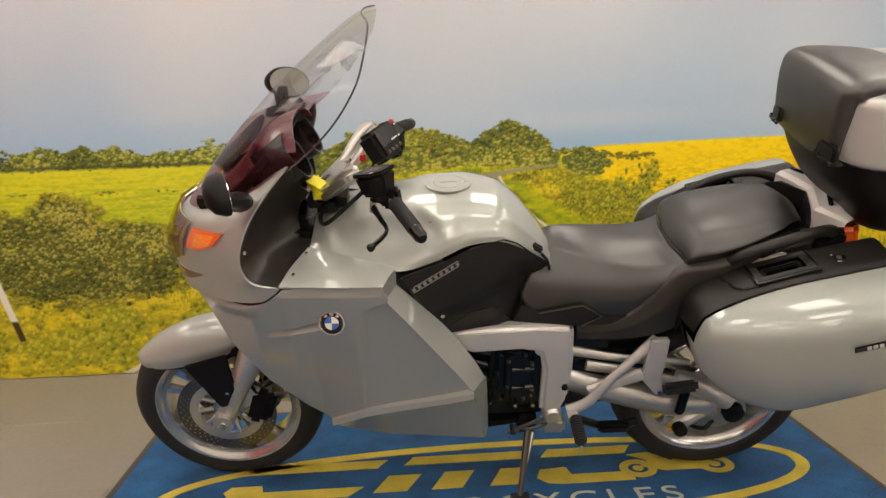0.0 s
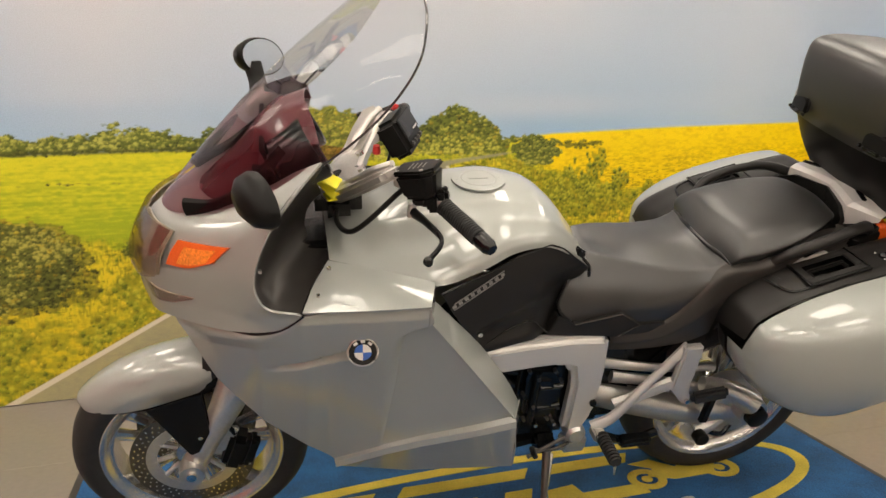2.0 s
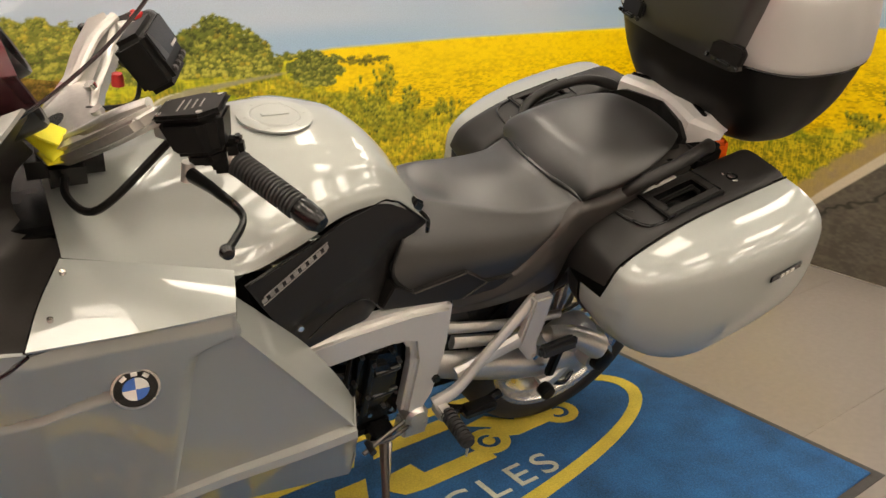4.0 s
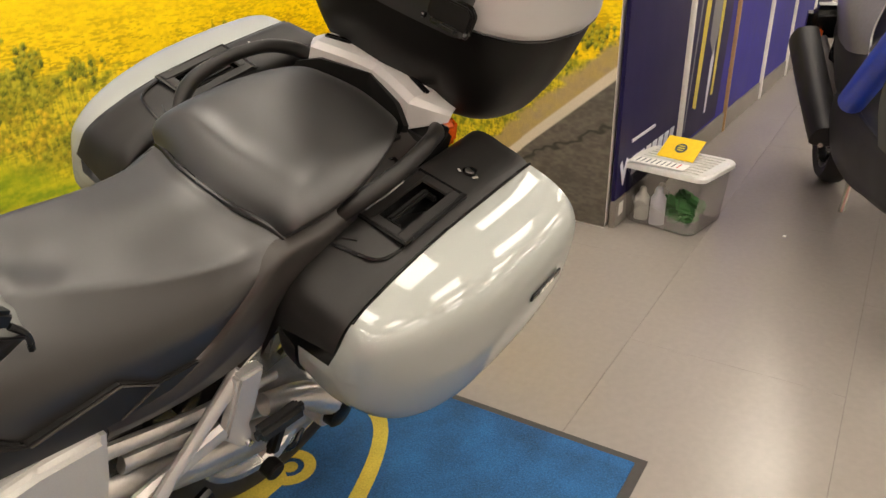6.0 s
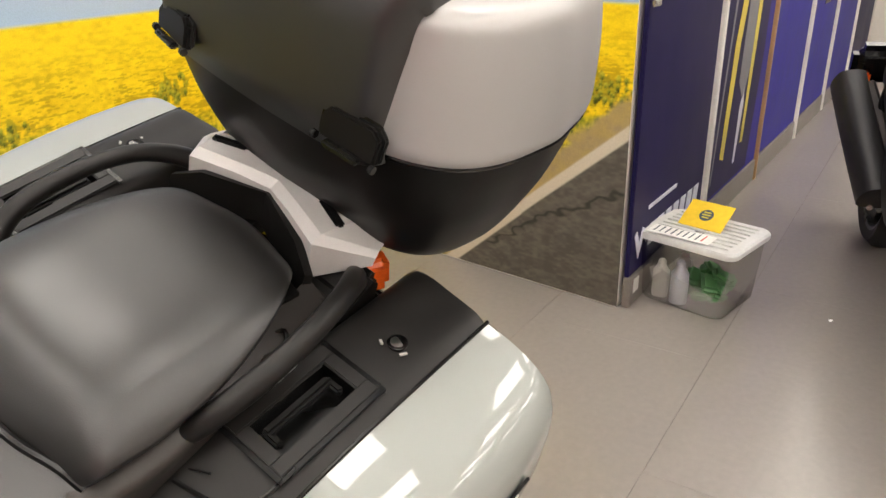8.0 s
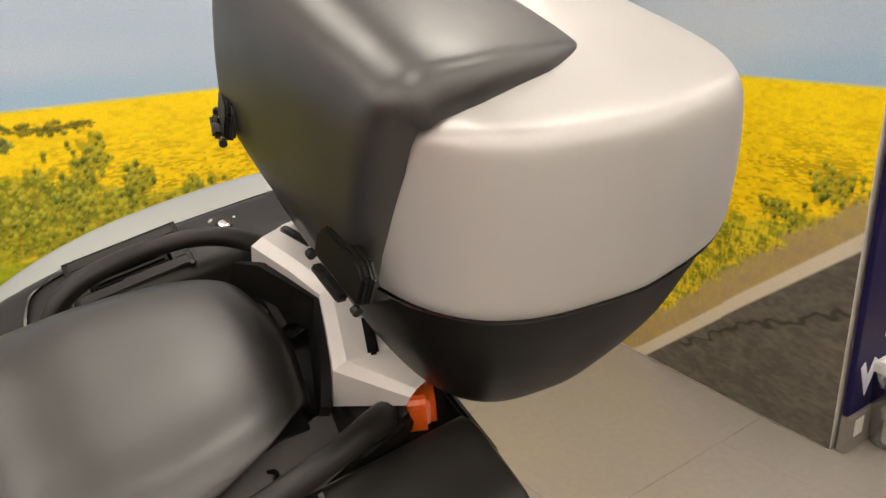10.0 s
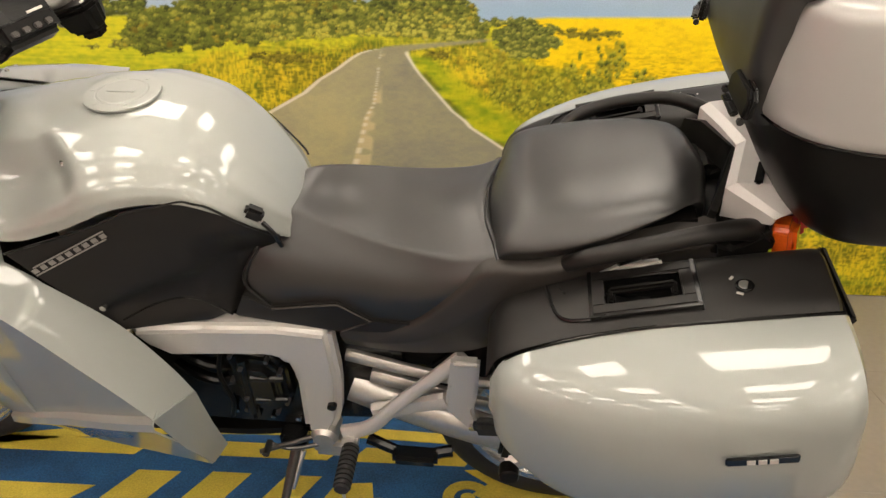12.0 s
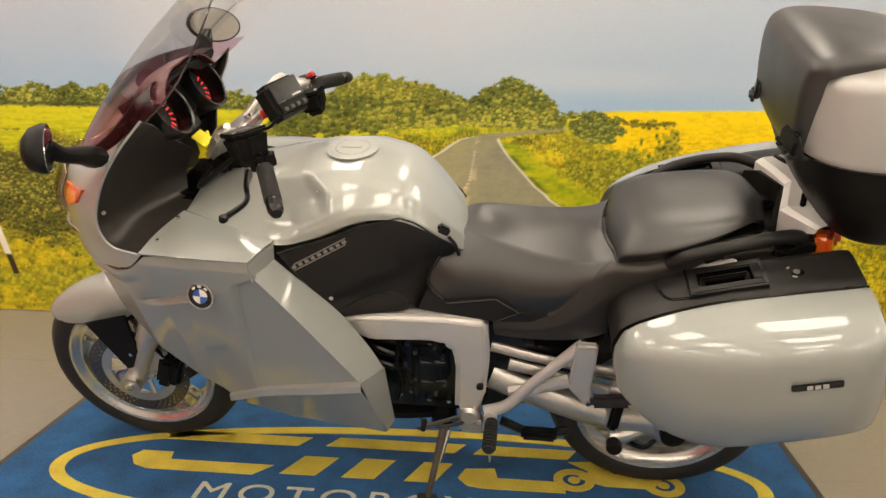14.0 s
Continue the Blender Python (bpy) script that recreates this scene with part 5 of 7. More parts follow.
part("pillion_peg", rbox((1.420, -0.195, 0.455), (0.105, 0.030, 0.040), 0.010, (0, -14, -8)), GRIPRUBBER, bike, "folded black pillion footrest")
part("pillion_peg_stop", rbox((1.44, -0.18, 0.39), (0.030, 0.022, 0.11), 0.008, (0, 6, 0)), PLASTIC, bike)
part("centre_stand_bar", tube([(1.13, -0.13, 0.285), (1.23, -0.15, 0.265), (1.32, -0.14, 0.275)], [0.014, 0.012, 0.014], 8, 14), GLOSSBLACK, bike)
part("centre_stand_tread", rbox((1.24, -0.16, 0.275), (0.10, 0.04, 0.03), 0.008), GLOSSBLACK, bike)

# swing arm, final drive, shock
SW = tube([(1.10, -0.085, 0.42), (1.25, -0.105, 0.375), (1.42, -0.120, 0.335), (1.575, -0.115, 0.318)], [0.036, 0.037, 0.037, 0.048], 14, 22, flat=1.2)
part("swing_arm", SW, ALU, bike, "cast aluminium swing arm with shaft drive")
part("final_drive", lathe([(-0.155, 0.030), (-0.15, 0.055), (-0.135, 0.085), (-0.10, 0.098), (-0.06, 0.098)], (1.572, 0, 0.320), n=32), ALU, bike)
part("drive_strut", tube([(1.15, -0.11, 0.485), (1.32, -0.125, 0.455), (1.47, -0.13, 0.405), (1.55, -0.14, 0.37)], [0.014, 0.012, 0.014, 0.018], 10, 18, flat=1.4), ALU, bike)
part("upper_strut", tube([(1.10, -0.10, 0.535), (1.28, -0.12, 0.51), (1.46, -0.13, 0.50)], [0.013, 0.011, 0.010], 10, 16, flat=1.3), ALU, bike)
part("rear_arm", tube([(1.42, -0.15, 0.46), (1.50, -0.165, 0.44), (1.58, -0.185, 0.395)], [0.022, 0.028, 0.038], 12, 14), ALU, bike)
part("arm_end", lathe([(-0.028, 0.0), (-0.028, 0.026), (-0.024, 0.032), (0.02, 0.036)], (1.588, -0.195, 0.362), n=24), PLASTIC, bike, "black round end cap")
part("arm_collar", lathe([(-0.004, 0.030), (-0.004, 0.044), (0.05, 0.048)], (1.588, -0.195, 0.362), n=24), ALU, bike)
part("stand_pin", lathe([(-0.03, 0.0), (-0.03, 0.019), (-0.026, 0.022), (0.0, 0.022)], (1.447, -0.165, 0.272), n=20), PLASTIC, bike)
part("stand_arm", tube([(1.447, -0.15, 0.272), (1.50, -0.15, 0.30), (1.56, -0.13, 0.315)], [0.026, 0.018, 0.015], 10, 12), ALU, bike)
part("brake_line", tube([(1.48, -0.155, 0.27), (1.53, -0.16, 0.255), (1.56, -0.15, 0.28)], 0.007, 8, 12), GLOSSBLACK, bike)
part("rear_shock", tube([(1.22, 0.0, 0.42), (1.30, 0.0, 0.62)], 0.038, 14, 10), GLOSSBLACK, bike)
part("gearbox_housing", rbox((1.155, 0, 0.47), (0.18, 0.20, 0.34), 0.03), GLOSSBLACK, bike)
part("rear_subframe_box", rbox((1.23, 0, 0.52), (0.26, 0.16, 0.20), 0.03), GLOSSBLACK, bike)
part("exhaust_silencer", tube([(1.05, 0.10, 0.30), (1.25, 0.17, 0.34), (1.45, 0.20, 0.42), (1.80, 0.215, 0.52)], [0.04, 0.05, 0.06, 0.055], 14, 20, flat=1.3), STEEL, bike)
part("rear_mudguard", grid_mesh(net([[(1.572 + 0.345 * math.cos(a), y, 0.32 + 0.345 * math.sin(a)) for y in (-0.09, 0, 0.09)] for a in np.radians([150, 120, 90, 60, 35])], 16, 8), thick=0.004), PLASTIC, bike)
part("number_plate_holder", rbox((2.0, 0, 0.62), (0.02, 0.20, 0.22), 0.006, (0, 20, 0)), PLASTIC, bike)

# seats
def seat_rows(rows):
    """Half rows made whole about the bike's middle line, which drifts to its right towards the rear."""
    out = []
    for r in rows:
        mid_y = [0.018 * max(0.0, p[0] - 0.742) for p in r]
        near = list(r[:-1]) + [(r[-1][0], mid_y[-1], r[-1][2])]
        out.append(near + [(x, 2 * m - y, z + 0.016 * math.sin(math.pi * min(1.0, max(0.0, (x - 1.0) / 0.38)))) for (x, y, z), m in list(zip(r, mid_y))[-2::-1]])
    return out


rider = [
    [(0.942, -0.132, 0.772), (0.972, -0.112, 0.820), (1.005, -0.054, 0.868), (1.020, 0, 0.872)],
    [(0.952, -0.140, 0.748), (0.995, -0.126, 0.806), (1.040, -0.062, 0.874), (1.048, 0, 0.872)],
    [(0.985, -0.146, 0.714), (1.034, -0.138, 0.788), (1.085, -0.074, 0.867), (1.090, 0, 0.863)],
    [(1.100, -0.148, 0.702), (1.122, -0.143, 0.778), (1.145, -0.087, 0.853), (1.145, 0, 0.862)],
]
rider += [
    [(1.200, -0.150, 0.694), (1.206, -0.149, 0.768), (1.212, -0.100, 0.840), (1.205, 0, 0.858)],
    [(1.275, -0.151, 0.704), (1.282, -0.154, 0.772), (1.288, -0.116, 0.835), (1.265, 0, 0.857)],
    [(1.330, -0.152, 0.764), (1.342, -0.155, 0.806), (1.348, -0.129, 0.841), (1.318, 0, 0.860)],
    [(1.375, -0.149, 0.822), (1.383, -0.151, 0.840), (1.384, -0.136, 0.854), (1.352, 0, 0.866)],
    [(1.400, -0.141, 0.848), (1.404, -0.143, 0.856), (1.403, -0.137, 0.862), (1.372, 0, 0.872)],
    [(1.412, -0.120, 0.826), (1.414, -0.122, 0.834), (1.413, -0.112, 0.842), (1.388, 0, 0.850)],
]
part("rider_seat", grid_mesh(pinned_net(seat_rows(crisp(rider, 2, 0.011)), 80, 8), thick=0.012), LEATHER, bike, "black vinyl rider's seat", sharp=70)
pillion = [
    [(1.402, -0.132, 0.850), (1.400, -0.138, 0.858), (1.394, -0.112, 0.866), (1.376, 0, 0.868)],
    [(1.406, -0.146, 0.858), (1.406, -0.156, 0.880), (1.408, -0.120, 0.902), (1.396, 0, 0.902)],
    [(1.420, -0.150, 0.863), (1.423, -0.163, 0.894), (1.434, -0.112, 0.930), (1.426, 0, 0.932)],
    [(1.480, -0.153, 0.874), (1.480, -0.168, 0.906), (1.485, -0.114, 0.945), (1.485, 0, 0.950)],
    [(1.570, -0.146, 0.903), (1.570, -0.160, 0.929), (1.570, -0.112, 0.958), (1.570, 0, 0.963)],
]
pillion += [
    [(1.650, -0.120, 0.936), (1.656, -0.132, 0.953), (1.658, -0.092, 0.971), (1.660, 0, 0.976)],
    [(1.698, -0.092, 0.950), (1.706, -0.101, 0.961), (1.708, -0.072, 0.970), (1.714, 0, 0.975)],
    [(1.722, -0.074, 0.932), (1.731, -0.078, 0.943), (1.735, -0.054, 0.950), (1.744, 0, 0.955)],
    [(1.732, -0.070, 0.890), (1.738, -0.070, 0.898), (1.743, -0.045, 0.906), (1.752, 0, 0.910)],
]
part("pillion_seat", grid_mesh(pinned_net(seat_rows(pillion), 70, 12), thick=0.012), LEATHER, bike, "black vinyl pillion seat", sharp=70)
# black tubes along the seat edges stand in for the shade in the gaps
part("seat_gap_shade", tube([(1.404, -0.146, 0.856), (1.396, -0.115, 0.866), (1.380, -0.060, 0.871), (1.376, 0.010, 0.872), (1.382, 0.080, 0.870), (1.396, 0.135, 0.866), (1.404, 0.166, 0.858)], 0.0055, 8, 40), GLOSSBLACK, bike)
part("nose_gap_shade", tube([(1.012, -0.050, 0.870), (0.992, -0.082, 0.850), (0.968, -0.114, 0.822), (0.943, -0.135, 0.775), (0.950, -0.143, 0.748), (0.985, -0.150, 0.716)], 0.0040, 8, 40), GLOSSBLACK, bike)
part("seat_base", rbox((1.58, 0, 0.865), (0.36, 0.27, 0.09), 0.03, (0, -10, 0)), PLASTIC, bike)
part("seat_core", prism([(1.03, 0.80), (1.08, 0.69), (1.38, 0.68), (1.40, 0.82)], -0.12, 0.12, 0.02), PLASTIC, bike)

# trim between knee panel and tail
for s in (1, -1):
    part("side_trim", prism([(0.915, 0.690), (0.940, 0.745), (0.955, 0.738), (0.988, 0.718), (1.115, 0.740), (1.174, 0.700), (1.275, 0.698), (1.20, 0.668), (1.10, 0.664), (0.98, 0.680)], s * -0.1575, s * -0.125, 0.0025), MATTBLACK, bike, "matt black side trim under the seat")

# rear body under the seats
tail_rows = [[(1.105, -0.125, 0.660), (1.18, -0.135, 0.680), (1.255, -0.140, 0.712), (1.32, -0.145, 0.785), (1.385, -0.138, 0.853), (1.47, -0.140, 0.876), (1.60, -0.125, 0.912), (1.75, -0.090, 0.935)],
            [(1.105, -0.138, 0.655), (1.18, -0.152, 0.672), (1.255, -0.160, 0.700), (1.32, -0.165, 0.768), (1.385, -0.168, 0.845), (1.47, -0.175, 0.860), (1.60, -0.165, 0.893), (1.75, -0.14, 0.915)],
            [(1.108, -0.142, 0.630), (1.18, -0.158, 0.640), (1.26, -0.166, 0.662), (1.33, -0.172, 0.712), (1.40, -0.172, 0.78), (1.48, -0.172, 0.81), (1.60, -0.16, 0.845), (1.76, -0.13, 0.880)],
            [(1.112, -0.130, 0.600), (1.18, -0.140, 0.602), (1.27, -0.148, 0.610), (1.35, -0.150, 0.625), (1.42, -0.150, 0.66), (1.50, -0.145, 0.70), (1.62, -0.13, 0.76), (1.77, -0.10, 0.82)]]
tail_rows = [np.array(r) for r in tail_rows]
# two tight creases along the spar
TAIL = net([tail_rows[0], lerp(tail_rows[1], tail_rows[0], 0.18), lerp(tail_rows[1], tail_rows[2], 0.10), lerp(tail_rows[2], tail_rows[1], 0.10), lerp(tail_rows[2], tail_rows[3], 0.12), tail_rows[3]], 36, 44)
both("tail_panel", TAIL, SPARGREY, 0.005, "dark grey tail panel")
part("tail_core", rbox((1.62, 0, 0.82), (0.42, 0.22, 0.10), 0.03, (0, -10, 0)), PLASTIC, bike)
for s, out in ((1, 0.0), (-1, 0.085)):
    def at(x, y, z):
        return (x, s * -(y + out), z)
    part("grab_rail", tube([at(1.500, 0.136, 0.842), at(1.513, 0.160, 0.868), at(1.545, 0.176, 0.900), at(1.600, 0.182, 0.924), at(1.66, 0.178, 0.942), at(1.725, 0.164, 0.953), at(1.785, 0.138, 0.944), at(1.83, 0.110, 0.915)],
                          [0.008, 0.0115, 0.0125, 0.012, 0.012, 0.012, 0.014, 0.016] if s > 0 else [0.011, 0.015, 0.014, 0.013, 0.013, 0.014, 0.016, 0.017], 14, 50, flat=1.3 if s > 0 else 0.9), MATTBLACK, bike, "black grab rail")
    part("rail_mount", prism([(1.565, 0.862), (1.60, 0.885), (1.66, 0.898), (1.665, 0.888), (1.61, 0.866), (1.58, 0.855)], s * -0.176, s * -0.160, 0.004), SATIN, bike, "silver rail mount")
    part("rail_console", prism([(1.735, 0.925), (1.768, 0.918), (1.815, 0.950), (1.835, 0.935), (1.835, 0.900), (1.80, 0.88), (1.745, 0.885)], s * -0.150, s * -0.058, 0.010), PLASTIC, bike, "black tail console")
    part("rear_indicator", rbox((1.856, s * -0.112, 0.915), (0.046, 0.050, 0.060), 0.012, (0, -12, s * -25), segments=3), ORANGE, bike, "orange rear indicator lens")
    part("power_plug", tube([(1.592, s * -0.170, 0.893), (1.632, s * -0.158, 0.903)], [0.011, 0.0115], 12, 4), GLOSSBLACK, bike)
    part("plug_ring", rod((1.628, s * -0.159, 0.902), (1.636, s * -0.157, 0.904), 0.013, 12), GREYPLASTIC, bike)
    part("power_cable", tube([(1.632, s * -0.158, 0.903), (1.66, s * -0.150, 0.915), (1.67, s * -0.135, 0.918), (1.65, s * -0.12, 0.905)], 0.003, 6, 14), GLOSSBLACK, bike)
part("tail_light", rbox((1.90, 0, 0.905), (0.03, 0.14, 0.06), 0.012, (0, -15, 0)), RED, bike)
part("seat_plug", rbox((0.982, -0.122, 0.912), (0.034, 0.022, 0.024), 0.005, (0, 35, 15)), GLOSSBLACK, bike, "black charger socket")
part("seat_plug_cable", tube([(0.995, -0.125, 0.895), (1.012, -0.128, 0.875), (1.02, -0.122, 0.840)], 0.0045, 6, 10), GLOSSBLACK, bike)

# luggage rack, silver yoke behind the pillion seat
YOKE_MID = 0.047


def about_mid(r):
    return list(r) + [(x, 2 * YOKE_MID - y, z) for x, y, z in list(r)[-2::-1]]


yoke = [[(1.822, -0.136, 0.953), (1.760, -0.082, 0.925), (1.782, -0.010, 0.950), (1.797, YOKE_MID, 0.956)],
        [(1.826, -0.136, 0.964), (1.757, -0.079, 0.980), (1.780, -0.008, 0.984), (1.798, YOKE_MID, 0.981)],
        [(1.836, -0.132, 0.970), (1.772, -0.080, 0.991), (1.794, -0.008, 0.994), (1.812, YOKE_MID, 0.992)],
        [(1.862, -0.124, 0.975), (1.822, -0.088, 0.997), (1.844, -0.012, 1.004), (1.868, YOKE_MID, 1.004)]]
part("luggage_rack", grid_mesh(straight([about_mid(r) for r in yoke], 4, 25), thick=0.006), YOKESILVER, bike, "silver luggage rack yoke", sharp=12)
for s in (1, -1):
    part("rack_slot", rbox((1.812, YOKE_MID - s * 0.105, 0.998), (0.013, 0.060, 0.008), 0.003, (s * 6, -14, s * -20)), GLOSSBLACK, bike)
trim_low = [(1.728, -0.098, 0.880), (1.752, -0.055, 0.905), (1.785, YOKE_MID, 0.930)]
trim_top = [(1.738, -0.094, 0.946), (1.756, -0.050, 0.968), (1.792, YOKE_MID, 0.976)]
part("seat_rear_trim", grid_mesh(straight([about_mid(trim_low), about_mid(trim_top)], 3, 13), thick=0.012), PLASTIC, bike, "black trim behind the seat")
part("rack_plate", rbox((1.92, 0, 0.950), (0.20, 0.20, 0.02), 0.008), PLASTIC, bike)

# side cases: silver lid outside, black body and top inside
CASE_X = [1.400, 1.422, 1.50, 1.62, 1.75, 1.862, 1.896, 1.904]
CASE_TOP = [0.725, 0.775, 0.822, 0.866, 0.896, 0.919, 0.925, 0.918]
CASE_LOW = [0.670, 0.605, 0.540, 0.510, 0.548, 0.585, 0.600, 0.612]
CASE_LEAN = [0.0, 0.0, 0.0, 0.0, 0.016, 0.036, 0.044, 0.044]      # the rear end leans back towards its foot
CASE_OUT = [0.318, 0.354, 0.402, 0.436, 0.447, 0.440, 0.426, 0.410]


def case_sections(s):
    lid, body = [], []
    for x, zt, zl, yo, back in zip(CASE_X, CASE_TOP, CASE_LOW, CASE_OUT, CASE_LEAN):
        yb = 0.292                       # line between black top and silver lid
        h = zt - zl
        lid.append([(x + d * back, s * -y, z) for d, y, z in (
            (0, yb, zt), (0.05, lerp(yb, yo, 0.38), zt - 0.022 * h), (0.1, lerp(yb, yo, 0.72), zt - 0.075 * h), (0.2, lerp(yb, yo, 0.93), zt - 0.165 * h), (0.35, yo, zt - 0.31 * h), (0.7, lerp(yb, yo, 1.0), zt - 0.62 * h),
            (0.9, lerp(yb, yo, 0.84), zt - 0.88 * h), (1, lerp(yb, yo, 0.55), zl + 0.012), (1, 0.285, zl), (1, 0.215, zl + 0.012))])
        body.append([(x + d * back - 0.008, s * -y, z) for d, y, z in (
            (0, yb - 0.001, zt + 0.002), (0, yb - 0.018, zt + 0.009), (0, 0.235, zt + 0.012), (0, 0.180, zt + 0.014), (0, 0.156, zt + 0.000), (0.3, 0.148, zt - 0.12), (0.7, 0.155, zl + 0.10), (0.9, 0.175, zl + 0.03), (1, 0.215, zl + 0.014))])
    return lid, body


for s in (1, -1):
    lid, body = case_sections(s)
    BODY = net(body, 60, 60)
    shell = grid_mesh(BODY, caps=True)
    # opening for the sunken handle
    gone = [f for f in shell.faces if 1.566 < f.calc_center_median().x < 1.690 and 0.192 < abs(f.calc_center_median().y) < 0.254 and f.calc_center_median().z > 0.83]
    bmesh.ops.delete(shell, geom=gone, context="FACES")
    case = part("side_case", shell, MATTBLACK, bike, "hard pannier with black top and silver lid")
    part("lid", grid_mesh(net(lid, 48, 44), caps=True), DIMSILVER, case, "glossy silver pannier lid")
    part("seam", tube([(x, s * -0.2925, zt + 0.001) for x, zt in zip(CASE_X[1:-1], CASE_TOP[1:-1])], 0.003, 6, 40), GLOSSBLACK, case)

    TOPS = BODY[:, :36].reshape(-1, 3)

    def on_top(x, y):
        near = np.argsort((TOPS[:, 0] - x) ** 2 + (np.abs(TOPS[:, 1]) - y) ** 2)[:3]
        return float(TOPS[near, 2].max())
    # sunken handle in the black top
    t0, t1 = on_top(1.558, 0.222), on_top(1.698, 0.222)
    ang = math.degrees(math.atan2(t1 - t0, 0.14))
    seat_at = pose(1.628, s * -0.222, (t0 + t1) / 2 + 0.001, s * -2, -ang, 0)
    well = bmesh.new()
    for dx, dy, lx, ly in ((0, 0.033, 0.130, 0.006), (0, -0.033, 0.130, 0.006), (-0.063, 0, 0.006, 0.070), (0.063, 0, 0.006, 0.070)):
        rbox((dx, dy, -0.018), (lx, ly, 0.040), 0.002, bm=well)
    rbox((0, 0, -0.036), (0.130, 0.070, 0.006), 0.001, bm=well)
    part("handle_recess", well, GLOSSBLACK, case, "dark sunken handle well").matrix_basis = seat_at
    fr = bmesh.new()
    for dx, dy, lx, ly in ((0, -s * 0.0385, 0.154, 0.021), (0, s * 0.0385, 0.154, 0.021), (-0.068, 0, 0.020, 0.060), (0.068, 0, 0.020, 0.060)):
        rbox((dx, dy, 0.002), (lx, ly, 0.006), 0.002, bm=fr)
    part("recess_frame", fr, MATTBLACK, case, "flush black handle frame").matrix_basis = seat_at
    gap = bmesh.new()
    for dx, dy, lx, ly in ((0, -s * 0.0515, 0.166, 0.005), (-0.080, 0, 0.006, 0.104), (0.080, 0, 0.006, 0.104)):
        rbox((dx, dy, 0.0012), (lx, ly, 0.004), 0, bm=gap)
    part("frame_gap", gap, GLOSSBLACK, case).matrix_basis = seat_at
    hd = rbox((0.0, s * 0.010, -0.006), (0.104, 0.013, 0.012), 0.004)
    for dx in (-0.048, 0.048):
        rbox((dx, s * 0.002, -0.010), (0.010, 0.030, 0.012), 0.003, bm=hd)
    part("handle", hd, PLASTIC, case, "black fold-flat carrying handle").matrix_basis = seat_at
    g = [(1.484, 0.180), (1.490, 0.215), (1.500, 0.248), (1.515, 0.262), (1.535, 0.268), (1.552, 0.270)]
    part("flap_line", tube([(x, s * -y, on_top(x, y) + 0.0005) for x, y in g], 0.0032, 6, 24), GLOSSBLACK, case)
    part("flap_line", tube([(1.502, s * -0.182, on_top(1.502, 0.182)), (1.512, s * -0.205, on_top(1.512, 0.205))], 0.0018, 6, 4), GLOSSBLACK, case)
    part("flap_line", tube([(1.709, s * -y, on_top(1.709, y) + 0.0005) for y in (0.175, 0.22, 0.275)], 0.0022, 6, 10), GLOSSBLACK, case)
    zl = on_top(1.772, 0.236)
    lock = part("lock", lathe([(-0.004, 0.0135), (0.0015, 0.0135), (0.002, 0.012), (0.0005, 0.0115), (0.002, 0.011), (0.002, 0.0)], (0, 0, 0), "z", 24), GLOSSBLACK, case, "round key lock")
    lock.matrix_basis = pose(1.772, s * -0.236, zl, s * -3, -9, 0)
    part("lock_face", lathe([(-0.003, 0.0095), (0.0012, 0.0095), (0.0016, 0.0085), (0.0016, 0.0)], (1.772, s * -0.236, zl + 0.001), "z", 18), STEEL, case)
    for a in (0.4, 2.5, 4.2):
        part("lock_mark", rbox((1.772 + 0.022 * math.cos(a), s * -0.236 + 0.022 * math.sin(a), zl + 0.0015), (0.010, 0.0035, 0.002), 0, (0, -9, math.degrees(a) + 90)), PALEBAR, case)
    zb = 0.785
    skin = net(lid, 48, 44).reshape(-1, 3)
    yb2 = float(np.abs(skin[np.argsort((skin[:, 0] - 1.785) ** 2 + (skin[:, 2] - zb) ** 2)[:12], 1]).max()) + 0.001
    plate = part("case_badge", rbox((0, 0, 0), (0.098, 0.005, 0.019), 0.002), GLOSSBLACK, case, "black badge plate with pale bars")
    plate.matrix_basis = pose(1.785, s * -yb2, zb, s * 4, -14, s * 0.5)
    for k in (-1, 0, 1):
        o = part("badge_bar", rbox((0, 0, 0), (0.011, 0.002, 0.010), 0), PALEBAR, case)
        o.matrix_basis = pose(1.785 + k * 0.0145, s * -(yb2 + 0.003), zb + k * 0.0036, s * 4, -14, s * 0.5)

    if s < 0:
        case.location.y += 0.088

# top case
def box_ring(z, hw, xf, xr, power=3.6, n=96):
    cx, rx = (xf + xr) / 2, (xr - xf) / 2
    out = []
    for k in range(n):
        a = 2 * math.pi * k / n
        c, q = math.cos(a), math.sin(a)
        f = math.copysign(abs(c) ** (2 / power), c)
        w = math.copysign(abs(q) ** (2 / power), q)
        taper = 1 - 0.14 * max(0, f)          # narrower to the rear
        out.append((cx + rx * f, 0.03 + (hw + 0.03) * w * taper, z + 0.016 * (f * 0.5 + 0.35) * (1 if z > 1.1 else 0)))
    return out


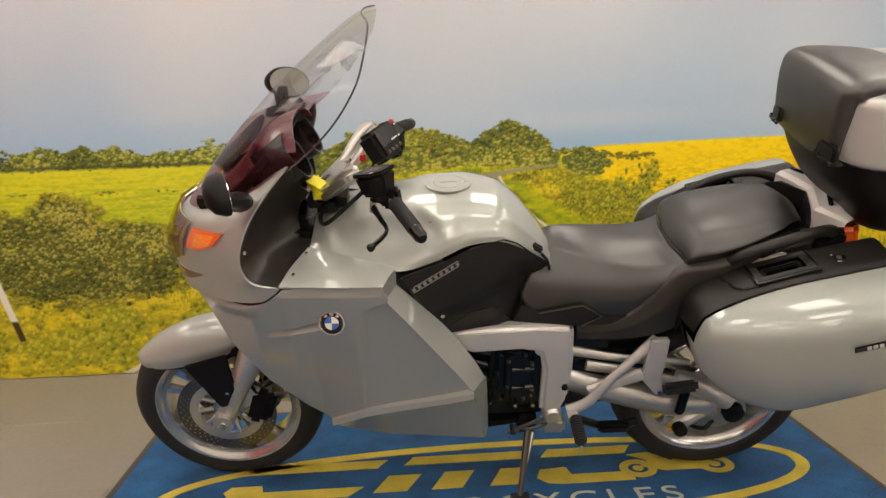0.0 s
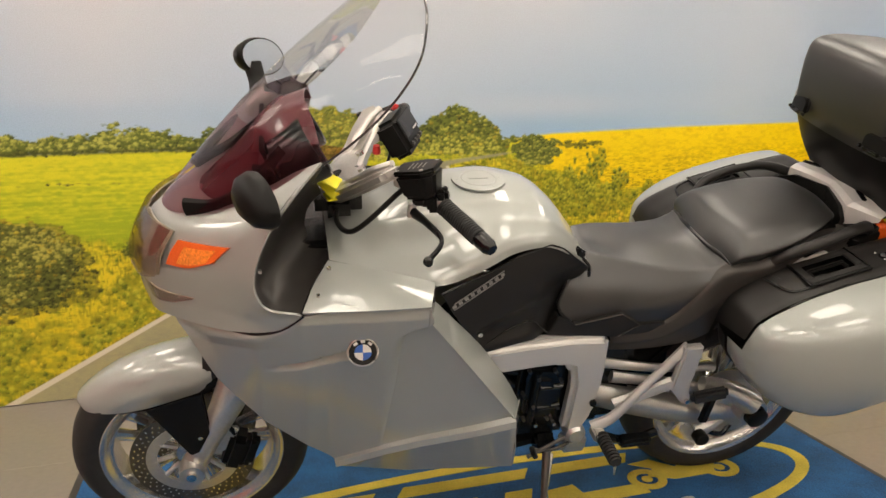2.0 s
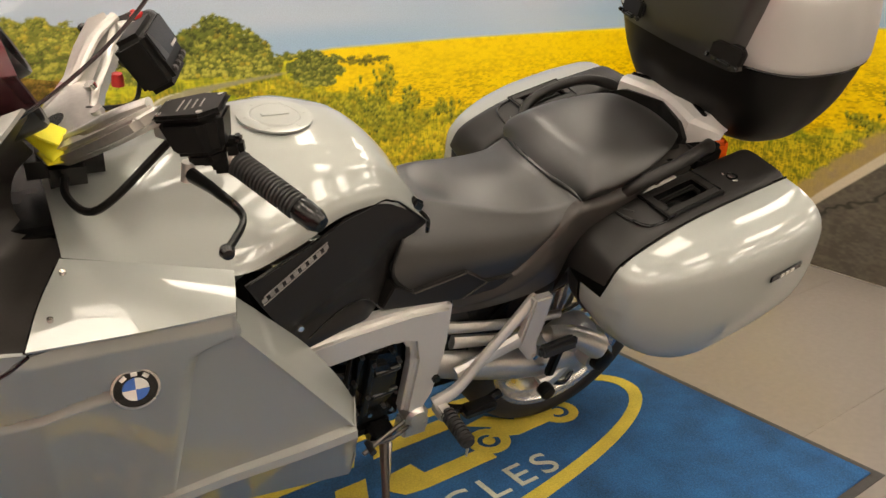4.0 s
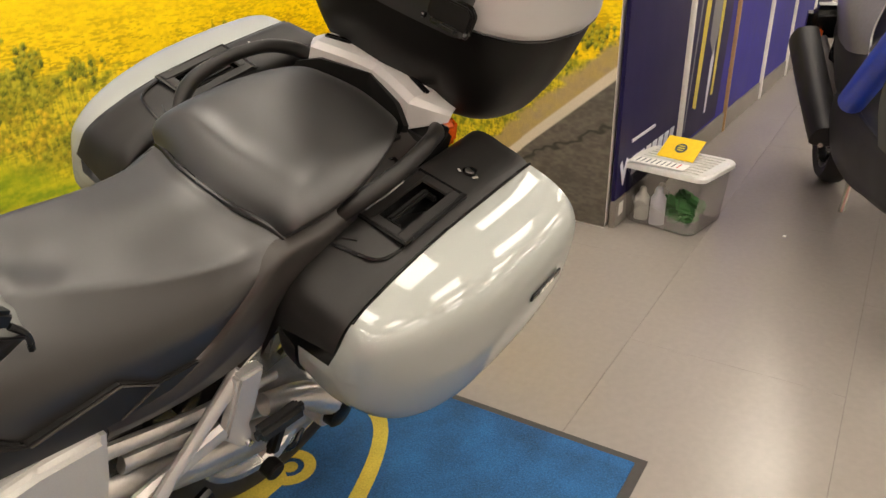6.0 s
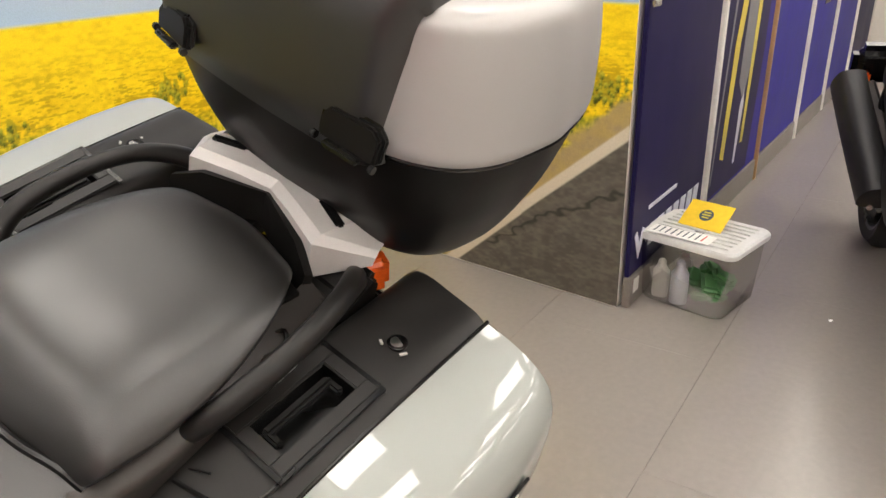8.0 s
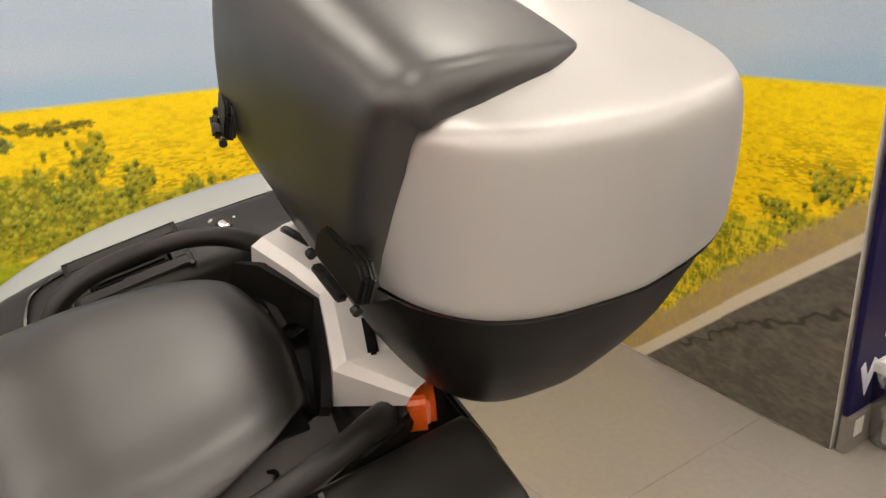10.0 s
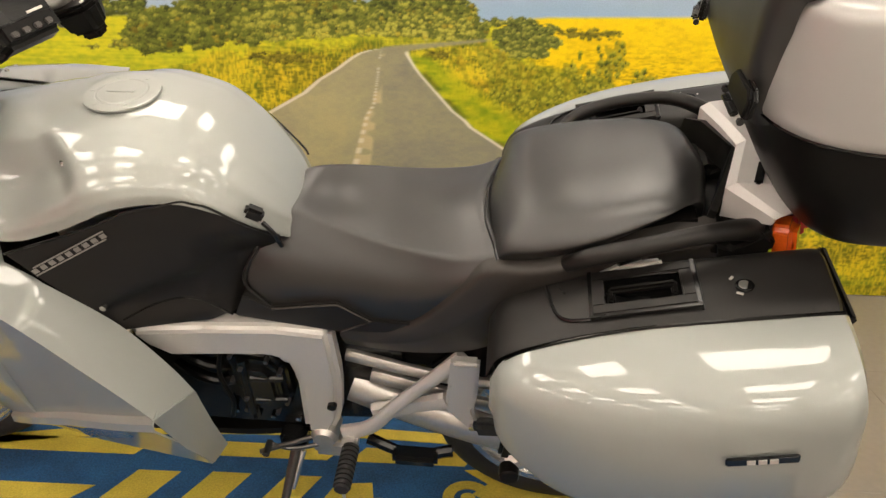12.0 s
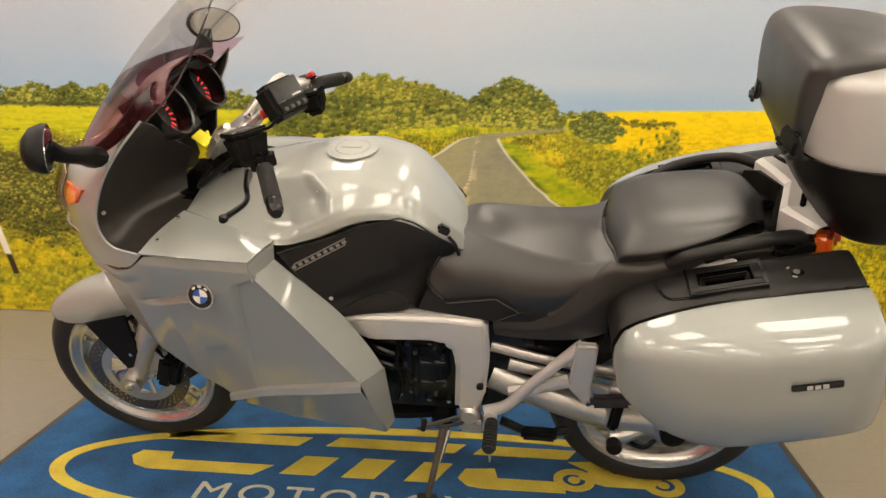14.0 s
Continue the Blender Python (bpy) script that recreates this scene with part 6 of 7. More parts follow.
TUB = [box_ring(0.938, 0.11, 1.895, 2.05), box_ring(0.945, 0.155, 1.868, 2.09), box_ring(0.974, 0.196, 1.836, 2.15), box_ring(1.05, 0.231, 1.786, 2.205), box_ring(1.115, 0.247, 1.756, 2.225), box_ring(1.160, 0.254, 1.738, 2.230)]
LIDR = [box_ring(1.163, 0.258, 1.734, 2.234), box_ring(1.172, 0.261, 1.731, 2.237), box_ring(1.192, 0.258, 1.731, 2.237), box_ring(1.25, 0.244, 1.732, 2.227, 3.8), box_ring(1.302, 0.228, 1.735, 2.210, 4.0), box_ring(1.318, 0.221, 1.738, 2.200, 4.0),
        box_ring(1.328, 0.211, 1.747, 2.187, 4.0), box_ring(1.333, 0.195, 1.760, 2.165, 4.0), box_ring(1.342, 0.14, 1.80, 2.10, 3.6), box_ring(1.348, 0.05, 1.87, 2.00, 3.0)]
top_case = part("top_case", grid_mesh(net(TUB, 26, 96, True), closed=True, caps=True), PLASTIC, bike, "large top case with black tub and silver lid")
part("lid", grid_mesh(net(LIDR, 60, 120, True), closed=True, caps=True), LIDSILVER, top_case, "satin silver top case lid")
part("seam", tube(box_ring(1.1615, 0.2575, 1.7345, 2.2325) + box_ring(1.1615, 0.2575, 1.7345, 2.2325)[:1], 0.0028, 6, 140), GLOSSBLACK, top_case)
# padded black back rest over the lid's front and top
PADN = 41
profile = smooth_line([(1.738, 0, 1.135), (1.722, 0, 1.170), (1.716, 0, 1.21), (1.713, 0, 1.26), (1.714, 0, 1.312), (1.725, 0, 1.346), (1.754, 0, 1.366), (1.80, 0, 1.373), (1.88, 0, 1.372), (1.95, 0, 1.366), (1.985, 0, 1.354), (1.998, 0, 1.334)], 60)
pad = np.zeros((60, PADN, 3))
for i, (px_, _, pz) in enumerate(profile):
    f = i / 59
    hw = np.interp(f, [0, 0.12, 0.36, 0.48, 0.62, 0.80, 0.92, 1], [0.165, 0.160, 0.166, 0.174, 0.164, 0.142, 0.118, 0.095])
    t = np.array(profile[min(i + 1, 59)]) - np.array(profile[max(i - 1, 0)])
    t /= np.linalg.norm(t)
    nx, nz = -t[2], t[0]                 # outward from the lid
    for j in range(PADN):
        q = math.sin(math.pi / 2 * (-1 + 2 * j / (PADN - 1)))
        roll = max(0.0, abs(q) - 0.86) / 0.14
        roll = 1 - math.sqrt(max(0.0, 1 - roll * roll))
        d = 0.008 * q * q + 0.034 * roll
        pad[i, j] = (px_ - nx * d, 0.03 + (hw + 0.03) * q, pz - nz * d)
part("back_pad", grid_mesh(pad, thick=0.012), LEATHER, top_case, "soft black back rest pad", sharp=60)
for s in (1, -1):
    m = pose(1.722 if s > 0 else 1.724, -0.136 if s > 0 else 0.172, 1.180, s * 2, 4, 3 if s > 0 else -14)
    plate = part("latch", prism([(-0.042, -0.018), (0.040, -0.018), (0.042, 0.006), (0.030, 0.020), (-0.030, 0.022), (-0.042, 0.012)], -0.006, 0.008, 0.003, axis="x"), PLASTIC, top_case, "black lid latch")
    plate.matrix_basis = m
    part("latch_rim", prism([(-0.046, -0.014), (0.044, -0.014), (0.0465, 0.008), (0.033, 0.0245), (-0.033, 0.0265), (-0.0465, 0.015)], 0.001, 0.007, 0.002, axis="x"), GLOSSBLACK, plate)
    for y in (-0.045, 0.040):
        part("latch_pin", rod((-0.006, y, -0.020), (-0.006, y + 0.006, -0.020), 0.005, 10), GLOSSBLACK, plate)
    part("latch_pull", rbox((-0.010, 0.0, -0.020), (0.012, 0.052, 0.009), 0.003), GLOSSBLACK, plate)

# windscreen
screen_rows = [
    [(0.215, -0.205, 1.128), (0.105, -0.150, 1.085), (0.035, -0.080, 1.058), (0.010, 0, 1.050)],
    [(0.350, -0.246, 1.222), (0.245, -0.190, 1.205), (0.165, -0.100, 1.202), (0.138, 0, 1.202)],
    [(0.462, -0.265, 1.325), (0.375, -0.205, 1.335), (0.305, -0.110, 1.345), (0.282, 0, 1.348)],
]
screen_rows += [
    [(0.532, -0.262, 1.425), (0.480, -0.200, 1.438), (0.425, -0.110, 1.448), (0.404, 0, 1.452)],
    [(0.556, -0.205, 1.497), (0.538, -0.150, 1.512), (0.513, -0.080, 1.522), (0.502, 0, 1.525)],
    [(0.560, -0.120, 1.532), (0.553, -0.085, 1.538), (0.541, -0.045, 1.542), (0.536, 0, 1.543)],
]
SCREEN = net(mirror_rows(screen_rows), 36, 40)
CUT = 13
wind = part("windscreen", grid_mesh(SCREEN[CUT:]), CLEAR, bike, "tall clear curved windscreen", recalc=False)
part("lower_screen", grid_mesh(SCREEN[:CUT + 1]), TINTED, wind, "red tinted lower screen", recalc=False)
part("edge", tube(np.concatenate([SCREEN[:, 0], SCREEN[-1, 1:]])[::2], 0.0024, 8, 70), SCREENEDGE, wind, "dark polished screen edge")
for s in (1, -1):
    part("screen_arm", tube([(0.075, s * -0.118, 1.083), (0.14, s * -0.150, 1.100), (0.215, s * -0.165, 1.150), (0.285, s * -0.150, 1.215)], [0.012, 0.008, 0.008, 0.010], 8, 18, flat=1.8), PLASTIC, bike, "black screen adjuster arm")

# dash behind the screen, and twin dial pod
DASH = net(mirror_rows([[(0.175, -0.155, 1.110), (0.130, -0.100, 1.090), (0.10, -0.04, 1.085), (0.095, 0, 1.085)],
                        [(0.240, -0.165, 1.165), (0.210, -0.105, 1.165), (0.185, -0.045, 1.165), (0.180, 0, 1.165)],
                        [(0.300, -0.155, 1.225), (0.275, -0.105, 1.240), (0.262, -0.050, 1.250), (0.258, 0, 1.250)],
                        [(0.355, -0.145, 1.228), (0.345, -0.110, 1.262), (0.335, -0.050, 1.280), (0.332, 0, 1.278)]]), 20, 30)
part("dash_cover", grid_mesh(DASH, thick=0.004), MAROON, bike, "dark red glossy dash cover behind the screen")
pod = part("instrument_pod", rbox((0.268, -0.005, 1.150), (0.08, 0.345, 0.150), 0.035, (0, -24, 0), segments=4), PLASTIC, bike, "black twin-dial instrument pod")
DIAL = material("dial_face", (0.02, 0.018, 0.018), 0.3)
# red print with added glow, so the marks show inside the dark hoods
DIALREDGLOW = glow("dial_red_marks_glowing", (0.85, 0.05, 0.05), 0.5)
for y in (-0.108, 0.092):
    m = pose(0.322 if y < 0 else 0.322, y, 1.190 if y < 0 else 1.180, 0, -30, 4)
    o = part("dial_hood", lathe([(-0.06, 0.060), (0.026, 0.070), (0.032, 0.068), (0.030, 0.062), (-0.012, 0.056), (-0.014, 0.0)], (0, 0, 0), "x", 36), GLOSSBLACK, pod)
    o.matrix_basis = m
    o = part("dial_face", lathe([(-0.0135, 0.055), (-0.010, 0.055), (-0.010, 0.0)], (0, 0, 0), "x", 32), DIAL, pod)
    o.matrix_basis = m
    for k in range(11):
        a = math.radians(20 - k * 20)
        o = part("dial_mark", rbox((-0.0085, 0.041 * math.cos(a), 0.041 * math.sin(a)), (0.002, 0.004, 0.014), 0, (math.degrees(a) - 90, 0, 0)), DIALREDGLOW, pod)
        o.matrix_basis = m
part("dial_visor", prism([(-0.135, 1.215), (-0.06, 1.245), (0.06, 1.245), (0.13, 1.215), (0.19, 1.225), (0.215, 1.245), (0.12, 1.255), (0.05, 1.262), (-0.05, 1.262), (-0.11, 1.240)], 0.285, 0.330, 0.005, axis="x"), PLASTIC, pod)
part("dial_disc", lathe([(0.0, 0.0), (0.0, 0.022), (0.002, 0.022), (0.002, 0.0)], (0.314, -0.108, 1.182), "x", 24), GREYPLASTIC, pod)
part("pod_centre", rbox((0.312, -0.008, 1.180), (0.030, 0.090, 0.100), 0.012, (0, -30, 4), segments=3), PLASTIC, pod)
part("display", rbox((0.330, 0, 1.135), (0.010, 0.05, 0.06), 0.004, (0, -22, 0)), GLOSSBLACK, pod)

# black inner panels of the cockpit
COCK = net([[(0.350, -0.252, 1.230), (0.285, -0.276, 1.162), (0.234, -0.291, 1.086), (0.208, -0.306, 1.000), (0.233, -0.309, 0.946), (0.300, -0.315, 0.924)],
            [(0.355, -0.215, 1.205), (0.285, -0.235, 1.140), (0.238, -0.245, 1.065), (0.218, -0.258, 0.985), (0.245, -0.272, 0.942), (0.312, -0.285, 0.930)],
            [(0.345, -0.150, 1.150), (0.300, -0.150, 1.090), (0.265, -0.165, 1.030), (0.255, -0.190, 0.975), (0.29, -0.215, 0.955), (0.345, -0.225, 0.958)],
            [(0.36, -0.07, 1.08), (0.33, -0.06, 1.04), (0.32, -0.07, 1.00), (0.33, -0.09, 0.975), (0.36, -0.12, 0.965), (0.385, -0.15, 0.970)]], 22, 34)
both("cockpit_panel", COCK[:, ::-1], SPARGREY, 0.004, "dark grey inner cockpit panel")
part("cockpit_floor", rbox((0.36, 0, 0.965), (0.16, 0.24, 0.03), 0.01), GLOSSBLACK, bike)
part("steering_head", rbox((0.40, 0, 1.03), (0.11, 0.13, 0.09), 0.03), GLOSSBLACK, bike)
for s in (1, -1):
    part("cockpit_screw", lathe([(-0.003, 0.004), (0.004, 0.004)], (0.222, s * -0.292, 1.020), n=8), STEEL, bike)

# handlebars, turned slightly to the left
CAST = [(0.355, -0.050), (0.385, -0.088), (0.430, -0.120), (0.470, -0.158), (0.520, -0.190), (0.560, -0.185), (0.560, -0.150), (0.515, -0.105), (0.480, -0.060), (0.465, 0.0),
        (0.480, 0.065), (0.515, 0.115), (0.548, 0.160), (0.545, 0.200), (0.505, 0.205), (0.460, 0.165), (0.425, 0.120), (0.385, 0.085), (0.355, 0.050)]
cast_bm = prism([(x - 0.455, y) for x, y in CAST], -0.016, 0.016, 0.009, segments=3, axis="z")
for v in cast_bm.verts:
    v.co.z += 0.040 * max(0.0, abs(v.co.y) - 0.09) / 0.1       # the arms sweep upward
bars = part("handlebar_yoke", cast_bm, ALU, bike, "cast aluminium handlebar yoke")
bars.matrix_basis = pose(0.455, 0.006, 1.098, 0, -29, -3.5)
for s in (1, -1):
    part("yoke_rib", tube([(-0.085, s * 0.050, 0.014), (-0.02, s * 0.085, 0.020), (0.05, s * 0.145, 0.045), (0.095, s * 0.170, 0.050)], [0.007, 0.011, 0.012, 0.010], 10, 18, flat=0.8), ALU, bars)
    part("yoke_pocket", rbox((-0.045, s * 0.045, 0.0155), (0.050, 0.030, 0.006), 0.003, (0, 0, s * 25)), GREYPLASTIC, bars)
part("ignition_lock", lathe([(0.012, 0.0), (0.012, 0.018), (0.0, 0.022), (-0.02, 0.022)], (-0.055, -0.010, 0.012), "z", 20), GLOSSBLACK, bars)
for s in (1, -1):
    part("yoke_bolt", lathe([(0.015, 0.010), (0.024, 0.010), (0.024, 0.0)], (0.012, s * 0.045, 0.0), "z", 12), STEEL, bars)
for s, gi, ge in ((-1, (0.600, -0.225, 1.118), (0.674, -0.374, 1.087)), (1, (0.565, 0.270, 1.125), (0.633, 0.424, 1.095))):
    A, B = np.array(gi), np.array(ge)
    part("bar", tube([(0.520, s * 0.165 + 0.010, 1.152), (0.550, s * 0.195 + 0.012, 1.145), tuple(A), tuple(lerp(A, B, 0.3))], [0.020, 0.018, 0.014, 0.012], 14, 20, flat=1.2), ALU, bike, "silver handlebar")
    d = Vector(B - A).normalized()
    span = float(np.linalg.norm(B - A))
    ribs = [(0.06 * span, 0.0), (0.06 * span, 0.020), (0.075 * span, 0.020)]
    for k in range(17):
        u = (0.09 + k * 0.038) * span
        ribs += [(u, 0.0165), (u + 0.010 * span, 0.0165), (u + 0.014 * span, 0.0192), (u + 0.030 * span, 0.0192)]
    ribs += [(0.74 * span, 0.0165), (0.74 * span, 0.0)]
    gr = lathe(ribs, (0, 0, 0), "x", 18)
    bmesh.ops.transform(gr, matrix=Matrix.Translation(A) @ d.to_track_quat("X", "Z").to_matrix().to_4x4(), verts=gr.verts)
    part("grip", gr, GRIPRUBBER, bike, "ribbed black rubber grip")
    part("bar_end", tube([tuple(lerp(A, B, 0.72)), tuple(lerp(A, B, 0.80)), tuple(lerp(A, B, 0.82)), tuple(lerp(A, B, 0.98)), tuple(B)], [0.0165, 0.0185, 0.0175, 0.0175, 0.012], 16, 12), GLOSSBLACK, bike, "black bar end weight")
    sw = rbox((0, 0, 0), (0.050, 0.060, 0.055), 0.014, segments=3)
    rbox((0.02, s * 0.012, 0.012), (0.03, 0.028, 0.03), 0.008, bm=sw)
    o = part("switch_block", sw, PLASTIC, bike, "black switch cluster")
    o.matrix_basis = pose(*lerp(A, B, -0.14), 0, -10, s * 24)
    part("switch_button", rbox((0.028, s * 0.012, 0.025), (0.012, 0.016, 0.010), 0.003), RED if s > 0 else GLOSSBLACK, o)
    res = prism([(-0.042, -0.030), (0.020, -0.046), (0.046, -0.030), (0.046, 0.034), (0.010, 0.046), (-0.042, 0.036)], -0.045, 0.010, 0.008, segments=3, axis="z")
    for v in res.verts:
        if v.co.z < -0.02:
            v.co.x, v.co.y = v.co.x * 0.82, v.co.y * 0.84
    o = part("fluid_reservoir", res, PLASTIC, bike, "black fluid reservoir with screwed cover")
    o.matrix_basis = pose(0.553 if s < 0 else 0.565, -0.200 if s < 0 else 0.225, 1.176 if s < 0 else 1.118, 5 * s, -16, s * 26)
    part("cover", prism([(-0.046, -0.033), (0.021, -0.050), (0.050, -0.032), (0.050, 0.037), (0.010, 0.050), (-0.046, 0.039)], 0.009, 0.019, 0.005, axis="z"), PLASTIC, o)
    for dx, dy in ((-0.036, -0.024), (0.022, -0.038), (-0.034, 0.029), (0.038, 0.026)):
        part("cover_screw", lathe([(0.017, 0.0045), (0.0205, 0.0045), (0.0205, 0.0)], (dx, dy, 0), "z", 10), STEEL, o)
    for k in range(4):
        part("print_line", rbox((-0.012 + k * 0.010, 0.0, 0.0195), (0.002, 0.044 - 0.004 * k, 0.0008), 0), DIMBAR, o)
    part("lever_clamp", prism([(-0.020, -0.02), (0.012, -0.03), (0.030, -0.012), (0.020, 0.03), (-0.018, 0.03)], -0.062, -0.044, 0.005, axis="z"), PLASTIC, o, "black lever clamp")
    T = np.array((0.548, -0.361, 1.062)) if s < 0 else np.array((0.50, 0.40, 1.085))
    part("lever", tube([(0.545, -0.190, 1.085) if s < 0 else (0.52, 0.235, 1.10), tuple(lerp(A, B, 0.25) + np.array([-0.052, 0, -0.020])), tuple(lerp(A, B, 0.6) + np.array([-0.060, 0, -0.020])), tuple(T)], [0.009, 0.0065, 0.005, 0.006], 10, 22, flat=1.5), GLOSSBLACK, bike, "black hand lever")
    part("lever_ball", lathe([(-0.011, 0.0), (-0.008, 0.008), (0, 0.011), (0.008, 0.008), (0.011, 0.0)], tuple(T), "y", 14), GLOSSBLACK, bike)
    part("lever_pivot", lathe([(0.014, 0.0), (0.014, 0.009), (-0.016, 0.012)], (0.545 if s < 0 else 0.52, -0.190 if s < 0 else 0.235, 1.090), "z", 12), ALU, bike)
    part("clutch_hose" if s < 0 else "brake_hose", tube([tuple(lerp(A, B, -0.35) + np.array([-0.05, 0, 0.0])), (0.42, s * 0.19, 1.045), (0.39, s * 0.11, 1.025), (0.40, s * 0.03, 1.035)], 0.006, 8, 22), PLASTIC, bike)
unit = part("radio_unit", rbox((0, 0, 0), (0.060, 0.115, 0.095), 0.012, segments=3), PLASTIC, bike, "black square control unit on the handlebar")
unit.matrix_basis = pose(0.556, 0.058, 1.165, 0, -34, -24)
part("unit_face", rbox((0.0305, 0, 0.016), (0.005, 0.098, 0.052), 0.002), GLOSSBLACK, unit)
for k in range(4):
    part("unit_button", rbox((0.032, -0.033 + k * 0.022, -0.028), (0.006, 0.014, 0.010), 0.002), GREYPLASTIC, unit)
part("unit_mark", rbox((0.0335, 0.022, -0.004), (0.002, 0.030, 0.004), 0), PALEBAR, unit)
part("unit_cable", tube([(0.54, 0.075, 1.13), (0.52, 0.03, 1.10), (0.47, -0.02, 1.115), (0.42, 0.02, 1.10)], 0.004, 6, 20), PLASTIC, bike)
part("red_switch", rbox((0.572, 0.250, 1.162), (0.022, 0.016, 0.012), 0.004, (0, -20, 10)), RED, bike)
part("red_cap", lathe([(0.012, 0.0), (0.012, 0.008), (0, 0.010), (-0.008, 0.010)], (0.500, 0.055, 1.125), "z", 12), RED, bike)
tag = rbox((0, 0, 0), (0.030, 0.050, 0.004), 0.0015)
rbox((0.004, 0.004, 0.010), (0.024, 0.036, 0.003), 0.001, (20, 15, 30), tag)
rbox((-0.01, -0.012, -0.010), (0.022, 0.030, 0.003), 0.001, (-30, 25, -20), tag)
o = part("key_tag", tag, YELLOWTAG, bike, "crumpled yellow paper key tag")
o.matrix_basis = pose(0.382, -0.056, 1.090, 25, -30, 20) @ Matrix.Scale(1.35, 4)

# mirrors
for s in (-1, 1):
    c = np.array((0.236, s * 0.425, 1.245))
    shell = lathe([(-0.050, 0.0), (-0.045, 0.030), (-0.028, 0.052), (0.0, 0.062), (0.012, 0.060), (0.010, 0.0)], (0, 0, 0), "x", 32)
    for v in shell.verts:
        v.co.y *= 1.30
        v.co.z *= 0.80
    o = part("mirror", shell, PLASTIC, bike, "black rear-view mirror")
    o.matrix_basis = pose(*c, s * -16, -14 if s > 0 else 4, -42 if s > 0 else 26) @ Matrix.Scale(1.0 if s > 0 else 0.80, 4)
    glass_bm = lathe([(0.011, 0.0), (0.0135, 0.0), (0.0135, 0.056), (0.011, 0.056)], (0, 0, 0), "x", 32)
    for v in glass_bm.verts:
        v.co.y *= 1.30
        v.co.z *= 0.80
    part("mirror_glass", glass_bm, MIRROR, o)
    part("mirror_arm", tube([(0.225, s * 0.268, 1.150), (0.232, s * 0.31, 1.175), (0.225, s * 0.37, 1.205), tuple(c + np.array([-0.02, -s * 0.03, -0.01]))], [0.034, 0.028, 0.022, 0.024], 12, 18, flat=0.75), PLASTIC, bike, "black mirror stalk")

# ---------- clear storage box with card and label beside the boards ----------
TUBCLEAR = thin_clear("clear_tub_plastic", (0.82, 0.82, 0.80), rough=0.15)
LIDCLEAR = material("milky_lid_plastic", (0.62, 0.62, 0.60), 0.35)
GREENTHING = material("green_cloth", (0.05, 0.22, 0.05), 0.8, vary=0.4, grain=25.0)
CARD = material("yellow_card", (0.82, 0.55, 0.02), 0.5)
CARDDARK = material("card_ink", (0.05, 0.07, 0.10), 0.5)
LABEL = material("white_paper", (0.80, 0.79, 0.76), 0.6)
box = thing("storage_box", pose(3.425, 2.36, 0, 0, 0, -12), "clear plastic storage box, half full of bottles and cloth", "storage box")
W, D, H = 0.31, 0.37, 0.255


def rounded(w, d, z, r=0.04, n=6):
    pts = []
    for cx, cy, a0 in ((1, 1, 0), (-1, 1, 90), (-1, -1, 180), (1, -1, 270)):
        for k in range(n + 1):
            a = math.radians(a0 + 90 * k / n)
            pts.append((cx * (w / 2 - r) + r * math.cos(a), cy * (d / 2 - r) + r * math.sin(a), z))
    return pts


tubg = np.array([rounded(W * 0.86, D * 0.84, 0.004), rounded(W * 0.90, D * 0.88, 0.012), rounded(W * 0.96, D * 0.95, H * 0.75), rounded(W * 0.97, D * 0.96, H)])
part("tub", grid_mesh(tubg, closed=True), TUBCLEAR, box, "clear tub", recalc=False)
part("tub_base", prism([p[:2] for p in rounded(W * 0.86, D * 0.84, 0)], 0.002, 0.005, 0, axis="z"), TUBCLEAR, box)
lidm = grid_mesh(np.array([rounded(W * 1.0, D * 1.0, H - 0.012), rounded(W * 1.03, D * 1.04, H - 0.012), rounded(W * 1.03, D * 1.04, H + 0.004), rounded(W * 1.0, D * 1.0, H + 0.012), rounded(W * 0.3, D * 0.1, H + 0.010, 0.01)]), closed=True, caps=False)
part("box_lid", lidm, LIDCLEAR, box, "milky ribbed lid")
for k in range(8):
    part("rib", rbox((-0.12 + k * 0.0343, 0, H + 0.013), (0.014, D * 0.82, 0.008), 0.003), LIDCLEAR, box)
for x, y, r, h, m, name in ((-0.09, 0.10, 0.03, 0.15, WHITE, "white bottle with a purple cap"), (-0.10, 0.02, 0.032, 0.17, PALEPRINT, "pale bottle"), (0.08, 0.10, 0.03, 0.12, WHITE, "small white bottle")):
    bt = part("bottle", lathe([(0.006, 0.0), (0.006, r), (h * 0.7, r), (h * 0.85, r * 0.5), (h * 0.95, r * 0.5), (h, r * 0.3)], (0, 0, 0), "z", 18), m)
    bt.matrix_world = box.matrix_world @ pose(x, y, 0.003, 0, 0, 0)
    tagged(bt, name + " standing in the storage box", "bottle", "bottles in the box")
cl = bmesh.new()
rng = random.Random(4)
for k in range(16):
    rbox((0.02 + rng.uniform(-0.06, 0.06), -0.04 + rng.uniform(-0.05, 0.06), 0.045 + rng.uniform(-0.03, 0.06)), (0.09, 0.07, 0.03), 0.012, (rng.uniform(-40, 40), rng.uniform(-40, 40), rng.uniform(0, 90)), cl)
cloth = part("cloth", cl, GREENTHING)
cloth.matrix_world = box.matrix_world.copy()
tagged(cloth, "crumpled green cloth inside the storage box", "cloth")
card = thing("sign_card", box.matrix_world @ pose(0.045, 0.015, H + 0.050, 0, -32, 0), "yellow card with a dark round mark on the box lid", "card")
part("card_sheet", rbox((0, 0, 0.001), (0.125, 0.165, 0.0025), 0.0005), CARD, card)
part("card_mark", lathe([(0.002, 0.026), (0.0035, 0.026), (0.0035, 0.0)], (0, 0, 0), "z", 24), CARDDARK, card)
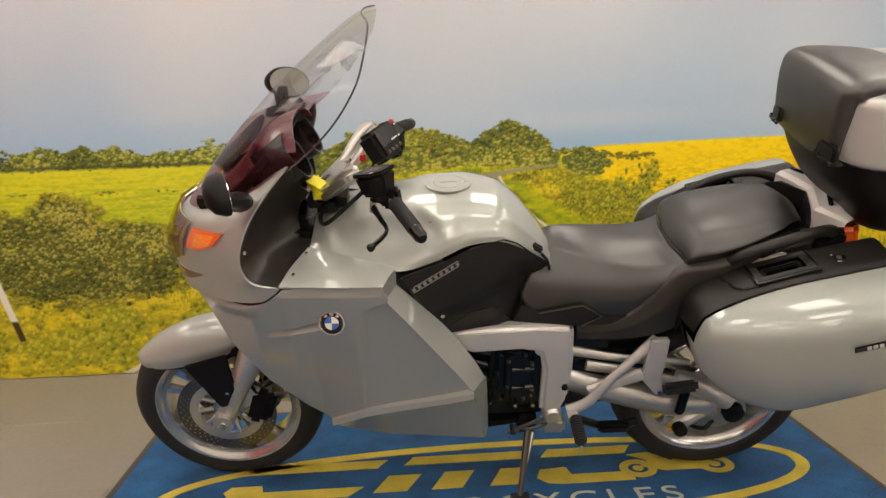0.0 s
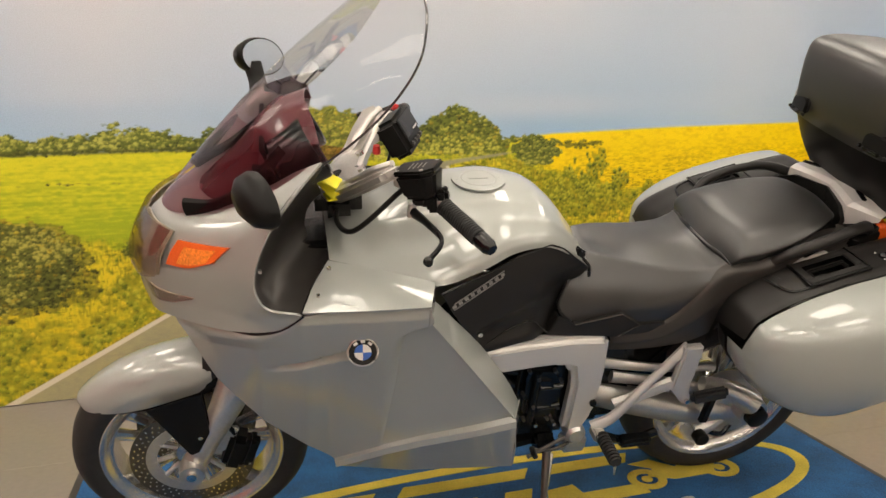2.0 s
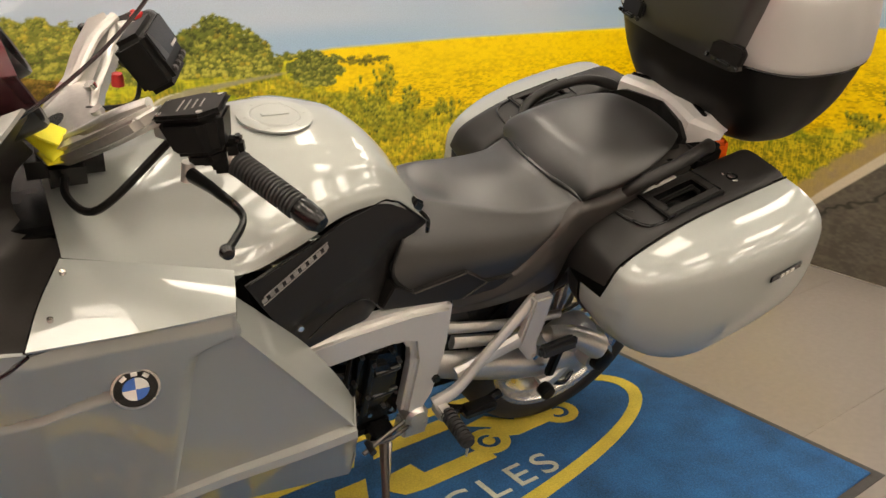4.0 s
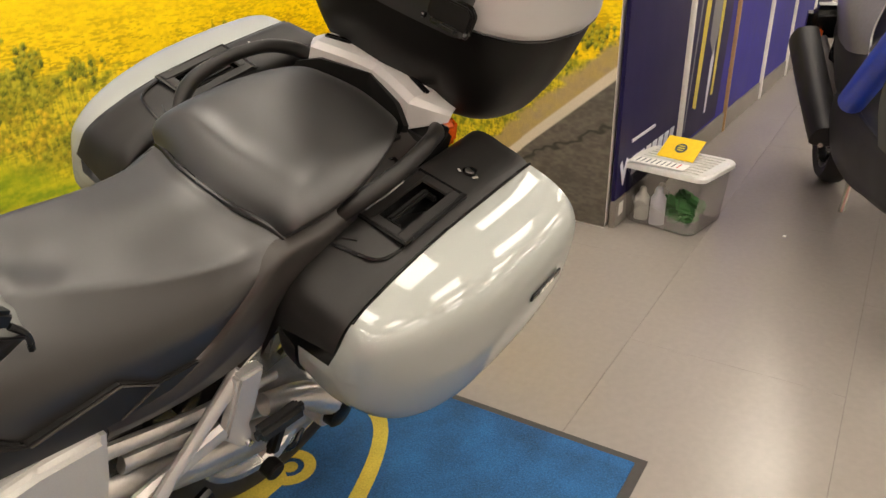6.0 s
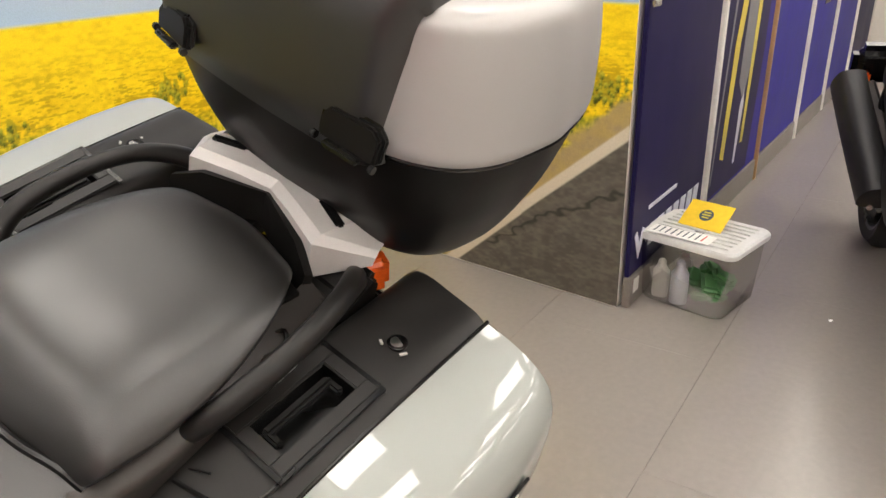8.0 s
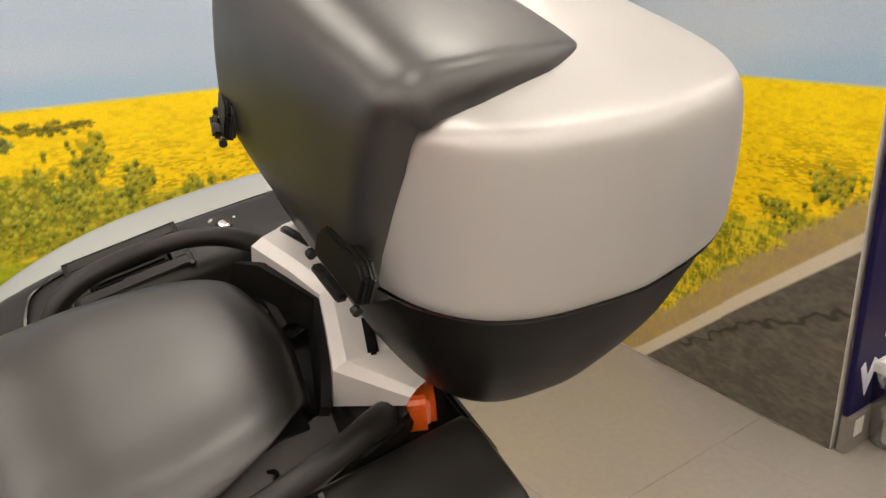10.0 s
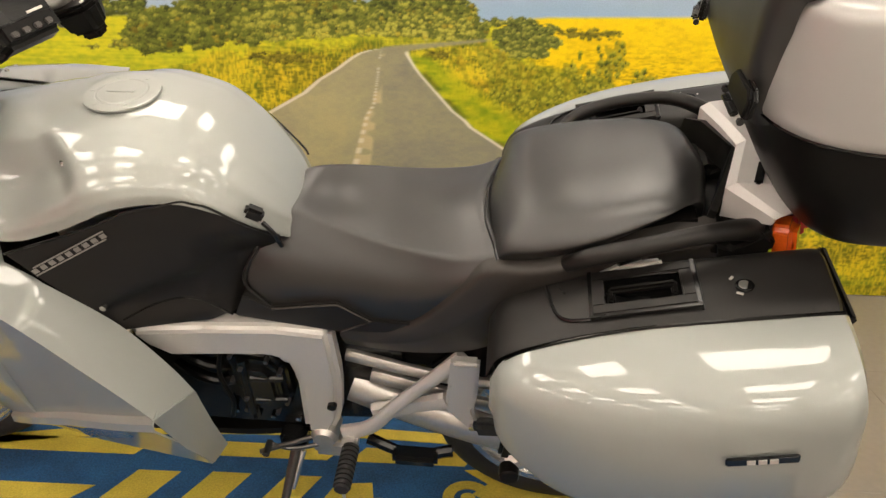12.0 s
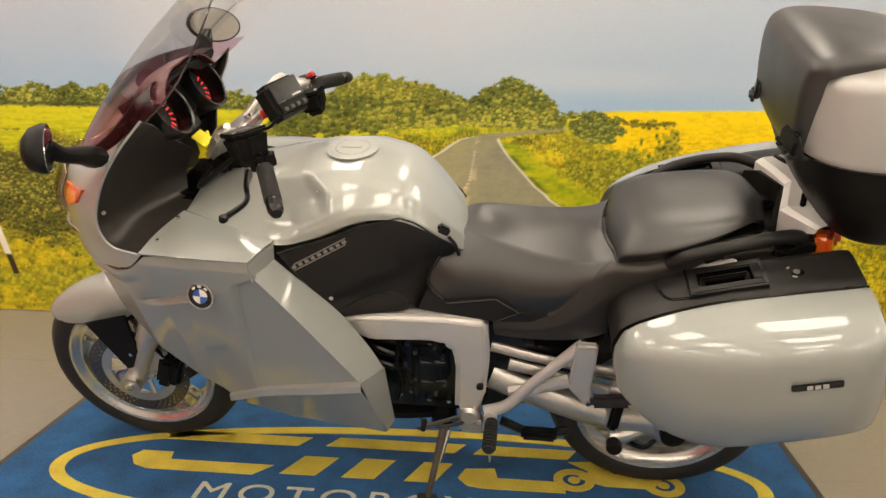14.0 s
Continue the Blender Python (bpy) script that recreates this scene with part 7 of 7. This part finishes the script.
for k in range(3):
    part("card_bar", rbox((-0.012 + k * 0.012, 0, 0.004), (0.005, 0.032 - 0.006 * abs(k - 1), 0.001), 0), YELLOWPRINT, card)
lab = thing("paper_label", box.matrix_world @ pose(-0.105, 0.03, H + 0.0185, 0, 0, 4), "white paper label with dark bars on the box lid", "label")
part("sheet", rbox((0, 0, 0.001), (0.080, 0.23, 0.0012), 0), LABEL, lab)
for k in range(9):
    part("bar", rbox((0.004, 0.095 - k * 0.022, 0.0022), (0.055, 0.005, 0.001), 0), CARDDARK if k != 8 else RED, lab)

# ---------- second motorcycle on the open floor, dark with a blue tube ----------
other = thing("scooter", pose(2.67, 1.40, 0, 0, 0, 15), "dark grey and black motor scooter parked beside the boards", "scooter")
SHIELDGREY = material("dark_shield_plastic", (0.060, 0.062, 0.060), 0.4, 0.0, 0.1, 200.0)
GREYBODY = material("grey_scooter_paint", (0.24, 0.23, 0.24), 0.35, 0.3, coat=0.6)
DARKBODY = material("dark_grey_scooter_plastic", (0.020, 0.0195, 0.021), 0.45, 0.0, 0.1, 200.0, bump=0.1, bump_scale=500.0)
BLUEBODY = material("bright_blue_paint", (0.01, 0.06, 0.62), 0.3, 0.0, coat=0.5)


def mid(rows, y):
    """Half rows mirrored about the plane at y."""
    return [list(r) + [(a, 2 * y - b, c) for a, b, c in list(r)[-2::-1]] for r in rows]


for nm, cx, cy, r, turn in (("front_wheel", -0.02, -0.05, 0.29, 14), ("rear_wheel", 1.70, 0.0, 0.275, 0)):
    tw = lathe([(-0.05, r - 0.07), (-0.06, r - 0.03), (-0.03, r - 0.005), (0, r), (0.03, r - 0.005), (0.06, r - 0.03), (0.05, r - 0.07), (0, r - 0.08)], (0, 0, 0), n=56, closed=True)
    w2 = part(nm, tw, RUBBER, other, "black scooter wheel")
    w2.matrix_basis = pose(cx, cy, r, 0, 0, turn)
    part("rim", lathe([(-0.05, r - 0.066), (-0.045, r - 0.084), (0.045, r - 0.084), (0.05, r - 0.066), (0.04, r - 0.075), (-0.04, r - 0.075)], (0, 0, 0), n=56, closed=True), RIMALU if cx < 1 else GLOSSBLACK, w2)
    n = 16 if cx < 1 else 5
    for k in range(n):
        a = 2 * math.pi * k / n
        part("spoke", rod((0.03 * math.cos(a), 0, 0.03 * math.sin(a)), ((r - 0.08) * math.cos(a), 0, (r - 0.08) * math.sin(a)), 0.0045 if n == 16 else 0.014, 6), DARKSTEEL if n == 16 else GLOSSBLACK, w2)
    part("hub", lathe([(-0.05, 0.0), (-0.05, 0.045), (0.05, 0.045), (0.05, 0.0)], (0, 0, 0), n=20), GLOSSBLACK, w2)
    part("wheel_disc", lathe([(0.02, 0.13), (0.026, 0.13), (0.026, 0.06), (0.02, 0.06)], (0, 0, 0), n=32, closed=True), GLOSSBLACK, w2)
part("footboard", grid_mesh(net(mid([[(0.30, -0.02, 0.30), (0.28, 0.02, 0.42), (0.28, -0.02, 0.54), (0.28, -0.15, 0.56)], [(0.50, -0.06, 0.22), (0.50, 0.03, 0.30), (0.50, 0.04, 0.46), (0.52, -0.15, 0.46)],
                                     [(1.00, -0.02, 0.17), (1.00, 0.05, 0.24), (1.05, 0.06, 0.46), (1.05, -0.10, 0.47)], [(1.32, 0.01, 0.16), (1.34, 0.07, 0.26), (1.36, 0.08, 0.50), (1.36, -0.08, 0.56)],
                                     [(1.48, 0.00, 0.26), (1.50, 0.05, 0.32), (1.50, 0.05, 0.50), (1.50, -0.08, 0.56)]], -0.15), 36, 40), thick=0.02), DARKBODY, other, "black plastic footboard and lower skirt")
part("footboard_edge", tube([(0.34, 0.020, 0.555), (0.52, 0.045, 0.468), (0.80, 0.060, 0.462), (1.05, 0.066, 0.475), (1.22, 0.085, 0.52)], [0.008, 0.010, 0.010, 0.010, 0.008], 8, 30), DARKBODY, other)
part("under_seat_body", grid_mesh(net(mid([[(1.10, 0.055, 0.46), (1.08, 0.065, 0.60), (1.10, 0.060, 0.74), (1.12, -0.08, 0.78)], [(1.40, 0.09, 0.50), (1.40, 0.11, 0.62), (1.40, 0.10, 0.72), (1.40, -0.08, 0.80)], [(1.80, 0.05, 0.62), (1.82, 0.07, 0.70), (1.82, 0.05, 0.78), (1.82, -0.08, 0.82)]], -0.08), 20, 30), thick=0.01), DARKBODY, other, "black body under the seat")
part("side_panel", grid_mesh(net([[(1.09, 0.080, 0.705), (1.25, 0.110, 0.690), (1.45, 0.118, 0.700), (1.75, 0.090, 0.76)], [(1.12, 0.075, 0.80), (1.25, 0.120, 0.82), (1.45, 0.135, 0.84), (1.78, 0.095, 0.86)], [(1.16, 0.03, 0.93), (1.28, 0.07, 0.95), (1.45, 0.09, 0.96), (1.80, 0.06, 0.95)]], 16, 24), thick=0.008), GREYBODY, other, "pale grey rear side panel")
part("seat", grid_mesh(net(mid([[(1.05, -0.02, 0.90), (1.05, -0.01, 0.96), (1.06, -0.10, 0.99)], [(1.3, 0.06, 0.95), (1.3, 0.07, 1.0), (1.3, -0.08, 1.03)], [(1.7, 0.06, 0.96), (1.7, 0.06, 1.02), (1.7, -0.08, 1.05)], [(1.86, 0.0, 0.96), (1.88, 0.0, 1.01), (1.88, -0.08, 1.02)]], -0.08), 20, 20), thick=0.01), LEATHER, other, "black scooter seat")
part("inner_shield", grid_mesh(net([[(0.30, 0.16, 0.58), (0.24, 0.05, 0.55), (0.22, -0.12, 0.54), (0.26, -0.36, 0.56)], [(0.24, 0.20, 0.74), (0.17, 0.06, 0.74), (0.15, -0.12, 0.74), (0.20, -0.42, 0.74)], [(0.15, 0.19, 0.93), (0.10, 0.06, 0.95), (0.08, -0.12, 0.96), (0.12, -0.40, 0.94)], [(0.10, 0.12, 1.10), (0.06, 0.04, 1.12), (0.05, -0.12, 1.13), (0.08, -0.33, 1.10)]], 20, 24), thick=0.012), DARKBODY, other, "dark inner leg shield")
part("front_shield", grid_mesh(net([[(0.285, 0.175, 0.57), (0.10, 0.10, 0.52), (0.02, -0.10, 0.50), (0.12, -0.32, 0.54)], [(0.225, 0.215, 0.74), (0.05, 0.12, 0.74), (-0.04, -0.10, 0.74), (0.06, -0.36, 0.74)], [(0.135, 0.205, 0.93), (0.0, 0.11, 0.95), (-0.06, -0.10, 0.97), (0.0, -0.34, 0.95)]], 18, 24), thick=0.012), SHIELDGREY, other, "dark grey front shield")
part("fork", tube([(-0.02, 0.02, 0.29), (0.06, -0.02, 0.48), (0.12, -0.06, 0.66)], 0.022, 10, 10), GLOSSBLACK, other)
part("front_fender", grid_mesh(net([[(-0.02 + 0.315 * math.cos(a), y, 0.29 + 0.315 * math.sin(a)) for y in (-0.16, -0.09, -0.02)] for a in np.radians([150, 110, 70, 35])], 14, 8), thick=0.005), GREYBODY, other)
part("silencer", grid_mesh(net([[(x - 0.045, y - 0.045, z + 0.050), (x - 0.050, y + 0.045, z + 0.045), (x + 0.040, y + 0.058, z - 0.045), (x + 0.050, y - 0.050, z - 0.050)] for x, y, z in ((1.42, 0.10, 0.29), (1.47, 0.115, 0.34), (1.60, 0.150, 0.465), (1.74, 0.185, 0.600), (1.80, 0.198, 0.655), (1.815, 0.200, 0.668))], 20, 28, True), closed=True, caps=True), DARKBODY, other, "black slanting box-shaped exhaust silencer")
part("heat_shield", tube([(1.44, 0.055, 0.36), (1.60, 0.095, 0.52), (1.76, 0.135, 0.665)], [0.018, 0.026, 0.022], 8, 14, flat=1.4), GREYPLASTIC, other, "grey heat shield on the silencer")
for px_, py_, pz_ in ((1.52, 0.06, 0.42), (1.72, 0.12, 0.60), (1.46, 0.11, 0.24)):
    part("shield_bolt", lathe([(-0.006, 0.0), (-0.006, 0.012), (0.006, 0.012)], (px_, py_, pz_), "x", 10), STEEL, other)
part("engine_case", rbox((1.52, 0.02, 0.30), (0.26, 0.16, 0.16), 0.04, (0, 20, 0), segments=3), GLOSSBLACK, other, "black engine casing")
part("shock", tube([(1.70, 0.10, 0.40), (1.62, 0.08, 0.70)], 0.028, 12, 8), GLOSSBLACK, other)
part("tail_unit", rbox((1.86, 0.06, 0.74), (0.12, 0.28, 0.16), 0.04, (0, -15, 0), segments=3), GLOSSBLACK, other, "black tail unit")
part("tail_lens", rbox((1.80, 0.145, 0.685), (0.03, 0.03, 0.045), 0.008), ORANGE, other)
part("blue_tube", tube([(1.10, 0.098, 0.525), (0.46, 0.098, 0.945)], [0.054, 0.054], 20, 8), BLUEBODY, other, "bright blue tube lying across the footboard")
part("centre_stand", rod((1.25, 0.0, 0.20), (1.22, 0.02, 0.012), 0.014), STEEL, other)

# ---------- scrap of paper on the floor ----------
tagged(part("paper_scrap", prism([(3.455, 1.905), (3.471, 1.899), (3.475, 1.908), (3.463, 1.914)], 0.0006, 0.0022, 0, axis="z"), LABEL), "tiny white scrap of paper on the grey floor", "paper scrap")

# ---------- floor tiles, last ----------
tile_me = None
TW, TD = 1.22, 0.61
for row in range(-14, 4):
    y0 = 2.195 + 0.0 + (row - 0) * TD
    if y0 > NORTH - 0.02 or y0 + TD < SOUTH:
        continue
    shift = 0.0 if row % 2 else TW * 0.5
    for k in range(-7, 7):
        x0 = 2.372 + k * TW + shift
        if x0 + TW < WEST or x0 > FAR_EAST:
            continue
        if tile_me is None:
            t_bm = rbox((0, 0, -0.0025), (TW - 0.0008, TD - 0.0008, 0.005), 0.0005, segments=1)
            tile = part("tile", t_bm, FLOORING, floor)
            tile_me = tile.data
        else:
            tile = new("tile", tile_me)
            tile.parent = floor
        tile.matrix_basis = pose(x0 + TW / 2, y0 + TD / 2, 0)
